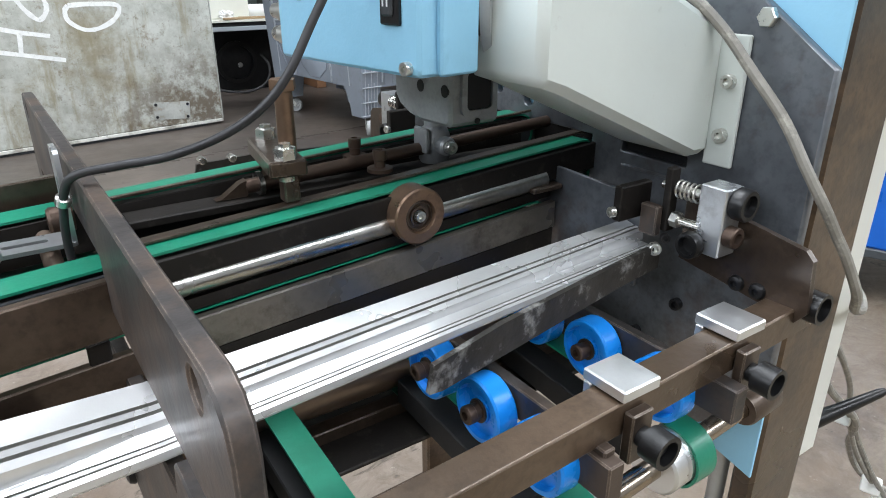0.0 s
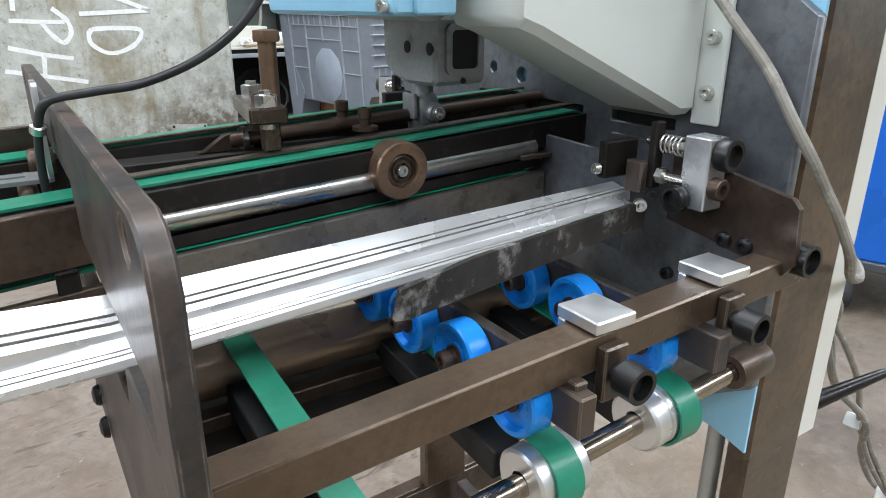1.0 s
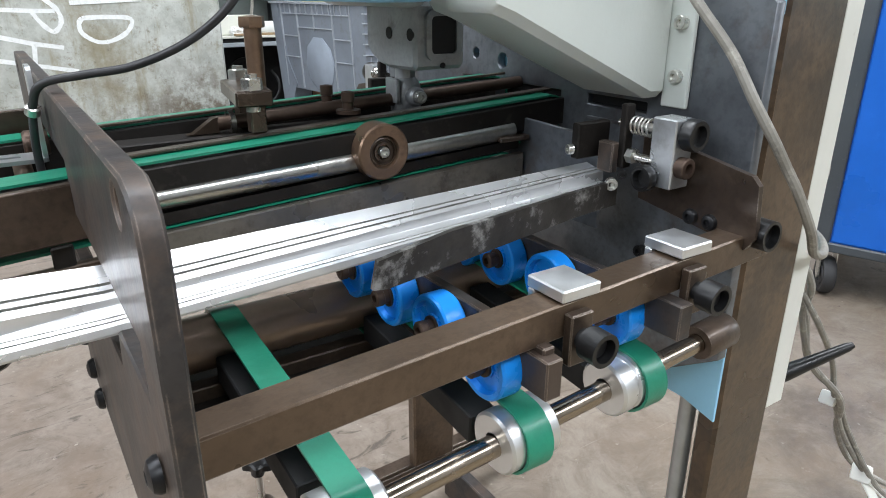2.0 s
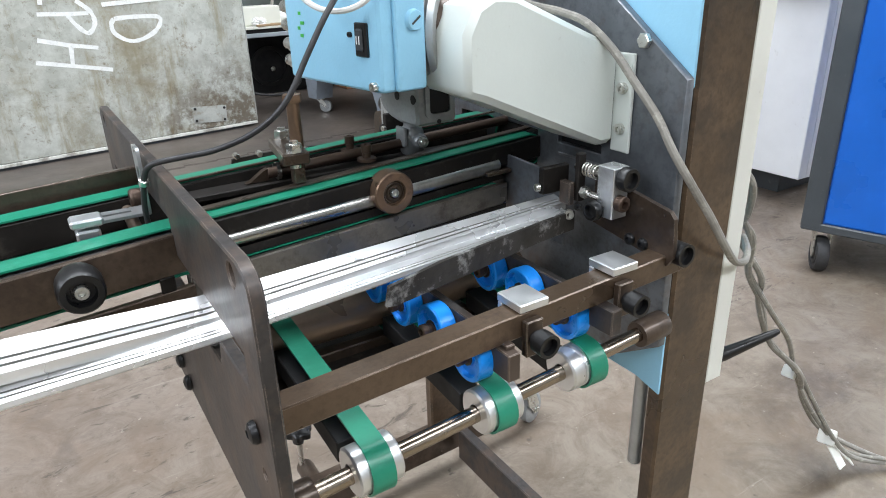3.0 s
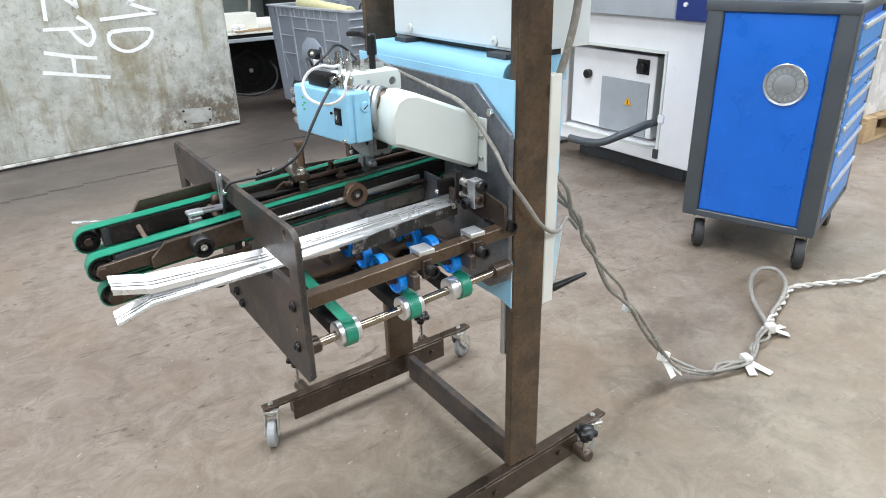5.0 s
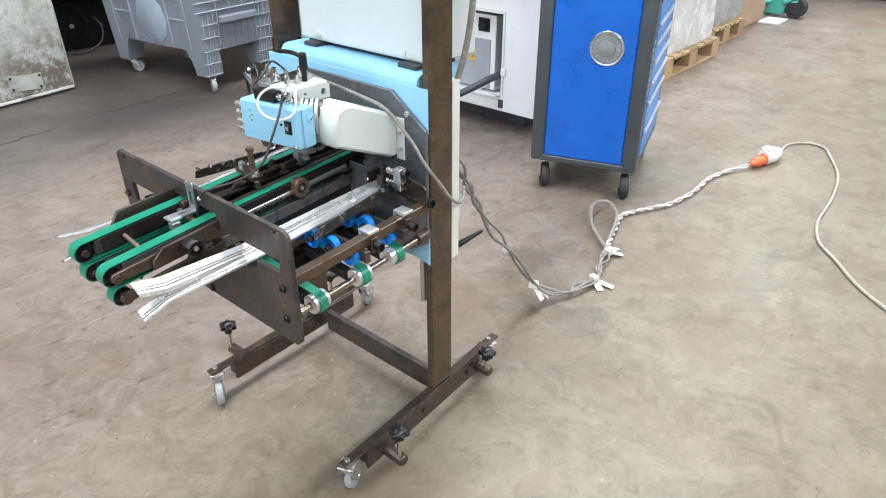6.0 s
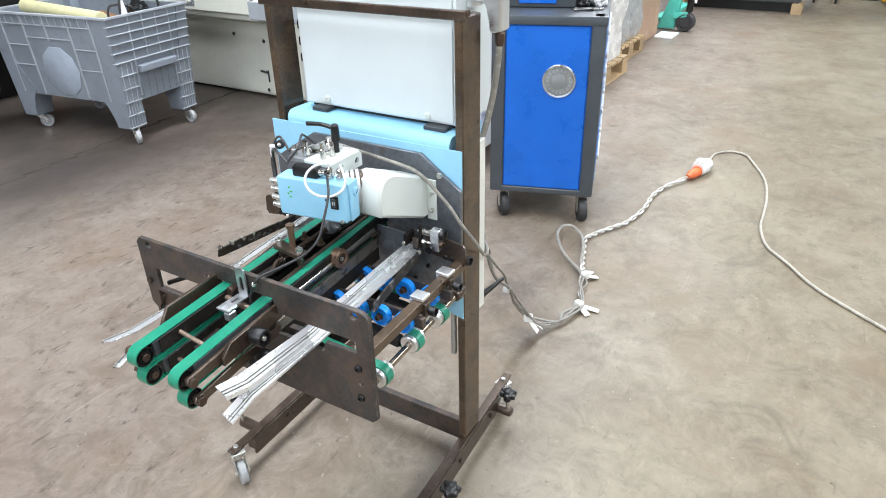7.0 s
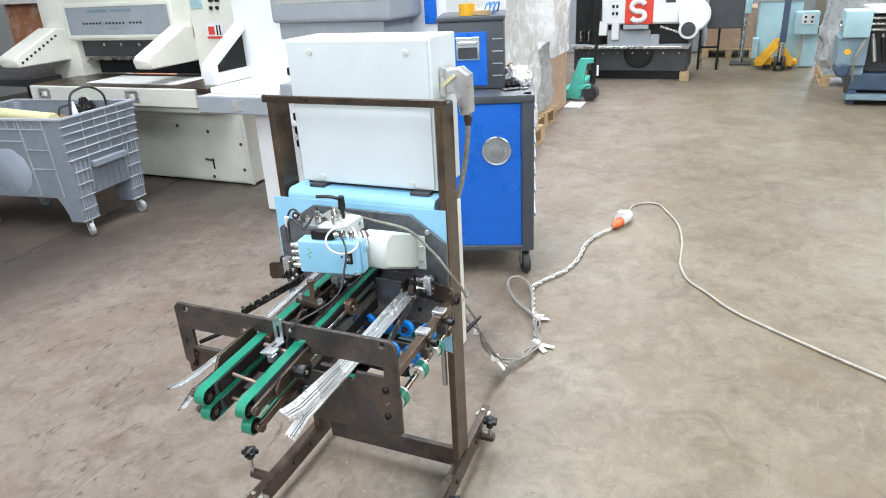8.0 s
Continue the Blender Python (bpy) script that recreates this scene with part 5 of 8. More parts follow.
    da = part("deflector_arm", arm, SCUFFED, unit, "scuffed dark steel deflector arm")
    if sgn > 0:
        for k in range(4):
            x = 0.142 + 0.030 * k
            c = Vector((x, 0.187 + (0.364 - x) * 0.165, 0.7345 - 0.0006 * k))
            st = cyl(c + Vector((0, -0.006, 0)), c + Vector((0, 0.006, 0)), 0.0042, 10, 0.001)
            part("stud", st, BRIGHT, da, "small bright stud")
    else:
        part("end_cap", lathe([(0, 0.006), (0.0085, 0.006), (0.009, 0.0), (0.0115, 0.0), (0.0115, 0.02), (0, 0.02)], (0.416, -0.290, 0.701), (0.416, -0.1, 0.700), 22), BLACK, unit, "black tube end")


side_adjuster(-1)
side_adjuster(1)


def cross_conveyor():
    """Rail, blue rollers on bars, and the cross belts with their shaft."""
    def rise(x, k=0.045, x0=0.2, lift=0.003):
        return k * (x - x0) + lift

    def up(bm, k=0.045):
        for v in bm.verts:
            v.co.z += rise(v.co.x, k)
        return bm

    rail = part("rail", up(box(0.010, 0.437, -0.277, -0.254, 0.665, 0.688, 0.0012)), RAIL, unit, "square browned steel rail")
    wheel_prof = [(0.005, 0.0025), (0.0095, 0.0025), (0.0095, 0.004), (0.0185, 0.0045), (0.0195, 0.0), (0.0225, 0.0), (0.0238, 0.0015), (0.0238, 0.0155), (0.0225, 0.017), (0.0200, 0.017), (0.0190, 0.013), (0.0095, 0.014), (0.005, 0.014)]
    wheel = mesh("roller", lathe(wheel_prof, (0, 0, 0), (0, 0, 1), 40), WHEELBLUE)
    hub = mesh("roller_hub", lathe([(0.0085, 0.004), (0.0085, 0.001), (0.006, 0.001), (0.006, -0.003), (0.0066, -0.0035), (0.0066, -0.0085), (0.0055, -0.0095), (0.0032, -0.0095), (0.003, -0.006), (0, -0.006)], (0, 0, 0), (0, 0, 1), 16), COPPER)
    for bx, b0, ys in ((0.208, 0.225, (-0.066, -0.127, -0.189, -0.247)), (0.324, 0.331, (-0.058, -0.112, -0.174, -0.240))):
        bar = part("roller_bar", box(bx, bx + 0.009, -0.284, -0.030, 0.648, 0.671, 0.001), PLATE, unit, "flat dark steel roller bar")
        for k, y in enumerate(ys):
            w = place("roller", wheel, to_axis((bx - 0.018, y, 0.649), (1, 0, 0)), bar, "bright blue plastic roller")
            place("hub", hub, to_axis((bx - 0.018, y, 0.649), (1, 0, 0)), w)
        # holder of the bar on the rail
        dz = rise(b0 + 0.015)
        cb = part("clamp_block", box(b0, b0 + 0.031, -0.2795, -0.2465, 0.6885 + dz, 0.6965 + dz, 0.001), ALU, unit, "aluminium clamp block on the rail")
        part("clamp_side", box(b0, b0 + 0.031, -0.2535, -0.2475, 0.666 + dz, 0.6885 + dz, 0.0008), ALU, cb)
        part("clamp_jaw", box(b0 + 0.003, b0 + 0.021, -0.2850, -0.2775, 0.648 + dz, 0.682 + dz, 0.001), STEEL, cb, "steel clamp jaw")
        part("bar_end", box(bx - 0.004, bx + 0.0085, -0.292, -0.262, 0.636 + dz, 0.662 + dz, 0.001), PLATE, bar)
        rib = bmesh.new()
        prof = [(0.0108 - 0.0002 * (i % 2), 2 * math.pi * i / 48) for i in range(48)]
        merge(rib, prism([(r * math.cos(a), r * math.sin(a)) for r, a in prof], xy, 0.006, 0.0195, [disc(0, 0, 0.0078, 20)]), to_axis((b0 + 0.012, -0.2850, 0.666 + dz), (0, -1, -0.02)))
        lathe([(0, 0), (0.0065, 0), (0.0065, 0.0062), (0.0092, 0.0062), (0.0066, 0.010), (0.0066, 0.014), (0, 0.014)], (b0 + 0.012, -0.2850, 0.666 + dz), (b0 + 0.012, -1, 0.652 + dz), 20, rib)
        part("clamp_knob", rib, BLACK, cb, "black knurled clamp knob")
    # output shaft
    sh = part("output_shaft", up(cyl((0.012, -0.266, 0.594), (0.436, -0.254, 0.594), 0.0075, 18), 0.04), SHAFT, unit, "bronze-coloured steel output shaft")
    for x0, x1 in ((0.010, 0.038), (0.398, 0.436)):
        part("bearing_collar", lathe([(0.0078, 0), (0.0135, 0), (0.0145, 0.002), (0.0145, x1 - x0 - 0.002), (0.0135, x1 - x0), (0.0078, x1 - x0)], (x0, -0.2663 + 0.0283 * x0, 0.594 + rise(x0, 0.04)), (1, -0.238, 0.594 + rise(1, 0.04)), 22), STEEL, sh)
    pul = mesh("belt_pulley", lathe([(0.0077, 0), (0.019, 0), (0.021, 0.0015), (0.021, 0.012), (0.0185, 0.013), (0.0185, 0.016), (0.021, 0.017), (0.021, 0.038), (0.0195, 0.0395), (0.0077, 0.0395)], (0, 0, 0), (0, 0, 1), 30), ALU)
    for x, off in ((0.100, -0.011), (0.214, -0.002), (0.312, 0.010)):
        place("belt_pulley", pul, to_axis((x - (0.020 if off > 0 else 0.022 if off == -0.002 else 0.031), -0.2663 + 0.0283 * x, 0.594 + rise(x, 0.04)), (1, 0.028, 0.04)), sh, "turned aluminium belt pulley")
        b = bmesh.new()
        merge(b, sloped_belt(-0.2663 + 0.0283 * x, 0.594 + rise(x, 0.04), 0.0214, -0.05, 0.610, 0.0222, 0.0102), pose(x + off, 0, 0))
        part("cross_belt", b, BELT, unit, "green flat cross belt")
        # supports coloured near-black for the shade they sit in below the belts
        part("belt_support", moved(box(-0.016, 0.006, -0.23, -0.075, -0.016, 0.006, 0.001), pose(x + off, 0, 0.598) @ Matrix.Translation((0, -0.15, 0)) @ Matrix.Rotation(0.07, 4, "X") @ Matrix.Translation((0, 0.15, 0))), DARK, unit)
    part("brown_roller", cyl((0.012, -0.05, 0.610), (0.40, -0.05, 0.610), 0.0218, 36, 0.002), ROLLERBROWN, unit, "browned steel roller")
    part("under_tray", box(0.012, 0.43, -0.112, -0.005, 0.570, 0.574, 0.001), DARKSTEEL, unit, "dark sheet tray below the roller")
    part("lower_crossbar", box(0.010, 0.437, -0.075, -0.060, 0.560, 0.585, 0.001), STEEL, unit)


def sloped_belt(y0, z0, r0, y1, z1, r1, half, th=0.002):
    """A crossed-over belt loop between two parallel rollers along x."""
    d = Vector((y1 - y0, z1 - z0))
    ang = math.atan2(d.y, d.x)
    def arc(cy, cz, r, a0, a1, n=14):
        return [(cy + r * math.cos(a0 + (a1 - a0) * k / n), cz + r * math.sin(a0 + (a1 - a0) * k / n)) for k in range(n + 1)]
    def loop(e):
        return arc(y0, z0, r0 + e, ang + math.pi / 2, ang + 1.5 * math.pi) + arc(y1, z1, r1 + e, ang - math.pi / 2, ang + math.pi / 2)
    bm = bmesh.new()
    rows = [[bm.verts.new(c) for c in ((-half, oy, oz), (half, oy, oz), (half, iy, iz), (-half, iy, iz))] for (oy, oz), (iy, iz) in zip(loop(th), loop(0.0))]
    for p, q in zip(rows, rows[1:] + rows[:1]):
        for k in range(4):
            bm.faces.new((p[k], p[(k + 1) % 4], q[(k + 1) % 4], q[k]))
    bmesh.ops.recalc_face_normals(bm, faces=bm.faces)
    return bm


cross_conveyor()


def far_side():
    part("guide_stay", cyl((0.030, 0.285, 0.680), (0.070, 0.205, 0.712), 0.0055, 12), DARKSTEEL, unit, "dark steel guide stay")


far_side()


def unit_cables():
    b = tube([(0.318, 0.0, 0.972), (0.352, -0.018, 0.950), (0.395, -0.063, 0.922), (0.398, -0.120, 0.914), (0.404, -0.150, 0.905), (0.415, -0.176, 0.882), (0.421, -0.203, 0.852), (0.427, -0.229, 0.822),
              (0.430, -0.250, 0.791), (0.442, -0.264, 0.762), (0.455, -0.269, 0.742), (0.466, -0.275, 0.723), (0.489, -0.279, 0.689), (0.530, -0.265, 0.657), (0.552, -0.262, 0.650), (0.580, -0.246, 0.650), (0.615, -0.218, 0.646), (0.655, -0.190, 0.630), (0.70, -0.170, 0.59)], 0.0041, 10, 10)
    part("drive_cable", b, CABLEGREY, unit, "grey cable from drive to trunking")
    lv = lathe([(0, 0), (0.0078, 0.0), (0.0084, 0.004), (0.0078, 0.014), (0.0068, 0.03), (0.0046, 0.072), (0.003, 0.078), (0, 0.078)], (0.565, -0.240, 0.512), (0.622, -0.268, 0.537), 14)
    part("side_lever", lv, BLACK, unit, "black plastic clamping lever")


unit_cables()

# ---- cables on the floor ----
def floor_cables():
    c = thing("power_cable", "grey twisted supply cable bundle tied with white tape", "cable", (1.5, -0.2, 0))
    hang = [(0.551, -0.237, 0.790), (0.575, -0.226, 0.745), (0.61, -0.205, 0.705), (0.65, -0.185, 0.665), (0.70, -0.166, 0.605), (0.76, -0.151, 0.528), (0.82, -0.141, 0.452), (0.88, -0.136, 0.370), (0.945, -0.130, 0.287), (1.03, -0.127, 0.182),
            (1.105, -0.138, 0.088), (1.165, -0.165, 0.032), (1.22, -0.200, 0.016), (1.293, -0.226, 0.016), (1.372, -0.238, 0.016), (1.455, -0.217, 0.016), (1.52, -0.198, 0.018), (1.60, -0.178, 0.02)]
    rnd = random.Random(3)
    for k in range(3):
        o = [(rnd.uniform(-0.014, 0.014), rnd.uniform(-0.020, 0.020), rnd.uniform(0, 0.012)) for _ in hang]
        o[0] = (0.0, 0.0, 0.02 * k)
        part("strand", tube([(x + a, y + b, z + d) for (x, y, z), (a, b, d) in zip(hang, o)], 0.0052 - 0.0005 * k, 9, 7), CABLEGREY, c, "grey rubber cable strand")
    loop = [(1.58, -0.184, 0.02), (1.687, -0.128, 0.02), (1.786, -0.098, 0.025), (1.880, -0.058, 0.036), (1.918, -0.015, 0.050), (1.930, 0.022, 0.055), (1.905, 0.056, 0.050), (1.83, 0.043, 0.045), (1.745, -0.010, 0.035), (1.68, -0.072, 0.025), (1.62, -0.145, 0.02), (1.56, -0.19, 0.02)]
    part("loop", tube(loop, 0.0076, 10, 9), CABLEGREY, c)
    run = curve_points([(1.60, -0.17, 0.03), (1.70, -0.128, 0.015), (1.80, -0.098, 0.015), (1.91, -0.064, 0.015), (1.991, -0.085, 0.013), (2.085, -0.130, 0.013), (2.189, -0.178, 0.013), (2.374, -0.201, 0.013), (2.543, -0.195, 0.013), (2.692, -0.222, 0.014), (2.86, -0.302, 0.025)], 22)
    for k in range(2):
        pts = [p + Vector((0, 0.0078 * math.cos(i * 0.30 + k * math.pi), 0.0050 * math.sin(i * 0.30 + k * math.pi))) for i, p in enumerate(run)]
        part("twisted_strand", tube(pts, 0.0048, 8, 1, None, False), CABLEWHITE if k else CABLEBEIGE, c, "twisted pale cable strand")
    for x, y, z, turn in ((1.108, -0.142, 0.082, 20), (1.372, -0.238, 0.018, -20), (1.583, -0.184, 0.025, 60), (0.945, -0.130, 0.287, 10)):
        b = bmesh.new()
        q = 0.7 if z > 0.2 else 1.0
        merge(b, box(-0.013 * q, 0.013 * q, -0.016 * q, 0.016 * q, -0.014 * q, 0.017 * q, 0.006 * q, 2), pose(x, y, z, 0, 30 if z > 0.05 else 0, turn))
        if z < 0.2:
            for a, l in ((-60, 0.075), (-105, 0.06)):
                d = Vector((math.cos(radians(a + turn)), math.sin(radians(a + turn)), 0))
                e = Vector((x, y, z)) + d * l
                m = to_axis(Vector((x, y, z)), (e.x - x, e.y - y, 0.006 - z))
                merge(b, box(-0.012, 0.012, -0.0015, 0.0015, 0.0, l * 1.05, 0.0008), m)
        part("tape_wrap", b, TAPE, c, "white tape wrap with loose ends")
    part("hanging_tape", moved(box(-0.0006, 0.0006, -0.006, 0.006, -0.125, 0.0, 0.0003), pose(0.612, -0.208, 0.632, 4, 6, 30)), TAPE, c, "loose strip of yellowed tape")
    s = thing("plug_connector", "orange and white industrial plug connector on the floor", "connector", (2.86, -0.32, 0))
    a, d = Vector((2.842, -0.298, 0.030)), Vector((0.96, -0.26, 0.0)).normalized()
    part("plug", lathe([(0, 0), (0.012, 0.0), (0.014, 0.02), (0.022, 0.03), (0.026, 0.05), (0.026, 0.10), (0.030, 0.10), (0.030, 0.115), (0, 0.115)], a, a + d, 22), ORANGE, s, "orange plastic plug body")
    q = a + d * 0.112
    part("coupler", lathe([(0, -0.004), (0.036, -0.004), (0.041, 0.006), (0.0415, 0.075), (0.033, 0.092), (0.028, 0.12), (0.013, 0.145), (0, 0.145)], q + Vector((0, 0, 0.012)), q + d + Vector((0, 0, 0.012)), 24), PUREWHITE, s, "white plastic coupler")
    part("flap", moved(box(-0.002, 0.05, -0.026, 0.026, 0.052, 0.060, 0.002), Matrix.Translation(q) @ Matrix.Rotation(math.atan2(d.y, d.x), 4, "Z")), PUREWHITE, s)
    e = thing("extension_cable", "grey round extension cable curving over the floor", "cable", (2.5, -0.8, 0))
    pts = [tuple(q + d * 0.14), (3.16, -0.345, 0.012), (3.33, -0.345, 0.0085), (3.42, -0.42, 0.0085), (3.40, -0.505, 0.0085), (3.30, -0.56, 0.0085), (3.05, -0.663, 0.0085), (2.79, -0.711, 0.0085), (2.58, -0.726, 0.0085), (2.42, -0.738, 0.0085), (2.25, -0.79, 0.0085), (2.13, -0.885, 0.0085), (1.96, -1.02, 0.0085),
           (1.78, -1.253, 0.0085), (1.565, -1.565, 0.0085), (1.42, -1.78, 0.0085), (1.2, -2.3, 0.0085), (0.9, -3.4, 0.0085)]
    part("cable", tube([(x, y, z - 0.0020) for x, y, z in pts], 0.0065, 10, 8), CABLEPALE, e)


floor_cables()


# ---- the sheet metal panel with its marker letters ----
def wall_panel():
    m = pose(1.225, 3.80, 0, 0, 0, 9.0)
    p = thing("sheet_metal_panel", "stained galvanised sheet panel with white marker letters", "metal panel", (1.225, 3.80, 0), rz=9.0)
    part("sheet", moved(box(-3.2, 0.0, 0.0, 0.045, 0.035, 1.75, 0.004), m), GALV, p)
    part("edge_trim", moved(box(0.0, 0.006, -0.002, 0.047, 0.035, 1.75, 0.001), m), EDGEGALV, p, "pale folded sheet edge")
    part("bottom_trim", moved(box(-3.2, 0.0, -0.008, 0.0, 0.016, 0.035, 0.002), m), CHIPPED, p, "chipped white bottom edge strip")
    part("foot", moved(box(-3.1, -0.1, 0.012, 0.035, 0.0, 0.035), m), DARKGREY, p)
    pa = part("patch", moved(prism([(-0.422, 0.082), (-0.208, 0.062), (-0.200, 0.165), (-0.418, 0.182)], lambda u, v, d: (u, d, v), -0.003, 0.0), m), EDGEGALV, p, "pale riveted patch")
    for u, v in ((-0.405, 0.168), (-0.215, 0.150), (-0.405, 0.095), (-0.222, 0.076)):
        place("rivet", DOME_B, m @ to_axis((u, -0.003, v), (0, -1, 0)), pa)
    part("label_patch", moved(box(-0.42, -0.24, -0.002, 0.0, 1.03, 1.16, 0.0005), m), PUREWHITE, p, "torn white label")
    strokes = [  # letters lying on their side: M, D, then Z, P, H
        [(-0.755, 0.945), (-0.483, 0.972), (-0.633, 0.889), (-0.455, 0.822), (-0.812, 0.806)],
        [(-0.770, 0.728), (-0.650, 0.732), (-0.520, 0.720), (-0.545, 0.655), (-0.63, 0.61), (-0.71, 0.605), (-0.78, 0.65), (-0.790, 0.70), (-0.770, 0.728)],
        [(-1.12, 0.83), (-1.10, 1.04), (-0.935, 0.89), (-0.945, 1.05)],
        [(-1.147, 0.776), (-1.0, 0.768), (-0.896, 0.767)],
        [(-0.947, 0.834), (-0.885, 0.775), (-0.874, 0.711), (-0.917, 0.664), (-0.97, 0.71), (-1.002, 0.764)],
        [(-1.175, 0.648), (-1.03, 0.61), (-0.883, 0.583)], [(-1.021, 0.598), (-1.032, 0.505)], [(-1.208, 0.536), (-1.03, 0.50), (-0.831, 0.458)]]
    rnd = random.Random(11)
    for st in strokes:
        b = bmesh.new()
        pts = [Vector((u, 0, v)) for u, v in st]
        if len(st) > 5:
            pts = curve_points(pts, 5)
        elif len(st) > 3:
            for p0, p1 in zip(pts, pts[1:]):
                d = (p1 - p0).normalized()
                n, e, q = Vector((-d.z, 0, d.x)) * 0.0115, d * 0.008, bmesh.new()
                q.faces.new([q.verts.new(v + Vector((0, -0.0012 - 0.0002 * len(strokes), 0))) for v in (p0 - e + n, p1 + e + n, p1 + e - n, p0 - e - n)])
                part("marker_stroke", moved(q, m), MARKER, p)
            continue
        sides = []
        for i, p0 in enumerate(pts):
            d = (pts[min(i + 1, len(pts) - 1)] - pts[max(i - 1, 0)]).normalized()
            d0 = (p0 - pts[max(i - 1, 0)]).normalized() if i else d
            n = Vector((-d.z, 0, d.x))
            bend_n = Vector((-d0.z, 0, d0.x))
            w = 0.0115 * (0.85 + 0.3 * rnd.random()) / max(0.45, n.dot(bend_n))
            sides.append([b.verts.new(p0 + n * k + Vector((0, -0.0012, 0))) for k in (w, -w)])
        for a, c in zip(sides, sides[1:]):
            b.faces.new((a[0], c[0], c[1], a[1]))
        part("marker_stroke", moved(b, m), MARKER, p)


wall_panel()


def crumple(seed, rx, ry, rz):
    """A crumpled cloth or paper ball with a flat underside."""
    b = bmesh.new()
    bmesh.ops.create_icosphere(b, subdivisions=4, radius=1)
    off = Vector((3.1 * seed, 1.7 * seed, 0.9 * seed))
    for v in b.verts:
        n = noise.noise(v.co * 1.8 + off) * 0.40 + abs(noise.noise(v.co * 4.0 + off)) * 0.45 + noise.noise(v.co * 9.0 + off) * 0.10
        c = v.co * (0.85 + n)
        v.co = Vector((c.x * rx, c.y * ry, max(0.001, rz * 0.8 + c.z * rz)))
    return b


# ---- blue tool trolley ----
def caster(parent, x, y, r, w, m, turn=0.0, tyre=RUBBER, top=None, trail=None):
    mm = m @ pose(x, y, 0, 0, 0, turn)
    top = top or r * 2 + 0.02
    trail = r * 0.3 if trail is None else trail
    b = moved(box(-0.035, 0.035, -0.03, 0.03, top - 0.006, top, 0.001), mm)
    for s in (-1, 1):
        merge(b, prism([(-0.022, top - 0.004), (0.024, top - 0.004), (0.016 + trail, r), (trail, r * 0.75), (trail - 0.018, r)], xz, s * (w / 2 + 0.004) - 0.0015, s * (w / 2 + 0.004) + 0.0015), mm)
    f = part("caster_fork", b, ZINC, parent, "zinc caster fork")
    c0, c1 = mm @ Vector((trail, -w / 2, r)), mm @ Vector((trail, w / 2, r))
    part("caster_wheel", lathe([(0, 0.004), (r * 0.35, 0.004), (r * 0.4, 0.0), (r * 0.55, 0.0), (r * 0.6, 0.004), (r * 0.72, 0.004), (r * 0.76, 0), (r * 0.92, 0), (r, w * 0.2), (r, w * 0.8), (r * 0.92, w), (r * 0.76, w), (0, w - 0.004)], c0, c1, 26), tyre, f)


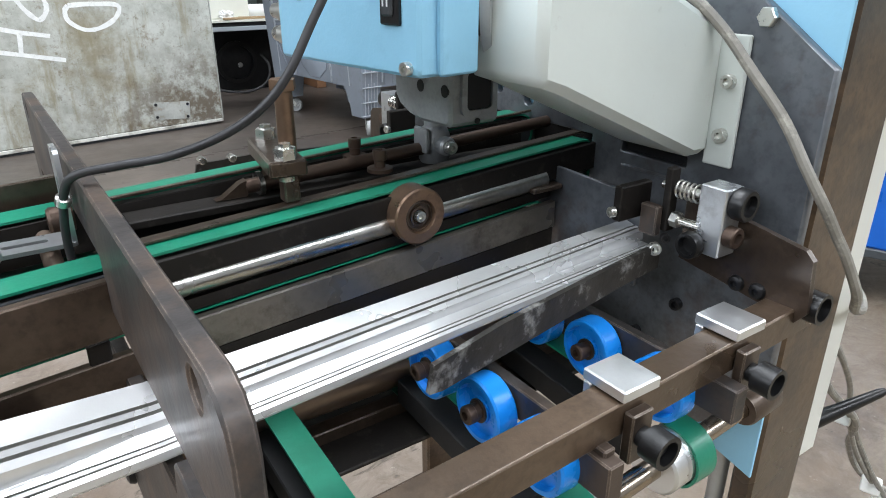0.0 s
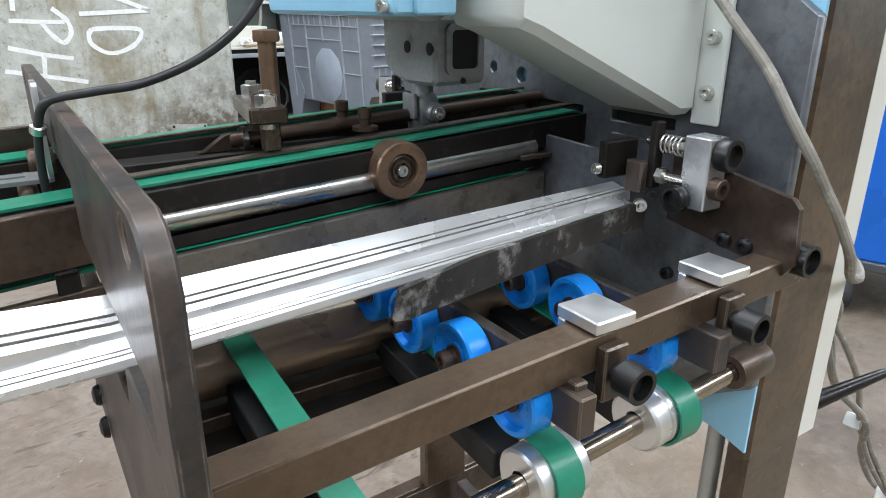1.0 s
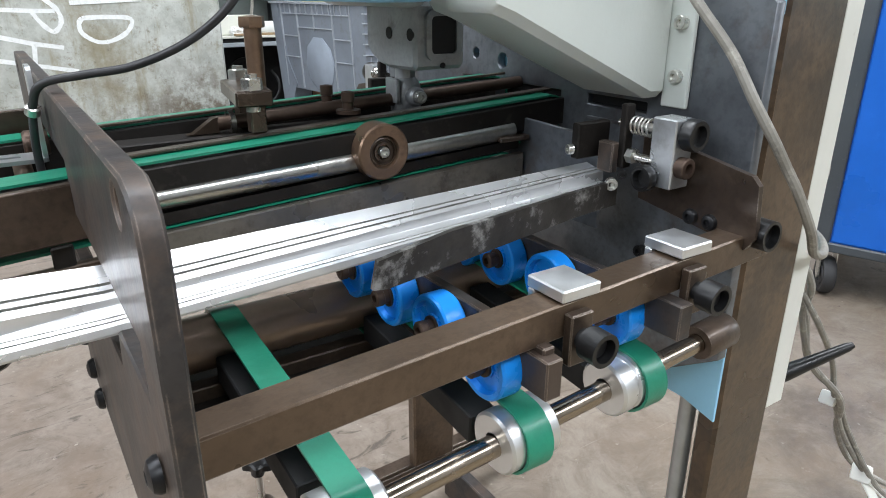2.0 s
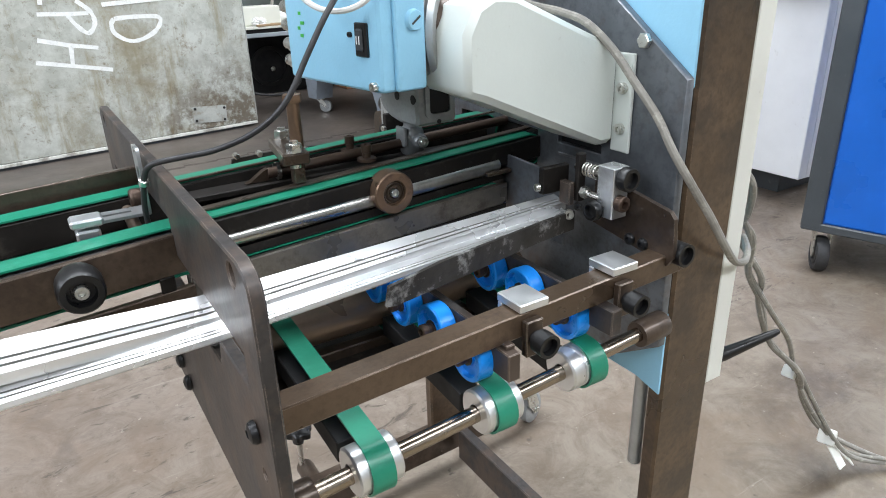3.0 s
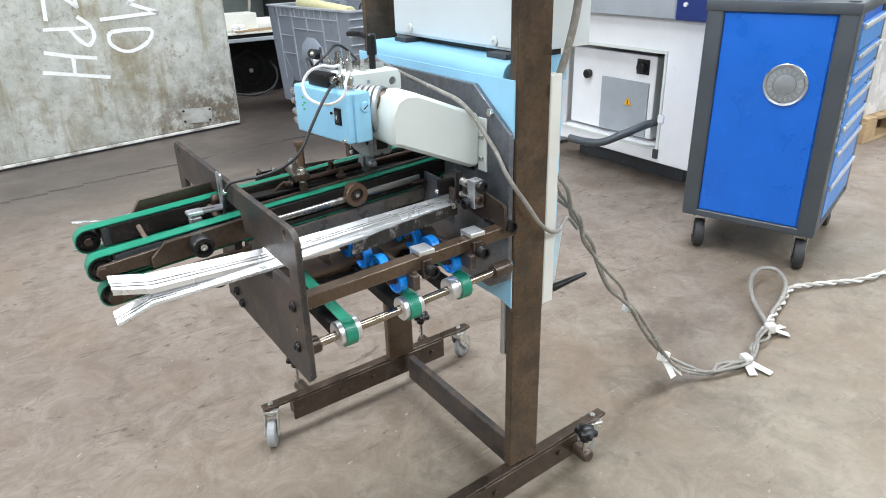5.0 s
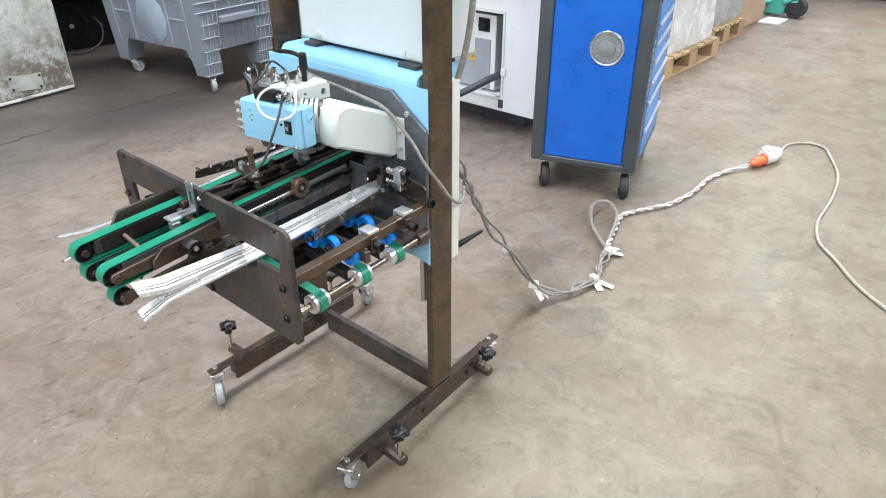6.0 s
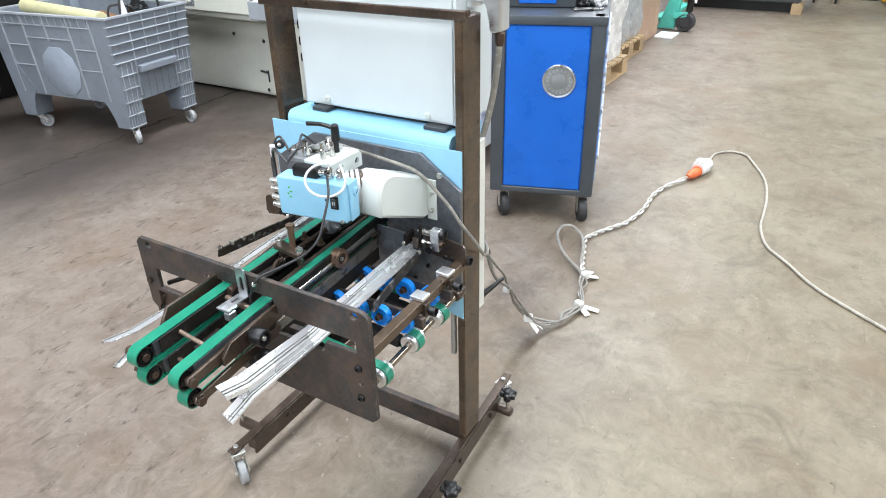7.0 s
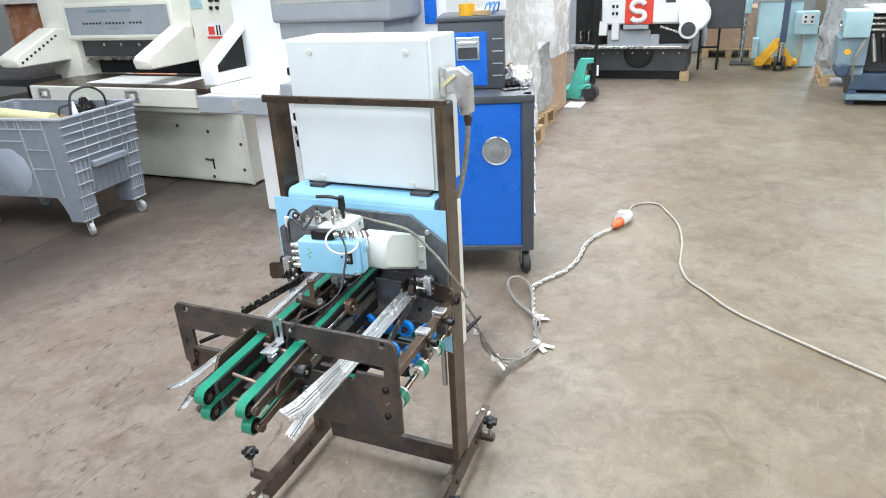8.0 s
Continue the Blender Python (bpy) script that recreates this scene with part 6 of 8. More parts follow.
def tool_trolley():
    m = pose(2.087, -0.018, 0, 0, 0, 17.6)
    t = thing("tool_trolley", "blue and anthracite steel tool trolley on casters", "tool trolley", (2.087, -0.018, 0), rz=17.6)
    W, D, z0, z1 = 0.49, 0.66, 0.148, 0.965
    part("body", moved(box(0.012, D - 0.01, 0.012, W - 0.01, z0 + 0.02, z1 - 0.03, 0.003), m), TROLLEYBLUE, t, "glossy blue cabinet body")
    for x0, x1, y0, y1 in ((0, 0.085, 0, 0.062), (0, 0.085, W - 0.062, W), (D - 0.07, D, 0, 0.055), (D - 0.07, D, W - 0.055, W)):
        part("corner_post", moved(box(x0, x1, y0, y1, z0, z1, 0.012, 3), m), TROLLEYGREY, t, "anthracite rounded corner post")
    part("base_frame", moved(box(0.002, D - 0.002, 0.002, W - 0.002, z0 - 0.004, z0 + 0.024, 0.004), m), TROLLEYGREY, t)
    part("top_frame", moved(box(-0.004, D + 0.004, -0.004, W + 0.004, z1 - 0.038, z1, 0.006, 2), m), TROLLEYGREY, t, "anthracite worktop frame")
    part("end_panel", moved(box(0.006, 0.014, 0.066, W - 0.066, z0 + 0.028, z1 - 0.042, 0.002), m), TROLLEYBLUE, t, "glossy blue end panel")
    c, d = m @ Vector((0.006, 0.187, 0.688)), m.to_3x3() @ Vector((-1, 0, 0))
    em = part("round_vent", lathe([(0.074, 0), (0.074, 0.005), (0.071, 0.008), (0.064, 0.006), (0.062, 0.003), (0.036, 0.002), (0.034, 0.005), (0.012, 0.006), (0, 0.006)], c, c + d, 40), MILLED, t, "round dull grey pressed metal disc")
    part("disc_band", lathe([(0.061, 0), (0.061, 0.0065), (0.040, 0.0065), (0.040, 0)], c, c + d, 36), CASTDARK, em)
    for k in range(18):
        q = to_axis(c + d * 0.0066, d) @ Matrix.Rotation(2 * math.pi * k / 18, 4, "Z")
        part("embossed_bar", moved(box(0.044, 0.056, -0.0024, 0.0024, 0.0, 0.0012), q), CAST, em)
    part("disc_insert", lathe([(0.036, 0), (0.036, 0.0075), (0.030, 0.009), (0, 0.009)], c, c + d, 28), CASTDARK, em)
    # embossed writing on the corner post, as plain bars
    for k in range(8):
        part("embossed_bar", moved(box(0.024 + (0.006 if k % 3 else 0), 0.058, -0.0022, 0.001, 0.50 + 0.030 * k, 0.517 + 0.030 * k, 0.001), m), MIDGREY, t)
    zs = [0.19, 0.33, 0.46, 0.55, 0.64, 0.72, 0.80, 0.90]
    for a, b in zip(zs, zs[1:]):
        dr = part("drawer", moved(box(0.092, D - 0.076, -0.002, 0.012, a + 0.004, b - 0.004, 0.002), m), DRAWERBLUE, t, "blue drawer front")
        part("handle", moved(box(0.092, D - 0.076, -0.013, -0.002, b - 0.026, b - 0.008, 0.003), m), ALU, dr, "aluminium handle strip")
    for x, y, turn in ((0.065, 0.05, 195), (0.065, W - 0.055, 205), (D - 0.065, 0.05, 180), (D - 0.065, W - 0.05, 180)):
        caster(t, x, y, 0.058, 0.036, m, turn, RUBBER, 0.146)
    # tool chest on the trolley
    u = thing("tool_chest", "smaller blue and anthracite tool chest on the trolley", "tool chest", tuple(m @ Vector((0.3, 0.28, 0.967))), rz=17.6)
    part("chest_body", moved(box(0.20, 0.60, 0.146, 0.478, 0.967, 1.300, 0.010, 2), m), TROLLEYGREY, u, "anthracite chest body")
    for z in (1.03, 1.09, 1.15, 1.21):
        part("side_dent", moved(box(0.196, 0.2005, 0.152, 0.205, z, z + 0.006, 0.001), m), MIDGREY, u)
    part("chest_panel", moved(box(0.194, 0.202, 0.232, 0.400, 0.985, 1.250, 0.002), m), TROLLEYBLUE, u, "glossy blue front panel")
    part("chest_lid", moved(box(0.19, 0.61, 0.138, 0.486, 1.300, 1.325, 0.008, 2), m), TROLLEYGREY, u)
    la = part("latch_plate", moved(box(0.188, 0.196, 0.268, 0.388, 1.112, 1.226, 0.003), m), CHROME, u, "chrome latch plate")
    part("latch_grip", moved(box(0.180, 0.190, 0.280, 0.378, 1.188, 1.206, 0.003), m), CHROME, la)
    part("latch_recess", moved(box(0.1865, 0.189, 0.280, 0.378, 1.122, 1.176, 0.002), m), DARKGREY, la)
    # rags, papers and tools on the top
    for seed, lx, ly, rx, ry, rz, mat, label in ((1, 0.33, 0.095, 0.075, 0.048, 0.050, PUREWHITE, "crumpled white cotton rag on the trolley"), (2, 0.28, 0.045, 0.060, 0.036, 0.036, PUREWHITE, "crumpled white cotton rag on the trolley"),
                                                 (3, 0.44, 0.050, 0.070, 0.045, 0.044, FILMWHITE, "crumpled sheet of packing film on the trolley"), (4, 0.42, 0.115, 0.050, 0.030, 0.052, CARD, "crumpled brown paper on the trolley"),
                                                 (5, 0.24, 0.115, 0.045, 0.028, 0.024, BLACK, "crumpled black work glove on the trolley")):
        solid("cloth", moved(crumple(seed, rx, ry, rz), m @ pose(lx, ly, 0.965)), mat, label, "cloth", "", "cloths on the trolley")
    pk = thing("pliers", "black and steel pliers lying on the trolley", "pliers", tuple(m @ Vector((0.17, 0.07, 0.966))))
    part("jaw", moved(prism([(0.0, -0.008), (0.05, -0.004), (0.05, 0.004), (0.0, 0.008)], xy, 0.966, 0.976, (), 0.002), m @ pose(0.15, 0.07, 0, 0, 0, -70)), BRIGHT, pk)
    for sgn in (-1, 1):
        part("grip", moved(tube([(0.0, 0.004 * sgn, 0.972), (-0.04, 0.014 * sgn, 0.972), (-0.09, 0.016 * sgn, 0.972)], 0.005, 8, 4), m @ pose(0.15, 0.07, 0, 0, 0, -70)), BLACK, pk)
    # tools and offcuts on the chest lid
    lid = 1.326
    solid("tape_roll", moved(ring((0, 0, 0), (0, 0, 0.055), 0.022, 0.042, 28), m @ pose(0.27, 0.330, lid)), YELLOW, "thick yellow tape roll on the tool chest", "tape")
    solid("wood_offcut", moved(box(-0.05, 0.05, -0.022, 0.022, 0, 0.024, 0.002), m @ pose(0.25, 0.262, lid, 0, 0, 62)), WOOD, "pale wooden offcut on the tool chest", "wood")
    solid("paper_scrap", moved(crumple(7, 0.06, 0.035, 0.02), m @ pose(0.32, 0.245, lid)), PAPER, "crumpled paper on the tool chest", "paper")
    for k in range(3):
        a = 0.20 + 0.022 * k
        solid("blue_lead", moved(tube([(0.26, a, lid + 0.005), (0.25, a - 0.012, lid + 0.045), (0.28, a - 0.03, lid + 0.055), (0.31, a - 0.024, lid + 0.02), (0.36, a - 0.01, lid + 0.005)], 0.0045, 8, 6), m), DRAWERBLUE, "bent blue lead on the tool chest", "cable", "", "leads on the chest")


tool_trolley()


# ---- grey plastic bin on casters ----
def bin_box():
    m = pose(1.812, 2.995, 0, 0, 0, 7.0)
    t = thing("plastic_bin", "grey ribbed plastic bin on casters with scrap inside", "plastic bin", (1.812, 2.995, 0), rz=7.0)
    X0, X1, Y0, Y1 = -0.055, 0.60, -0.045, 1.02
    zt, zb = 0.800, 0.27
    th = 0.012

    def taper(z):
        return 0.028 * (zt - z) / (zt - zb)

    def wallring(z_low, z_high, grow, name, mat=BINGREY):
        for s0, s1 in (((X0, Y0), (X1, Y0)), ((X1, Y0), (X1, Y1)), ((X1, Y1), (X0, Y1)), ((X0, Y1), (X0, Y0))):
            b, quads = bmesh.new(), []
            for z in (z_low, z_high):
                e = taper(z) - grow
                def inset(px, py, k):
                    return (px + (e + k) * (1 if px == X0 else -1), py + (e + k) * (1 if py == Y0 else -1), z)
                quads.append([inset(*s0, 0), inset(*s1, 0), inset(*s1, th + grow), inset(*s0, th + grow)])
            lo = [b.verts.new(c) for c in quads[0]]
            hi = [b.verts.new(c) for c in quads[1]]
            b.faces.new(lo[::-1])
            b.faces.new(hi)
            for k in range(4):
                b.faces.new((lo[k], lo[(k + 1) % 4], hi[(k + 1) % 4], hi[k]))
            bmesh.ops.recalc_face_normals(b, faces=b.faces)
            part(name, moved(b, m), mat, t)
    wallring(zb, zt, 0.0, "wall")
    part("floor_plate", moved(box(X0 + 0.03, X1 - 0.03, Y0 + 0.03, Y1 - 0.03, zb, zb + 0.012), m), BINGREY, t)
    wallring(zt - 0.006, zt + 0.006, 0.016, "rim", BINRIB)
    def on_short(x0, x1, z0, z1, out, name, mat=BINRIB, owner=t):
        b = box(x0, x1, Y0 - out, Y0 + 0.012, z0, z1, 0.001)
        for v in b.verts:
            v.co.y += taper(v.co.z)
        return part(name, moved(b, m), mat, owner)

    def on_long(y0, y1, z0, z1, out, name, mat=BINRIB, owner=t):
        b = box(X0 - out, X0 + 0.012, y0, y1, z0, z1, 0.001)
        for v in b.verts:
            v.co.x += taper(v.co.z)
        return part(name, moved(b, m), mat, owner)

    for z in (0.750, 0.700, 0.645, 0.590, 0.530):
        on_short(X0 + taper(z) - 0.012, X1 - taper(z) + 0.012, z - 0.003, z + 0.003, 0.014, "rib")
    for k in range(4):
        on_short(0.11 + 0.11 * k - 0.003, 0.11 + 0.11 * k + 0.003, 0.53 if k in (1, 2) else 0.30, zt, 0.008, "upright_rib")
    for k in range(6):
        on_short(0.13 + 0.058 * k, 0.134 + 0.058 * k, 0.28, 0.445, 0.005, "short_rib", BINGREY)
    for y, z0 in ((0.10, 0.28), (0.29, 0.28), (0.50, 0.64), (0.70, 0.28), (0.90, 0.28)):
        on_long(y - 0.004, y + 0.004, z0, zt, 0.009, "upright_rib")
    for y0, y1, z in ((0.10, 0.29, 0.60), (0.10, 0.29, 0.47), (0.29, 0.50, 0.655), (0.50, 0.70, 0.655), (0.70, 0.90, 0.60), (0.70, 0.90, 0.47), (0.10, 0.90, 0.735)):
        on_long(y0, y1, z - 0.003, z + 0.003, 0.008, "cross_rib")
    for k in range(12):
        on_long(0.12 + 0.066 * k, 0.124 + 0.066 * k, 0.735, zt, 0.008, "short_rib")
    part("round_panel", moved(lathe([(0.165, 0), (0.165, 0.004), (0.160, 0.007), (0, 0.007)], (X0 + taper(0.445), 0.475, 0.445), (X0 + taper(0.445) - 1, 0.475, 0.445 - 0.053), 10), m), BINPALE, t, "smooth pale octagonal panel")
    part("grip_bar", moved(box(0.12, 0.43, Y0 - 0.022, Y0 + 0.02, 0.445, 0.49, 0.006), m), BINGREY, t, "moulded grip bar")
    for sx, sy in ((0, 0), (1, 0), (0, 1), (1, 1)):
        lx0, lx1 = ((X0 + 0.03, X0 + 0.165), (X1 - 0.165, X1 - 0.03))[sx]
        ly0, ly1 = ((Y0 + 0.03, Y0 + 0.19), (Y1 - 0.19, Y1 - 0.03))[sy]
        leg = bmesh.new()
        rows = []
        for z, wx, wy in ((0.105, 0.125, 0.120), (0.16, 0.130, 0.130), (0.24, 0.128, 0.165), (0.30, 0.125, 0.21), (0.45, 0.10, 0.125), (zt - 0.005, 0.085, 0.085)):
            e = taper(z) - 0.006
            xa, ya = (X0 + e, X0 + e + wx) if sx == 0 else (X1 - e - wx, X1 - e), (Y0 + e, Y0 + e + wy) if sy == 0 else (Y1 - e - wy, Y1 - e)
            rows.append([leg.verts.new((x, y, z)) for x, y in ((xa[0], ya[0]), (xa[1], ya[0]), (xa[1], ya[1]), (xa[0], ya[1]))])
        leg.faces.new(rows[0][::-1])
        leg.faces.new(rows[-1])
        for p0, p1 in zip(rows, rows[1:]):
            for k in range(4):
                leg.faces.new((p0[k], p0[(k + 1) % 4], p1[(k + 1) % 4], p1[k]))
        bmesh.ops.recalc_face_normals(leg, faces=leg.faces)
        lg = part("leg", moved(leg, m), BINGREY, t, "corner post running down into a ribbed leg")
        if sy == 0:
            for k in range(5):
                x = lx0 + 0.012 + (lx1 - lx0 - 0.05) * k / 4 + 0.026 * sx
                on_short(x - 0.0022, x + 0.0022, 0.11, 0.30 if k % 2 else 0.52, 0.011, "leg_rib", BINRIB, lg)
            for z in (0.112, 0.19, 0.275, 0.36, 0.445):
                on_short(lx0 - 0.004 + 0.012 * sx, lx1 - 0.010 + 0.012 * sx, z, z + 0.006, 0.014, "leg_rib", BINRIB, lg)
        caster(t, (lx0 + lx1) / 2 - 0.006 + 0.01 * sx, (ly0 + ly1) / 2 - 0.035 + 0.07 * sy, 0.045, 0.028, m, (-120, -97, -52, -80)[sx + 2 * sy], CASTERGREY, 0.108, 0.045)
    # scrap in the bin
    part("filling", moved(box(X0 + 0.05, X1 - 0.05, Y0 + 0.05, Y1 - 0.05, zb + 0.012, 0.60, 0.02), m), DARKGREY, t)
    solid("paper_roll", moved(cyl((0.05, 0.10, 0.775), (0.18, 0.95, 0.80), 0.045, 20, 0.004), m), YELLOWPAPER, "long yellowish paper roll lying in the bin", "roll")
    solid("scrap_board", moved(box(0.10, 0.45, 0.25, 0.60, 0.60, 0.66, 0.01), m @ pose(0, 0, 0.02, 14, 6, 12)), BROWNWOOD, "brown scrap board lying in the bin", "board")
    for pts, r in (([(2.035, 3.20, 0.601), (2.055, 3.20, 0.80), (2.072, 3.20, 0.870), (2.112, 3.20, 0.909), (2.217, 3.20, 0.924), (2.305, 3.20, 0.888), (2.345, 3.20, 0.83), (2.35, 3.21, 0.72), (2.32, 3.22, 0.603)], 0.008),
                   ([(1.97, 3.24, 0.601), (1.985, 3.22, 0.80), (2.03, 3.21, 0.828), (2.09, 3.21, 0.820), (2.16, 3.22, 0.785), (2.21, 3.24, 0.70), (2.22, 3.25, 0.603)], 0.007)):
        solid("scrap_hose", tube(pts, r), RUBBER, "thin black hose arching out of the bin", "hose", "", "hoses in the bin")
    solid("dark_cloth", moved(crumple(12, 0.075, 0.05, 0.13), pose(2.27, 3.32, 0.599)), BLACK, "crumpled black cloth in the bin", "cloth")
    solid("white_cone", moved(lathe([(0.03, 0), (0.03, 0.02), (0.006, 0.16), (0, 0.16)], (0.23, 0.10, 0.70), (0.23, 0.10, 2), 16), m), PUREWHITE, "white plastic cone tip in the bin", "plastic part")


bin_box()


# ---- guillotine paper cutter ----
def paper_cutter():
    t = thing("paper_cutter", "cream guillotine paper cutter with dark steel table", "paper cutter", (3.3, 3.3, 0))
    part("base", box(3.05, 3.75, 2.60, 4.15, 0.018, 0.66, 0.008), CREAM, t, "cream painted machine base")
    part("plinth", box(3.10, 3.72, 2.66, 4.10, 0.0, 0.019), DARKGREY, t)
    dr = part("base_door", box(3.043, 3.052, 2.625, 3.40, 0.035, 0.57, 0.003), CREAM, t, "cream service door")
    part("door_lock", box(3.036, 3.044, 2.958, 2.972, 0.125, 0.215, 0.002), BLACK, dr)
    part("lock_bar", cyl((3.034, 2.965, 0.200), (3.034, 3.035, 0.206), 0.008, 12), DARKGREY, dr)
    for y, z in ((2.655, 0.346), (2.658, 0.137), (2.968, 0.436), (3.28, 0.47), (2.985, 0.06)):
        part("screw", cyl((3.044, y, z), (3.036, y, z), 0.014, 12, 0.002), DARKGREY, dr)
    part("hinge_edge", box(3.035, 3.06, 2.582, 2.604, 0.018, 0.62, 0.003), STRIPPAINT, t)
    part("table", box(2.74, 3.35, 2.62, 4.50, 0.790, 0.832, 0.004), STEEL, t, "dark polished steel cutting table")
    ap = part("front_apron", box(2.715, 2.745, 2.72, 4.48, 0.690, 0.828, 0.006), CREAM, t, "cream front apron")
    for y in (3.27, 4.24):
        bp = part("button_plate", box(2.708, 2.716, y, y + 0.14, 0.72, 0.81, 0.003), ALU, ap, "grey push button plate")
        part("button", box(2.698, 2.709, y + 0.04, y + 0.09, 0.745, 0.785, 0.006), CREAM, bp)
    part("table_support", box(2.78, 3.06, 2.74, 4.4, 0.64, 0.792, 0.004), CREAM, t)
    solid("paper_sheet", box(2.86, 3.22, 3.02, 3.98, 0.833, 0.839, 0.001), PAPER, "white paper sheets lying on the cutting table", "paper")
    # gantry with knife opening
    part("gantry_post", box(3.22, 3.75, 2.50, 3.10, 0.66, 1.65, 0.015, 2), CREAM, t, "cream gantry side")
    part("gantry_post", box(3.22, 3.75, 4.42, 4.80, 0.66, 1.65, 0.015, 2), CREAM, t, "cream gantry side")
    part("gantry_beam", box(3.20, 3.75, 3.09, 4.43, 1.13, 1.65, 0.012, 2), CREAM, t, "cream gantry beam")
    part("knife_bar", box(3.27, 3.31, 3.10, 4.42, 0.99, 1.14, 0.003), DARKGREY, t, "dark knife bar with bolts")
    for k in range(6):
        part("knife_bolt", cyl((3.27, 3.15 + 0.2 * k, 1.09), (3.262, 3.15 + 0.2 * k, 1.09), 0.013, 12, 0.001), BRIGHT, t)
    part("clamp_beam", box(3.26, 3.33, 3.10, 4.42, 0.96, 0.992, 0.003), BRIGHT, t, "bright pressing beam")
    # black box fills the knife opening in place of its shade
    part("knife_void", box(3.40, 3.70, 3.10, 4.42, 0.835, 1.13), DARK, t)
    cp = part("control_panel", box(3.188, 3.202, 3.28, 4.44, 1.17, 1.405, 0.004), MIDGREY, t, "grey control panel with rows of black buttons")
    part("panel_bezel", prism(rect(3.255, 4.465, 1.150, 1.425, 0.02), yz, 3.183, 3.2015, [rect(3.285, 4.435, 1.175, 1.40, 0.012)], 0.002), CREAM, cp)
    for k in range(18):
        if k % 7 == 6:
            continue
        part("panel_button", cyl((3.188, 4.24 - 0.038 * k, 1.270), (3.180, 4.24 - 0.038 * k, 1.270), 0.0085, 10, 0.001), BLACK, cp)
    for a, w in ((3.68, 0.22), (3.94, 0.24)):
        part("writing_bar", box(3.1855, 3.1885, a, a + w, 1.355, 1.378), SLATEPALE, cp)
    part("writing_bar", box(3.1855, 3.1885, 3.82, 3.99, 1.222, 1.229), SLATEPALE, cp)
    for y in (2.80, 2.86):
        part("switch", cyl((3.22, y, 1.42), (3.195, y, 1.42), 0.020, 14, 0.003), BLACK, t)
        part("switch", cyl((3.22, y + 0.01, 1.36), (3.20, y + 0.01, 1.36), 0.014, 14, 0.003), BLACK, t)
    part("blue_plate", box(3.212, 3.221, 2.96, 3.07, 1.36, 1.43), PALEBLUE, t, "small blue rating plate")
    wp = part("warning_card", box(3.210, 3.221, 2.79, 2.95, 1.135, 1.25), PUREWHITE, t, "white and red warning card")
    part("warning_edge", box(3.207, 3.2105, 2.79, 2.95, 1.135, 1.152), RED, wp)
    part("warning_bar", box(3.207, 3.2105, 2.87, 2.93, 1.165, 1.225), RED, wp)
    for k in range(2):
        part("warning_bar", box(3.207, 3.2105, 2.81 + 0.028 * k, 2.822 + 0.028 * k, 1.16, 1.235), BLACK, wp)
    # light guard arms, wedge-shaped
    for y0, y1, holes in ((3.09, 3.25, False), (4.54, 4.76, True)):
        arm = part("light_guard_arm", prism([(3.24, 0.97), (3.24, 1.235), (3.14, 1.245), (2.73, 1.06), (2.70, 1.03), (2.72, 0.965)], xz, y0, y1, (), 0.010), CREAM, t, "cream wedge-shaped light guard arm")
        if holes:
            for k in range(9):
                x = 2.76 + 0.045 * k
                part("guard_hole", cyl((x, y0 - 0.001, 1.005 + 0.022 * k), (x, y0 - 0.005, 1.005 + 0.022 * k), 0.011, 10), BLACK, arm)
    # side table to the right with its leg
    st = thing("side_table", "white side table with grey edge beside the cutter", "side table", (2.6, 2.1, 0))
    part("tabletop", box(2.42, 3.20, 1.74, 2.40, 0.80, 0.845, 0.006), PUREWHITE, st, "white tabletop")
    part("table_edge", box(2.395, 2.42, 1.73, 2.405, 0.735, 0.848, 0.006), MIDGREY, st, "grey rounded front edge")
    part("socket_plate", box(2.388, 2.396, 2.02, 2.10, 0.76, 0.825, 0.002), ALU, st)
    part("leg", box(2.56, 2.80, 1.90, 2.085, 0.02, 0.80, 0.008), PUREWHITE, st, "white cabinet leg")
    part("paper_block", box(2.50, 3.15, 1.80, 2.37, 0.846, 0.885, 0.006), PAPER, st)
    wg = thing("wedge_guard", "white wedge guard with a dark slanted opening", "machine guard", (2.85, 2.36, 0.89))
    part("guard_frame", prism([(3.10, 0.89), (3.10, 1.300), (3.03, 1.315), (2.56, 1.03), (2.545, 0.985), (2.56, 0.89)], xz, 2.36, 2.46, [[(2.605, 0.965), (3.085, 0.965), (3.085, 1.262), (3.035, 1.270), (2.605, 1.015)]], 0.004), PUREWHITE, wg, "white sheet frame")
    # near-black sheet in the opening stands in for the shade inside
    part("guard_infill", prism([(2.60, 0.96), (3.09, 0.96), (3.09, 1.268), (3.03, 1.275), (2.60, 1.02)], xz, 2.40, 2.44), DARK, wg, "near-black sheet for the shade inside the opening")


paper_cutter()


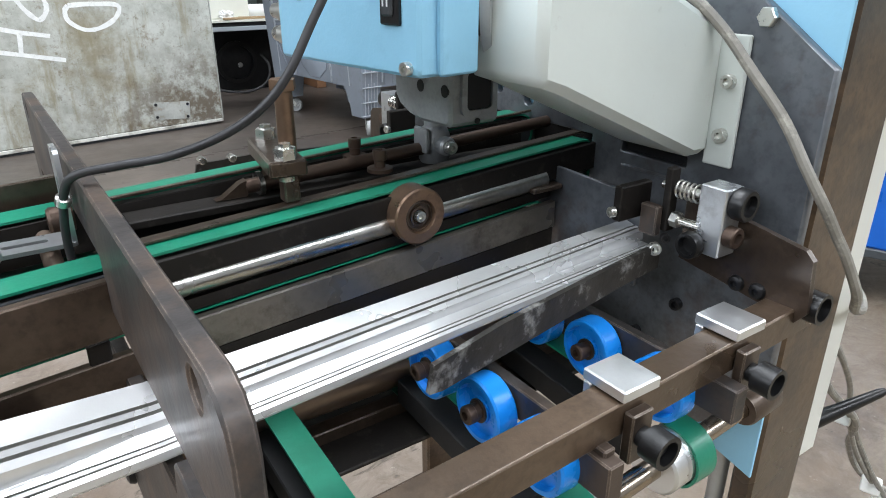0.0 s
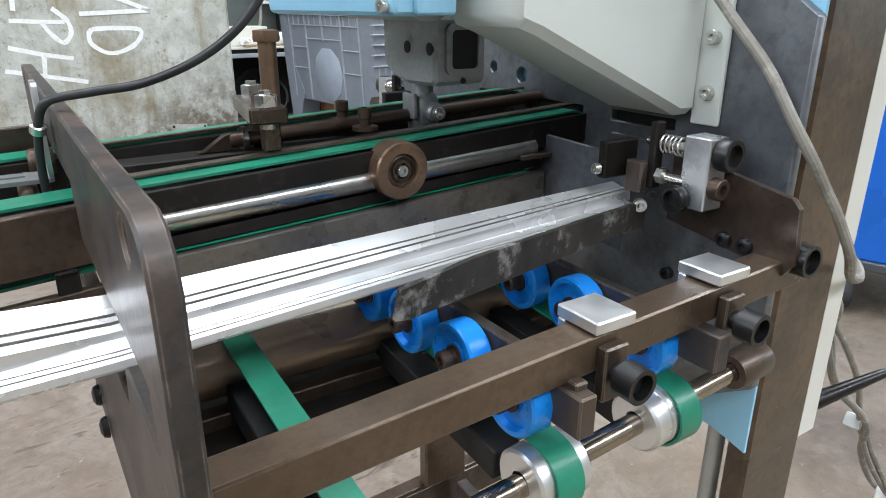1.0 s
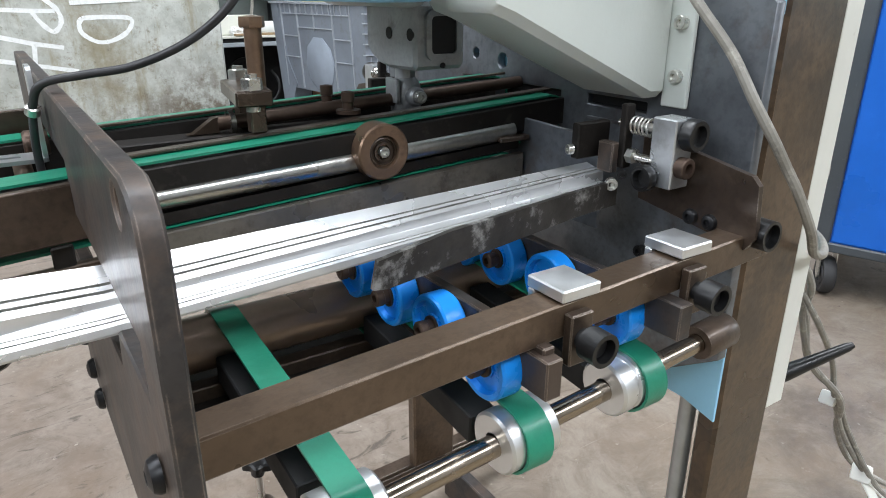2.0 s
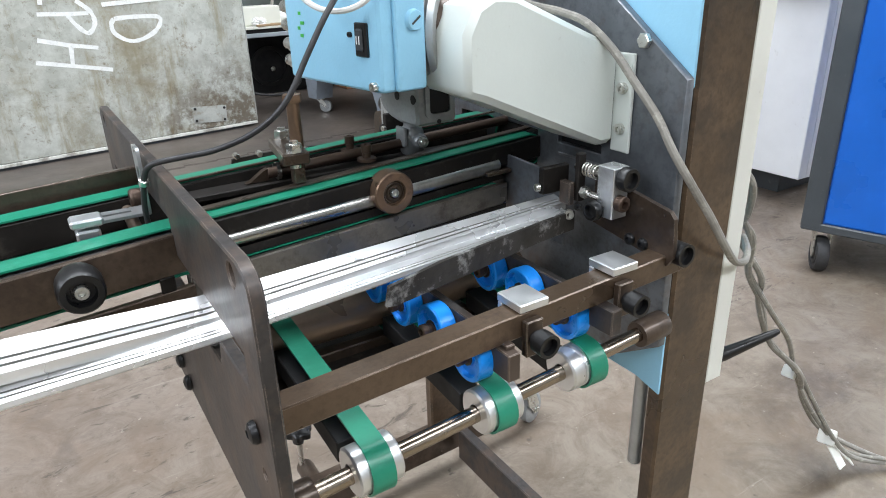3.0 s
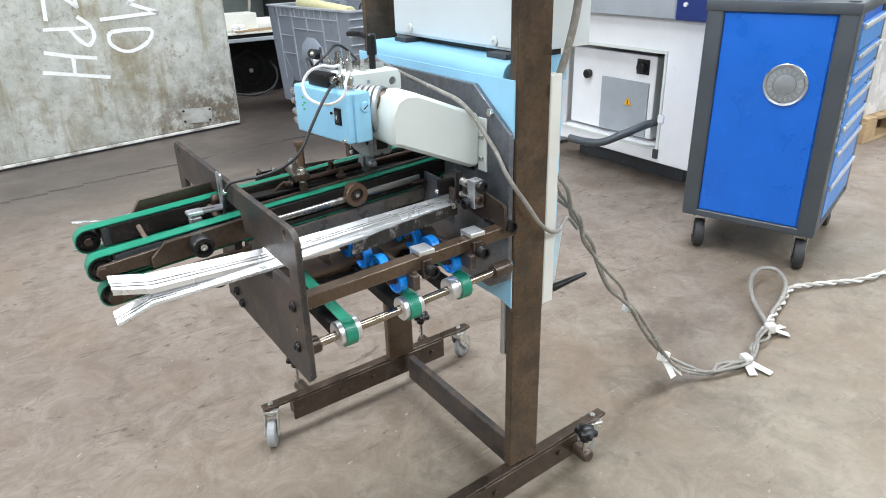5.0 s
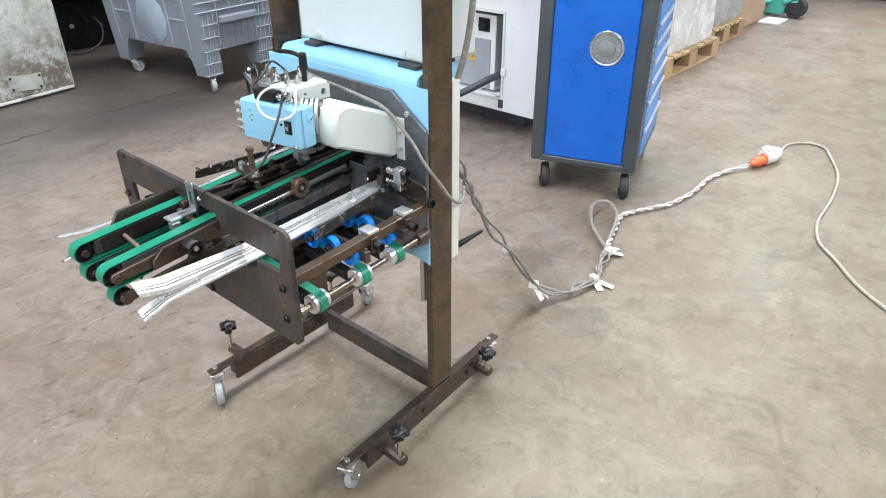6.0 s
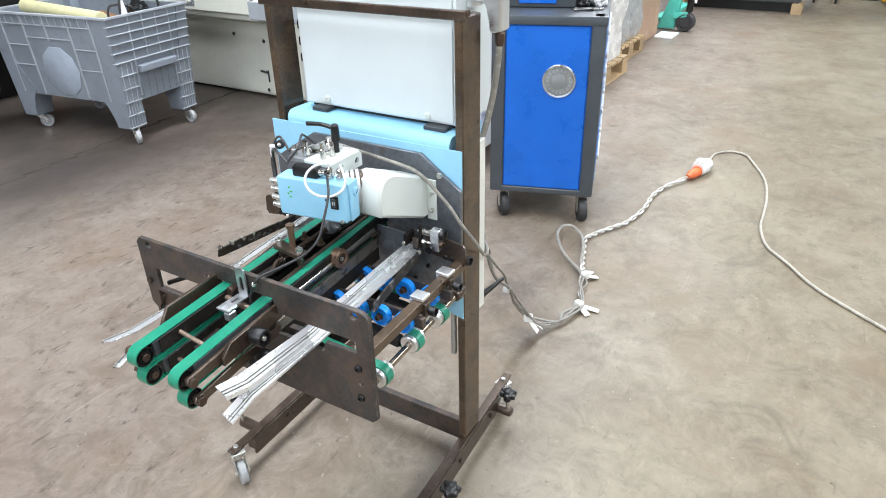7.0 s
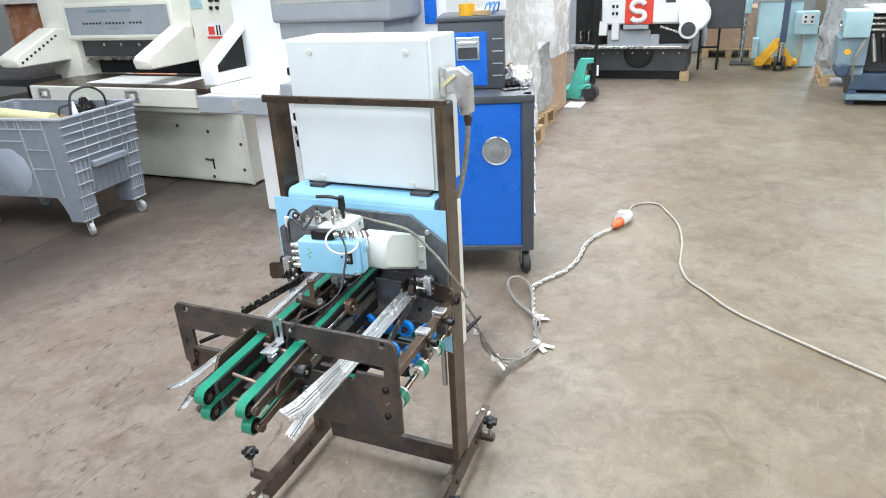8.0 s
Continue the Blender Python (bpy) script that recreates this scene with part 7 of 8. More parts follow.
# ---- white machine with electric cabinet ----
def white_machine():
    t = thing("white_machine", "white printing machine with electric cabinet and grey console", "machine", (2.9, 1.3, 0))
    b = prism(rect(0.77, 1.74, 0.13, 0.83), yz, 2.45, 2.50, [rect(1.0, 1.70, 0.20, 0.672)], 0.003)
    fr = part("front_sheet", b, PUREWHITE, t, "white sheet metal front with a deep recess")
    part("recess_edge", prism(rect(0.992, 1.708, 0.192, 0.680), yz, 2.444, 2.4495, [rect(1.006, 1.694, 0.206, 0.666)]), HOODPAINT, fr)
    part("body", box(2.86, 3.25, 0.79, 1.72, 0.13, 0.83, 0.004), PUREWHITE, t)
    part("side", box(2.50, 2.86, 0.77, 0.795, 0.13, 0.83, 0.002), PUREWHITE, t)
    # recess wall and top near-black: the recess's shade put into their colour
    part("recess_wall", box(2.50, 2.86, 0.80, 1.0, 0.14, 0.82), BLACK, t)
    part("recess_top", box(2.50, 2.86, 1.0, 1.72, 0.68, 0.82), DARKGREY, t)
    part("recess_floor", box(2.50, 2.86, 1.0, 1.72, 0.14, 0.20), PUREWHITE, t)
    # dark block stands in for the deep shade under the machine
    part("plinth", box(2.62, 3.2, 0.95, 1.70, 0.0, 0.135), DARKGREY, t)
    ec = part("electric_cabinet", box(2.52, 2.85, 1.108, 1.69, 0.215, 0.635, 0.004), PUREWHITE, t, "white electric cabinet")
    part("cabinet_plate", box(2.512, 2.521, 1.14, 1.46, 0.22, 0.50, 0.001), MIDGREY, ec, "grey zinc cover plate")
    part("main_switch", cyl((2.52, 1.190, 0.575), (2.49, 1.190, 0.575), 0.026, 20, 0.003), BLACK, ec, "black rotary main switch")
    part("switch_plate", box(2.514, 2.521, 1.150, 1.230, 0.54, 0.615, 0.002), BLACK, ec)
    part("second_switch", cyl((2.52, 1.56, 0.50), (2.49, 1.56, 0.50), 0.024, 20, 0.003), BLACK, ec)
    part("warning_triangle", prism([(1.24, 0.372), (1.29, 0.372), (1.265, 0.412)], yz, 2.508, 2.5125), YELLOW, ec, "yellow warning triangle")
    part("triangle_mark", box(2.506, 2.5085, 1.263, 1.267, 0.378, 0.398), BLACK, ec)
    part("hinge_block", box(2.44, 2.47, 0.975, 1.01, 0.335, 0.375, 0.003), PUREWHITE, t)
    part("hinge_foot", box(2.44, 2.47, 0.99, 1.02, 0.15, 0.20, 0.002), DARKGREY, t)
    part("grey_hose", tube([(2.52, 1.03, 0.335), (2.40, 1.04, 0.325), (2.30, 1.10, 0.28), (2.24, 1.18, 0.235), (2.21, 1.27, 0.225), (2.19, 1.36, 0.23)], 0.020, 14, 8), TROLLEYGREY, t, "dark grey bent hose")
    tr = part("delivery_tray", box(2.40, 3.0, 0.94, 1.72, 0.83, 0.935, 0.006), MIDGREY, t, "grey delivery tray")
    part("blue_end", box(2.395, 2.9, 0.76, 0.935, 0.83, 1.02, 0.004), NAVYBLUE, t, "dark blue end panel")
    part("button", cyl((2.395, 0.88, 0.90), (2.385, 0.88, 0.90), 0.010, 12), PUREWHITE, t)
    part("head", box(2.95, 3.25, 0.80, 2.46, 0.83, 1.65, 0.01), PUREWHITE, t, "white machine head")
    cs = part("console", box(2.52, 2.94, 0.96, 1.80, 1.285, 1.52, 0.03, 4), MIDGREY, t, "grey rounded operating console")
    part("console_strip", box(2.515, 2.53, 1.02, 1.74, 1.40, 1.46, 0.004), ALU, cs)
    part("console_skirt", box(2.56, 2.92, 1.03, 1.775, 1.185, 1.29, 0.012, 2), MIDGREY, t, "grey skirt under the console")
    part("console_neck", box(2.66, 2.95, 1.60, 1.75, 0.93, 1.19, 0.01), DARKGREY, t, "dark neck under the console")
    part("blue_plate", box(2.935, 2.949, 0.86, 0.94, 1.235, 1.44, 0.002), TROLLEYBLUE, t, "small blue plate")
    for k in range(3):
        part("roller_bar", cyl((2.62, 1.56 + 0.07 * k, 0.98 + 0.08 * k), (2.95, 1.56 + 0.07 * k, 0.98 + 0.08 * k), 0.018, 14), CHROME, t)
    for k, (x, y) in enumerate(((2.62, 1.5), (2.70, 1.35), (2.55, 1.25), (2.66, 1.15))):
        solid("machine_fitting", lathe([(0.03, 0), (0.03, 0.02), (0.016, 0.03), (0.016, 0.05 + 0.01 * k), (0, 0.05 + 0.01 * k)], (x, y, 0.936), (x, y, 2), 14), BRIGHT if k % 2 else YELLOW, "small loose metal fitting on the tray", "fitting")


NAVYBLUE = material("dark_blue_paint", (0.010, 0.030, 0.16), 0.4, 0.0, 0.08, 8, None, 240, 0.05)
white_machine()


# ---- dark stitching machine behind the panel ----
def dark_machine():
    t = thing("dark_machine", "black stitching machine with a pale worktable", "machine", (1.9, 5.1, 0))
    part("rail", box(1.30, 2.35, 4.62, 4.65, 0.478, 0.510, 0.004), MIDGREY, t, "grey front rail")
    # near-black slab fills the shaded gap between rail and worktop
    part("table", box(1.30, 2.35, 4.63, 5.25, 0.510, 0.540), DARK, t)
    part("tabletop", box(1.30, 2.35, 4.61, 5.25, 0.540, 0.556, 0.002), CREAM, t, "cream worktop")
    # near-black block puts the shade under the table into solid colour
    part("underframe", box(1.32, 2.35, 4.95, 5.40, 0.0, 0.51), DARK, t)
    part("side_frame", box(2.28, 2.36, 4.68, 5.40, 0.0, 0.46, 0.004), BROWNWOOD, t)
    part("flywheel", ring((1.72, 4.93, 0.22), (1.72, 4.91, 0.22), 0.13, 0.16, 30), BLACK, t)
    part("hub", lathe([(0, 0), (0.016, 0.0), (0.02, 0.006), (0, 0.03)], (1.74, 4.90, 0.20), (1.74, 5.2, 0.20), 16), ZINC, t)
    part("hose", tube([(1.45, 4.76, 0.07), (1.58, 4.75, 0.030), (1.73, 4.75, 0.016), (1.85, 4.75, 0.050), (1.91, 4.75, 0.12), (1.915, 4.76, 0.21), (1.88, 4.80, 0.28)], 0.010), RUBBER, t, "dull dark hose")
    part("head_body", box(1.30, 2.45, 5.25, 5.60, 0.498, 1.7, 0.01), SLATEGREEN, t, "dark green-grey machine body")
    cb = part("switch_box", box(1.885, 2.105, 5.05, 5.25, 0.855, 1.12, 0.004), PUREWHITE, t, "white switch box")
    for x in (1.91, 2.02):
        part("switch", box(x, x + 0.035, 5.04, 5.052, 0.93, 1.06, 0.002), BLACK, cb)
    part("handwheel", lathe([(0, 0), (0.02, 0.0), (0.025, 0.01), (0.05, 0.012), (0.06, 0.02), (0.06, 0.035), (0, 0.035)], (2.215, 5.14, 0.945), (2.215, 4, 0.945), 24), CHROME, t)
    part("switch_cable", tube([(1.90, 5.15, 0.86), (1.88, 5.12, 0.76), (1.84, 5.05, 0.68), (1.80, 5.0, 0.556)], 0.012), CABLEGREY, t)
    solid("cream_box", box(1.45, 1.795, 4.74, 4.95, 0.557, 0.695, 0.006), CREAM, "low cream painted box on the worktop", "box")
    solid("paper_roll", cyl((1.80, 4.80, 0.605), (1.93, 4.78, 0.605), 0.047, 20, 0.004), PAPER, "short white paper roll on the worktop", "roll")
    solid("paper_scrap", moved(crumple(21, 0.055, 0.05, 0.035), pose(1.60, 4.68, 0.557)), PAPER, "crumpled white paper on the worktop", "paper")
    solid("paper_scrap", moved(crumple(22, 0.07, 0.05, 0.05), pose(1.99, 4.72, 0.557)), PAPER, "crumpled white paper on the worktop", "paper")
    for k, (x, y, rz) in enumerate(((1.72, 4.64, 8), (1.85, 4.66, -12))):
        solid("wood_strip", moved(box(-0.16, 0.16, -0.018, 0.018, 0, 0.016, 0.002), pose(x, y, 0.557, 0, 0, rz)), WOOD, "pale wooden strip lying on the worktop", "wood strip", "", "strips on the worktop")
    part("clutter_shelf", box(2.05, 2.45, 5.05, 5.25, 0.556, 0.80, 0.004), BLACK, t)
    for k in range(4):
        z, x = 0.98 + 0.05 * k, 2.16 + 0.03 * k
        part("machine_lead", tube([(x, 5.22, z), (x + 0.10, 5.10, z + 0.10 - 0.04 * k), (x + 0.22, 5.08, z - 0.02), (x + 0.30, 5.14, z - 0.18)], 0.011, 8, 6), CABLEBLACK if k % 2 else CABLEGREY, t, "loose machine lead")
    part("brown_cover", box(2.10, 2.44, 5.20, 5.26, 1.16, 1.40, 0.006), BROWNWOOD, t, "brown cover plate")


SLATEGREEN = material("slate_green_paint", (0.09, 0.105, 0.10), 0.5, 0.0, 0.15, 8, None, 200, 0.08)
dark_machine()


# ---- far side of the hall ----
def pallet(x0, y0, x1, y1, name="wooden_pallet", h=0.14, deck=7, label="pale wooden pallet standing on the floor"):
    t = thing(name, label, "pallet", (x0, y0, 0), "wooden pallets")
    n = deck
    step = (x1 - x0) / n
    for k in range(n):
        part("deck_board", box(x0 + k * step + 0.012, x0 + (k + 1) * step - 0.012, y0, y1, h - 0.022, h, 0.002), WOOD, t)
    for y in (y0, (y0 + y1) / 2 - 0.05, y1 - 0.1):
        for x in (x0, (x0 + x1) / 2 - 0.07, x1 - 0.14):
            part("block", box(x, x + 0.14, y, y + 0.1, 0.022, h - 0.022, 0.002), WOOD, t)
        part("skid", box(x0, x1, y, y + 0.1, 0.0, 0.022, 0.002), WOOD, t)
    return t


def lumpy(x0, x1, y0, y1, z0, z1, seed, amp=0.06, cuts=7):
    """A film-wrapped load: a box with sagging, folded faces."""
    b = bmesh.new()
    bmesh.ops.create_cube(b, size=1)
    bmesh.ops.subdivide_edges(b, edges=b.edges[:], cuts=cuts, use_grid_fill=True)
    o = Vector((seed * 3.1, seed * 1.7, seed))
    for v in b.verts:
        p = Vector(((x0 + x1) / 2 + v.co.x * (x1 - x0), (y0 + y1) / 2 + v.co.y * (y1 - y0), (z0 + z1) / 2 + v.co.z * (z1 - z0)))
        if v.co.z > -0.49:
            p += amp * Vector((noise.noise(p * 3.7 + o), noise.noise(p * 4.1 + o * 2), noise.noise(p * 3.3 + o * 3)))
            p += amp * 0.4 * Vector((noise.noise(p * 11 + o), noise.noise(p * 12 + o * 2), noise.noise(p * 13 + o * 3)))
        v.co = p
    return b


def far_things():
    pallet(4.05, 0.74, 5.05, 1.50, h=0.15, label="pale wooden pallet under a wrapped load")
    pallet(5.12, 0.86, 5.95, 1.62, h=0.15, label="pale wooden pallet under a wrapped load")
    solid("wrapped_load", lumpy(4.10, 5.00, 0.80, 1.48, 0.151, 1.45, 1, 0.05, 9), FILMWHITE, "tall load wrapped in white plastic film", "wrapped load", "", "wrapped loads")
    solid("wrapped_load", lumpy(5.15, 5.9, 0.92, 1.6, 0.151, 0.80, 2), WRAP, "machine part wrapped in clear plastic film", "wrapped load", "", "wrapped loads")
    solid("cardboard_box", box(6.05, 6.75, 0.955, 1.55, 0.0, 0.62, 0.006), CARD, "large brown cardboard box on the floor", "cardboard box")
    solid("tall_wrapped_load", lumpy(6.05, 6.75, 0.93, 1.55, 0.621, 1.75, 4, 0.03, 9), FILMWHITE, "tall stack wrapped in white plastic film", "wrapped load")
    solid("cardboard_piece", box(6.55, 6.85, 0.74, 0.93, 0.0, 0.02, 0.003), PUREWHITE, "flat white cardboard piece on the floor", "cardboard")
    cz = thing("cable_drum", "small red and blue cable drum on the floor", "cable drum", (6.98, 1.135, 0.0))
    part("core", cyl((6.98, 1.06, 0.075), (6.98, 1.21, 0.075), 0.05, 18), DRAWERBLUE, cz)
    for dy in (1.04, 1.21):
        part("flange", cyl((6.98, dy, 0.075), (6.98, dy + 0.022, 0.075), 0.075, 22, 0.004), RED, cz)
    # mint green hand pallet truck
    t = thing("pallet_truck", "mint green hand pallet truck", "pallet truck", (7.0, 0.75, 0))
    part("fork", box(7.10, 8.2, 0.96, 1.10, 0.07, 0.12, 0.008), MINT, t)
    part("frame", prism([(1.03, 0.02), (0.845, 0.02), (0.80, 0.36), (0.785, 0.43), (0.69, 0.445), (0.69, 0.49), (0.86, 0.49), (0.885, 0.46)], yz, 7.03, 7.10, (), 0.004), MINT, t, "mint green lifting frame")
    part("cross_arm", prism([(0.86, 0.13), (0.72, 0.155), (0.72, 0.20), (0.86, 0.19)], yz, 6.99, 7.05, (), 0.004), MINT, t)
    part("pump", cyl((7.05, 0.715, 0.20), (7.05, 0.700, 0.44), 0.034, 16, 0.004), BLACK, t)
    for dx in (0.0, 0.07):
        part("steer_wheel", lathe([(0, 0.006), (0.035, 0.006), (0.04, 0.0), (0.05, 0.0), (0.055, 0.010), (0.07, 0.010), (0.075, 0), (0.088, 0.0), (0.095, 0.012), (0.095, 0.04), (0, 0.045)], (6.99 + dx, 0.735, 0.0955), (7.4 + dx, 0.74, 0.0955), 24), RUBBER, t)
    part("tiller", cyl((7.03, 0.690, 0.43), (6.98, 0.64, 1.25), 0.016, 12), BLACK, t)
    part("lever_tag", box(6.99, 7.0, 0.635, 0.66, 0.30, 0.42, 0.003), PUREWHITE, t)
    # printing press with a red sign
    p = thing("printing_press", "grey and white printing press with a red square sign", "printing press", (8.9, 0.5, 0))
    part("base", box(8.6, 9.4, -0.20, 1.30, 0.12, 0.42, 0.01), DARKGREY, p, "dark grey base")
    # added black block in place of the deep shade under the press
    part("plinth", box(8.72, 9.4, -0.16, 1.26, 0.0, 0.12), BLACK, p)
    part("wheel_cover", lathe([(0.20, 0), (0.20, 0.012), (0.175, 0.022), (0.165, 0.010), (0, 0.012)], (8.6, 0.42, 0.36), (7, 0.42, 0.36), 32), BLACK, p)
    part("ledge", box(8.52, 9.4, -0.22, 1.35, 0.42, 0.475, 0.004), MIDGREY, p)
    part("chest", box(8.65, 9.4, -0.2, 1.30, 0.475, 1.7, 0.01), BLACK, p, "black machine body")
    part("cover", box(8.54, 8.66, 0.28, 0.84, 0.46, 0.66, 0.01), MIDGREY, p, "grey sheet cover")
    part("cover", box(8.54, 8.66, 0.16, 0.28, 0.46, 0.60, 0.01), MIDGREY, p)
    part("white_guard", box(8.50, 8.66, -0.28, 0.92, 0.74, 1.7, 0.02), PUREWHITE, p, "white guard panel")
    part("white_foot", box(8.5, 8.6, 0.84, 0.98, 0.60, 0.78, 0.01), PUREWHITE, p)
    part("white_foot", box(8.5, 8.6, 0.68, 0.78, 0.54, 0.76, 0.01), PUREWHITE, p)
    sg = part("red_sign", box(8.488, 8.502, 0.25, 0.61, 0.74, 1.15, 0.004), RED, p, "red square sign with a white curved mark")
    arc1 = [(8.482, 0.44 + 0.085 * math.cos(radians(a)), 0.965 + 0.065 * math.sin(radians(a))) for a in range(20, 271, 25)]
    arc2 = [(8.482, 0.44 + 0.085 * math.cos(radians(a)), 0.845 + 0.060 * math.sin(radians(a))) for a in range(90, -161, -25)]
    part("sign_mark", tube([(x, 0.88 - y, z) for x, y, z in arc1] + [(x, 0.88 - y, z) for x, y, z in arc2], 0.033, 10, 2), PUREWHITE, sg)
    part("motor_cover", lathe([(0.20, 0), (0.20, 0.10), (0.18, 0.13), (0, 0.13)], (8.52, -0.26, 0.84), (8, -0.26, 0.84), 28), PUREWHITE, p, "white round motor cover")
    part("motor_hub", lathe([(0.12, 0), (0.12, 0.05), (0.09, 0.055), (0.085, 0.04), (0.04, 0.05), (0, 0.05)], (8.42, -0.21, 0.68), (8, -0.21, 0.68), 26), PUREWHITE, p)
    part("hub_face", lathe([(0.085, 0), (0.085, 0.008), (0.03, 0.012), (0, 0.012)], (8.368, -0.21, 0.68), (8, -0.21, 0.68), 24), DARKGREY, p)
    part("slide_rail", box(8.50, 8.54, -0.18, 1.30, 0.425, 0.455, 0.003), BRIGHT, p, "bright slide rail")
    for k in range(7):
        part("fixing_bolt", cyl((8.6, -0.1 + 0.2 * k, 0.36), (8.588, -0.1 + 0.2 * k, 0.36), 0.012, 10, 0.002), BRIGHT, p)
    for k in range(5):
        part("gripper_arm", box(8.58, 8.66, 0.98 + 0.055 * k, 1.005 + 0.055 * k, 0.52 + 0.03 * (k % 2), 0.66, 0.004), BLACK if k % 2 else BRIGHT, p)
    part("under_shaft", cyl((8.60, -0.16, 0.60), (8.60, 0.16, 0.70), 0.02, 12), BRIGHT, p)
    part("guard_window", box(8.494, 8.502, -0.02, 0.10, 1.00, 1.10, 0.003), DARKGREY, p)
    for k in range(4):
        part("guard_handle", box(8.488, 8.502, 0.70 + 0.05 * (k % 2), 0.73 + 0.05 * (k % 2), 0.86 + 0.09 * (k // 2), 0.90 + 0.09 * (k // 2), 0.003), BLACK, p)
    part("lower_tray", box(8.46, 8.56, 0.30, 0.62, 0.68, 0.735, 0.004), MIDGREY, p)
    part("dark_unit", box(8.6, 9.4, -0.84, -0.42, 0.66, 1.04, 0.012), DARKGREY, p, "dark grey side unit")
    part("column", box(8.55, 8.75, 0.92, 1.06, 0.45, 1.7, 0.01), BLACK, p)
    for y in (-0.25, 1.1):
        solid("wood_block", box(8.55, 8.75, y, y + 0.12, 0.0, 0.119, 0.004), WOOD, "square wooden block under the press", "wood block", "", "press blocks")
    # open frame and crates behind
    f = thing("open_rack", "thin dark steel rack standing open", "rack", (9.6, -0.6, 0))
    for y in (-0.30, -0.55):
        part("post", box(9.6, 9.63, y, y + 0.03, 0.0, 1.1, 0.002), BLACK, f)
        part("rail", box(9.6, 10.2, y, y + 0.03, 0.05, 0.08, 0.002), BLACK, f)
    part("rail", box(9.6, 9.63, -0.55, -0.27, 0.30, 0.33, 0.002), BLACK, f)
    pallet(10.9, -1.05, 11.9, -0.25, h=0.14, label="pale wooden pallet with timber crate")
    solid("timber_crate", box(10.95, 11.85, -1.0, -0.3, 0.141, 0.75, 0.01), CARD, "brown timber crate on a pallet", "crate")
    # pale blue cabinet with grey pole
    c = thing("blue_cabinet", "tall pale blue machine cabinet", "cabinet", (10.3, -1.3, 0))
    part("cabinet_body", box(10.05, 10.8, -1.58, -1.02, 0.05, 1.5, 0.01), PALEBLUE, c)
    part("cabinet_top", box(10.03, 10.8, -1.6, -1.0, 0.88, 0.99, 0.01), MIDGREY, c)
    part("plinth", box(10.1, 10.75, -1.55, -1.05, 0.0, 0.05), BLACK, c)
    part("side_box", box(9.9, 10.05, -1.06, -0.98, 0.12, 0.40, 0.004), PALEBLUE, c)
    pl = thing("steel_pole", "round steel pole with flat foot plate", "pole", (10.3, -0.82, 0))
    part("shaft", cyl((10.25, -0.84, 0.02), (10.25, -0.84, 1.6), 0.035, 16), BRIGHT, pl)
    part("foot_plate", box(10.05, 10.45, -1.0, -0.70, 0.0, 0.02, 0.004), DARKGREY, pl)
    part("pale_clamp", box(10.2, 10.3, -0.92, -0.78, 0.72, 0.90, 0.01), PALEBLUE, pl)
    # yellow hand pallet truck, seen end on
    y = thing("pallet_truck", "yellow hand pallet truck with blue tiller", "pallet truck", (9.6, -1.35, 0))
    part("frame", prism([(-1.515, 0.05), (-1.40, 0.05), (-1.36, 0.20), (-1.30, 0.28), (-1.14, 0.05), (-1.04, 0.05), (-1.03, 0.12), (-1.27, 0.42), (-1.34, 0.42), (-1.40, 0.30), (-1.515, 0.16)], yz, 9.62, 9.70, (), 0.006), YELLOW, y, "yellow lifting frame")
    part("cross_beam", box(9.70, 9.76, -1.52, -1.04, 0.10, 0.16, 0.006), YELLOW, y)
    part("fork", box(9.70, 10.0, -1.58, -1.44, 0.06, 0.12, 0.01), YELLOW, y)
    part("fork", box(9.70, 10.0, -1.26, -1.12, 0.06, 0.12, 0.01), YELLOW, y)
    part("pump", cyl((9.60, -1.35, 0.12), (9.60, -1.35, 0.40), 0.04, 14, 0.004), BRIGHT, y)
    for dy in (-0.07, 0.03):
        part("steer_wheel", cyl((9.58, -1.35 + dy, 0.10), (9.58, -1.31 + dy, 0.10), 0.10, 22, 0.012), RUBBER, y)
    part("tiller", box(9.56, 9.62, -1.40, -1.32, 0.38, 1.4, 0.006), NAVY, y, "dark blue tiller")
    # control pedestal with small box
    k = thing("control_pedestal", "pale blue control box on a pedestal", "control box", (9.9, -1.6, 0))
    part("pedestal", box(9.85, 10.02, -1.80, -1.62, 0.02, 0.46, 0.006), PALEBLUE, k)
    cb = part("control_box", box(9.75, 9.98, -1.78, -1.48, 0.46, 0.76, 0.008), PALEBLUE, k)
    part("button_plate", box(9.742, 9.752, -1.72, -1.56, 0.60, 0.73, 0.002), ALU, cb)
    for dy, dz in ((0.03, 0.03), (0.11, 0.03), (0.03, 0.09), (0.11, 0.09)):
        part("button", cyl((9.742, -1.72 + dy, 0.60 + dz), (9.73, -1.72 + dy, 0.60 + dz), 0.016, 10, 0.002), BLACK, cb)
    # film-wrapped machine on a pallet
    pallet(8.3, -2.9, 9.3, -1.78, h=0.13, label="pale wooden pallet under a wrapped machine")
    solid("wrapped_machine", lumpy(8.32, 9.28, -2.85, -1.80, 0.131, 1.15, 6, 0.10, 9), WRAP, "machine wrapped in clear plastic film", "wrapped load", "", "wrapped loads")
    # slate blue machine at the right
    r = thing("slate_machine", "slate blue machine with pale blue housing and rollers", "machine", (7.4, -2.2, 0))
    part("base", box(7.2, 8.0, -3.0, -1.95, 0.15, 0.317, 0.01), NAVY, r, "slate blue base")
    for y in (-2.03, -2.9):
        part("leg", box(7.2, 7.3, y, y + 0.08, 0.0, 0.15, 0.004), NAVY, r)
    # added black block keeps the lit gap under the base dark
    part("plinth", box(7.34, 8.0, -2.98, -2.0, 0.0, 0.15), BLACK, r)
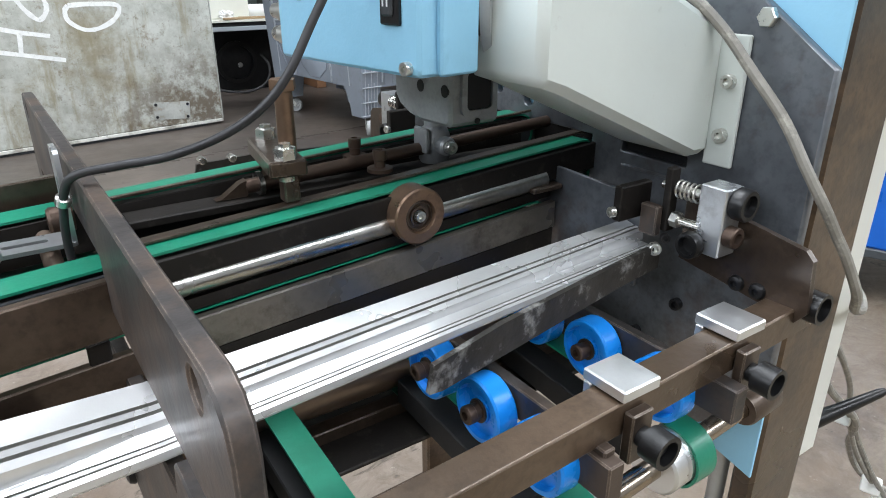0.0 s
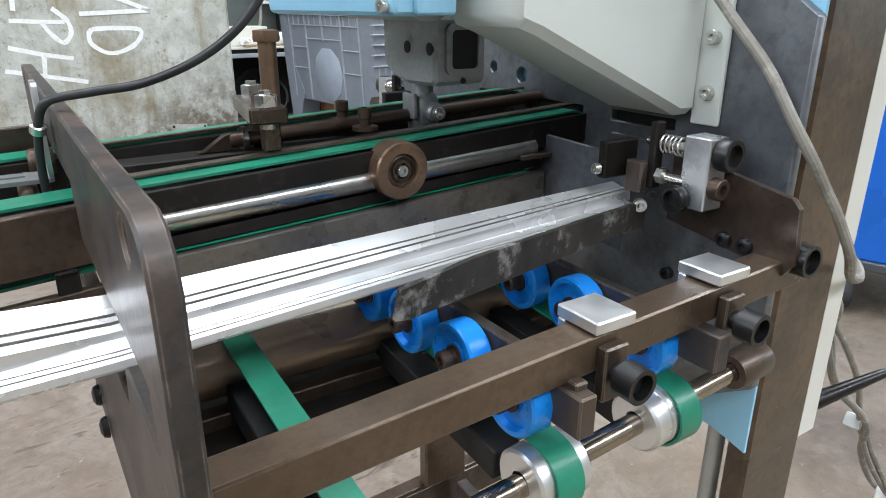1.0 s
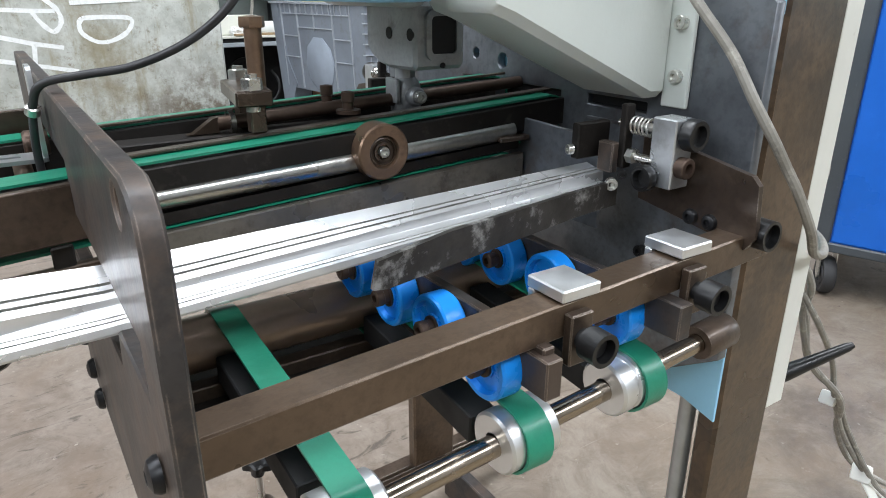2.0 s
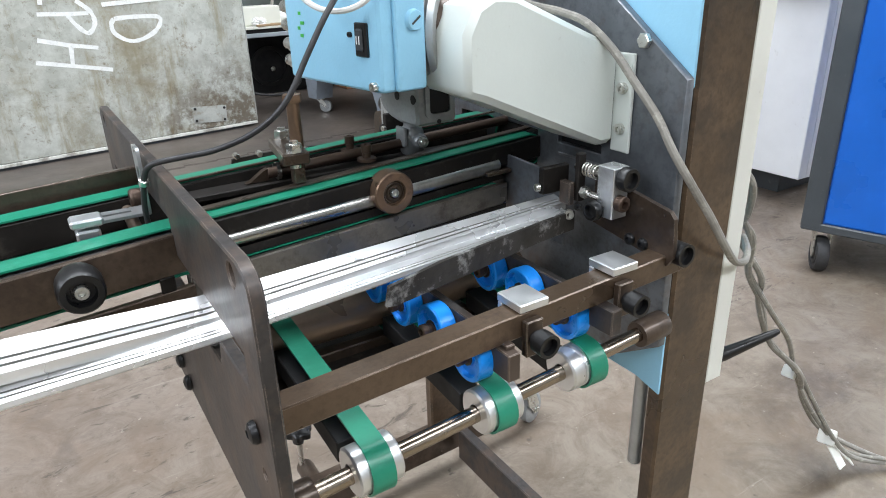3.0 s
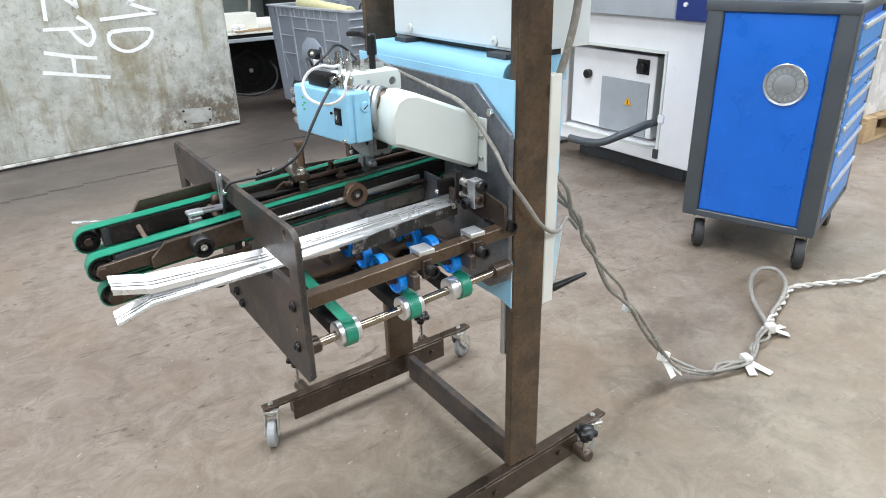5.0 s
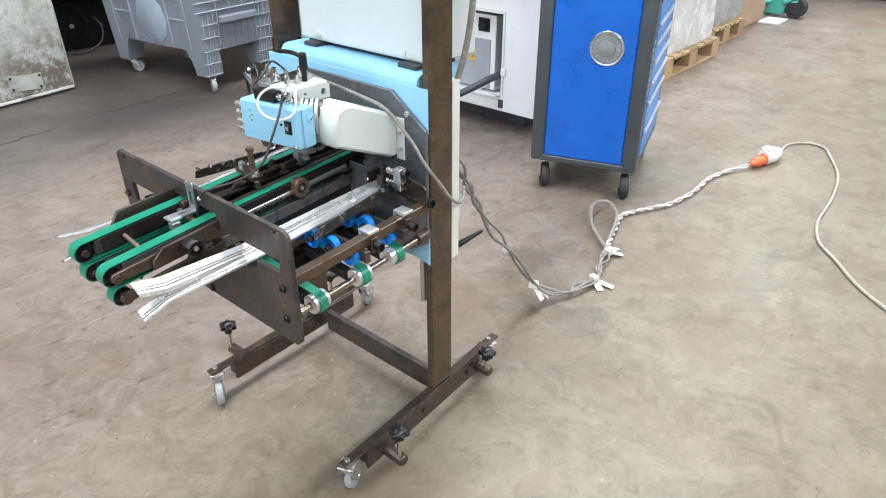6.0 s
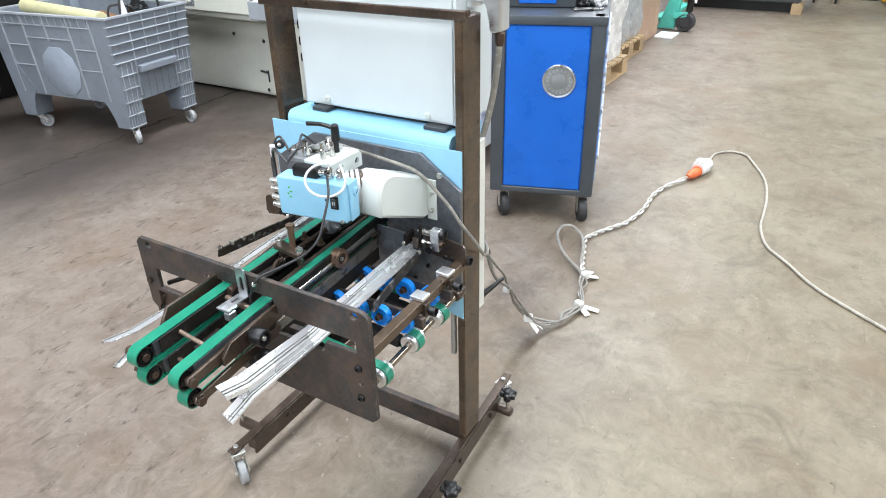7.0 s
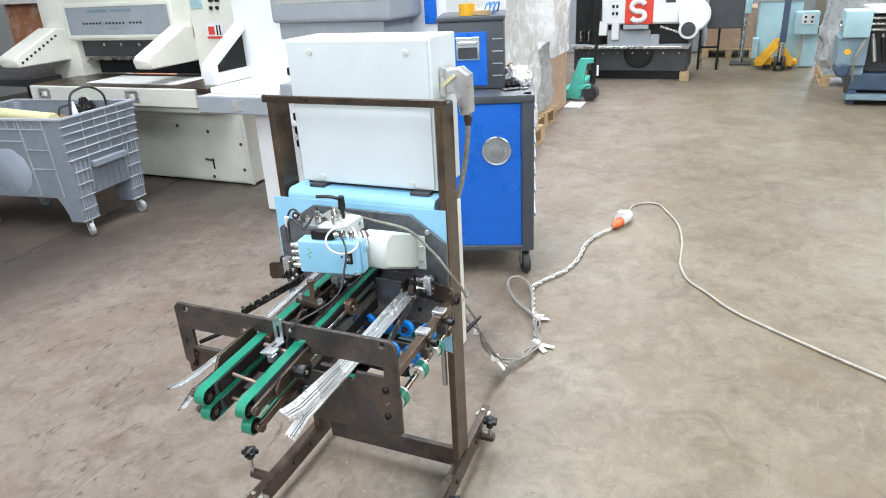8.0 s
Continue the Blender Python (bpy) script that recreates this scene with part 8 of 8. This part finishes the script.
    part("foot_bar", box(7.12, 7.3, -2.85, -1.93, 0.06, 0.11, 0.004), SLATEPALE, r)
    part("housing", box(7.15, 7.6, -2.06, -1.79, 0.40, 0.69, 0.012), SLATEPALE, r, "pale blue gear housing")
    part("lower_housing", box(7.2, 7.6, -2.06, -1.86, 0.30, 0.40, 0.01), SLATEPALE, r)
    part("gear_box", box(7.1, 7.5, -2.052, -1.811, 0.69, 0.947, 0.014, 2), PALEBLUE, r, "pale blue gear box")
    part("hand_wheel", lathe([(0, 0), (0.03, 0), (0.05, 0.01), (0.05, 0.03), (0, 0.035)], (7.25, -1.81, 0.80), (7.25, -1.7, 0.80), 20), CHROME, r)
    part("yellow_mark", cyl((7.15, -1.883, 0.546), (7.143, -1.883, 0.546), 0.03, 16), YELLOW, r)
    part("motor", lathe([(0, 0), (0.05, 0.0), (0.07, 0.015), (0.07, 0.28), (0, 0.28)], (7.12, -1.86, 0.36), (7.6, -1.86, 0.36), 22), NAVY, r)
    part("body", box(7.32, 8.0, -3.0, -2.07, 0.317, 0.90, 0.01), DARKGREY, r, "dark machine body")
    part("table", box(7.12, 8.0, -3.0, -2.06, 0.92, 0.955, 0.006), PUREWHITE, r, "white machine table")
    for q in range(6):
        y = -2.10 - 0.085 * q
        ro = part("roller", cyl((7.22, y - 0.05, 0.44), (7.22, y, 0.68), 0.024, 14, 0.004), BLACK if q % 2 else CHROME, r)
        part("roller_cap", cyl((7.22, y, 0.68), (7.22, y + 0.008, 0.72), 0.016, 12, 0.003), CHROME, ro)
    for q in range(3):
        part("crossbar", cyl((7.2, -3.0, 0.76 + 0.055 * q), (7.2, -2.06, 0.76 + 0.055 * q), 0.016, 12), CHROME, r)
    part("hose", tube([(7.13, -2.03, 0.67), (7.08, -1.99, 0.60), (7.08, -1.95, 0.48), (7.14, -1.96, 0.33), (7.19, -1.98, 0.25)], 0.014, 10, 8), CABLEGREY, r)
    pallet(6.9, -3.2, 7.6, -2.6, h=0.10, label="pale wooden pallet beside the slate machine")
    # boxes and film beyond the cutter
    solid("orange_crate", box(4.6, 5.5, 5.6, 7.2, 0.0, 1.42, 0.01), ORANGECARD, "orange-brown wrapped cardboard crate", "crate")
    solid("wrapped_load", lumpy(4.4, 5.6, 5.4, 7.6, 1.421, 1.95, 9, 0.10, 9), FILMWHITE, "pale film-wrapped load on a crate", "wrapped load", "", "wrapped loads")
    b = thing("work_bench", "dark steel bench with open underside", "bench", (3.6, 5.4, 0))
    part("bench_top", box(2.9, 4.1, 4.72, 6.2, 0.78, 0.84, 0.006), DARKGREY, b)
    for x, yy in ((2.95, 4.8), (4.0, 4.8), (2.95, 6.1), (4.0, 6.1)):
        part("leg", box(x, x + 0.05, yy, yy + 0.05, 0.0, 0.78, 0.003), BLACK, b)
    part("shelf", box(2.95, 4.05, 4.8, 6.15, 0.30, 0.34), BROWNWOOD, b)
    # low scrap of white at the floor edge
    solid("grey_press", box(11.5, 13.6, -0.2, 6.0, 0.0, 2.0, 0.02), MIDGREY, "long grey machine along the far wall", "machine")
    solid("pale_press", box(11.8, 13.5, -7.0, -2.6, 0.0, 1.9, 0.02), PALEBLUE, "pale blue machine along the far wall", "machine")


ORANGECARD = material("orange_card", (0.55, 0.24, 0.12), 0.6, 0.0, 0.15, 4, ((0.7, 0.5, 0.42), 0.2, 8), 60, 0.2)
far_things()
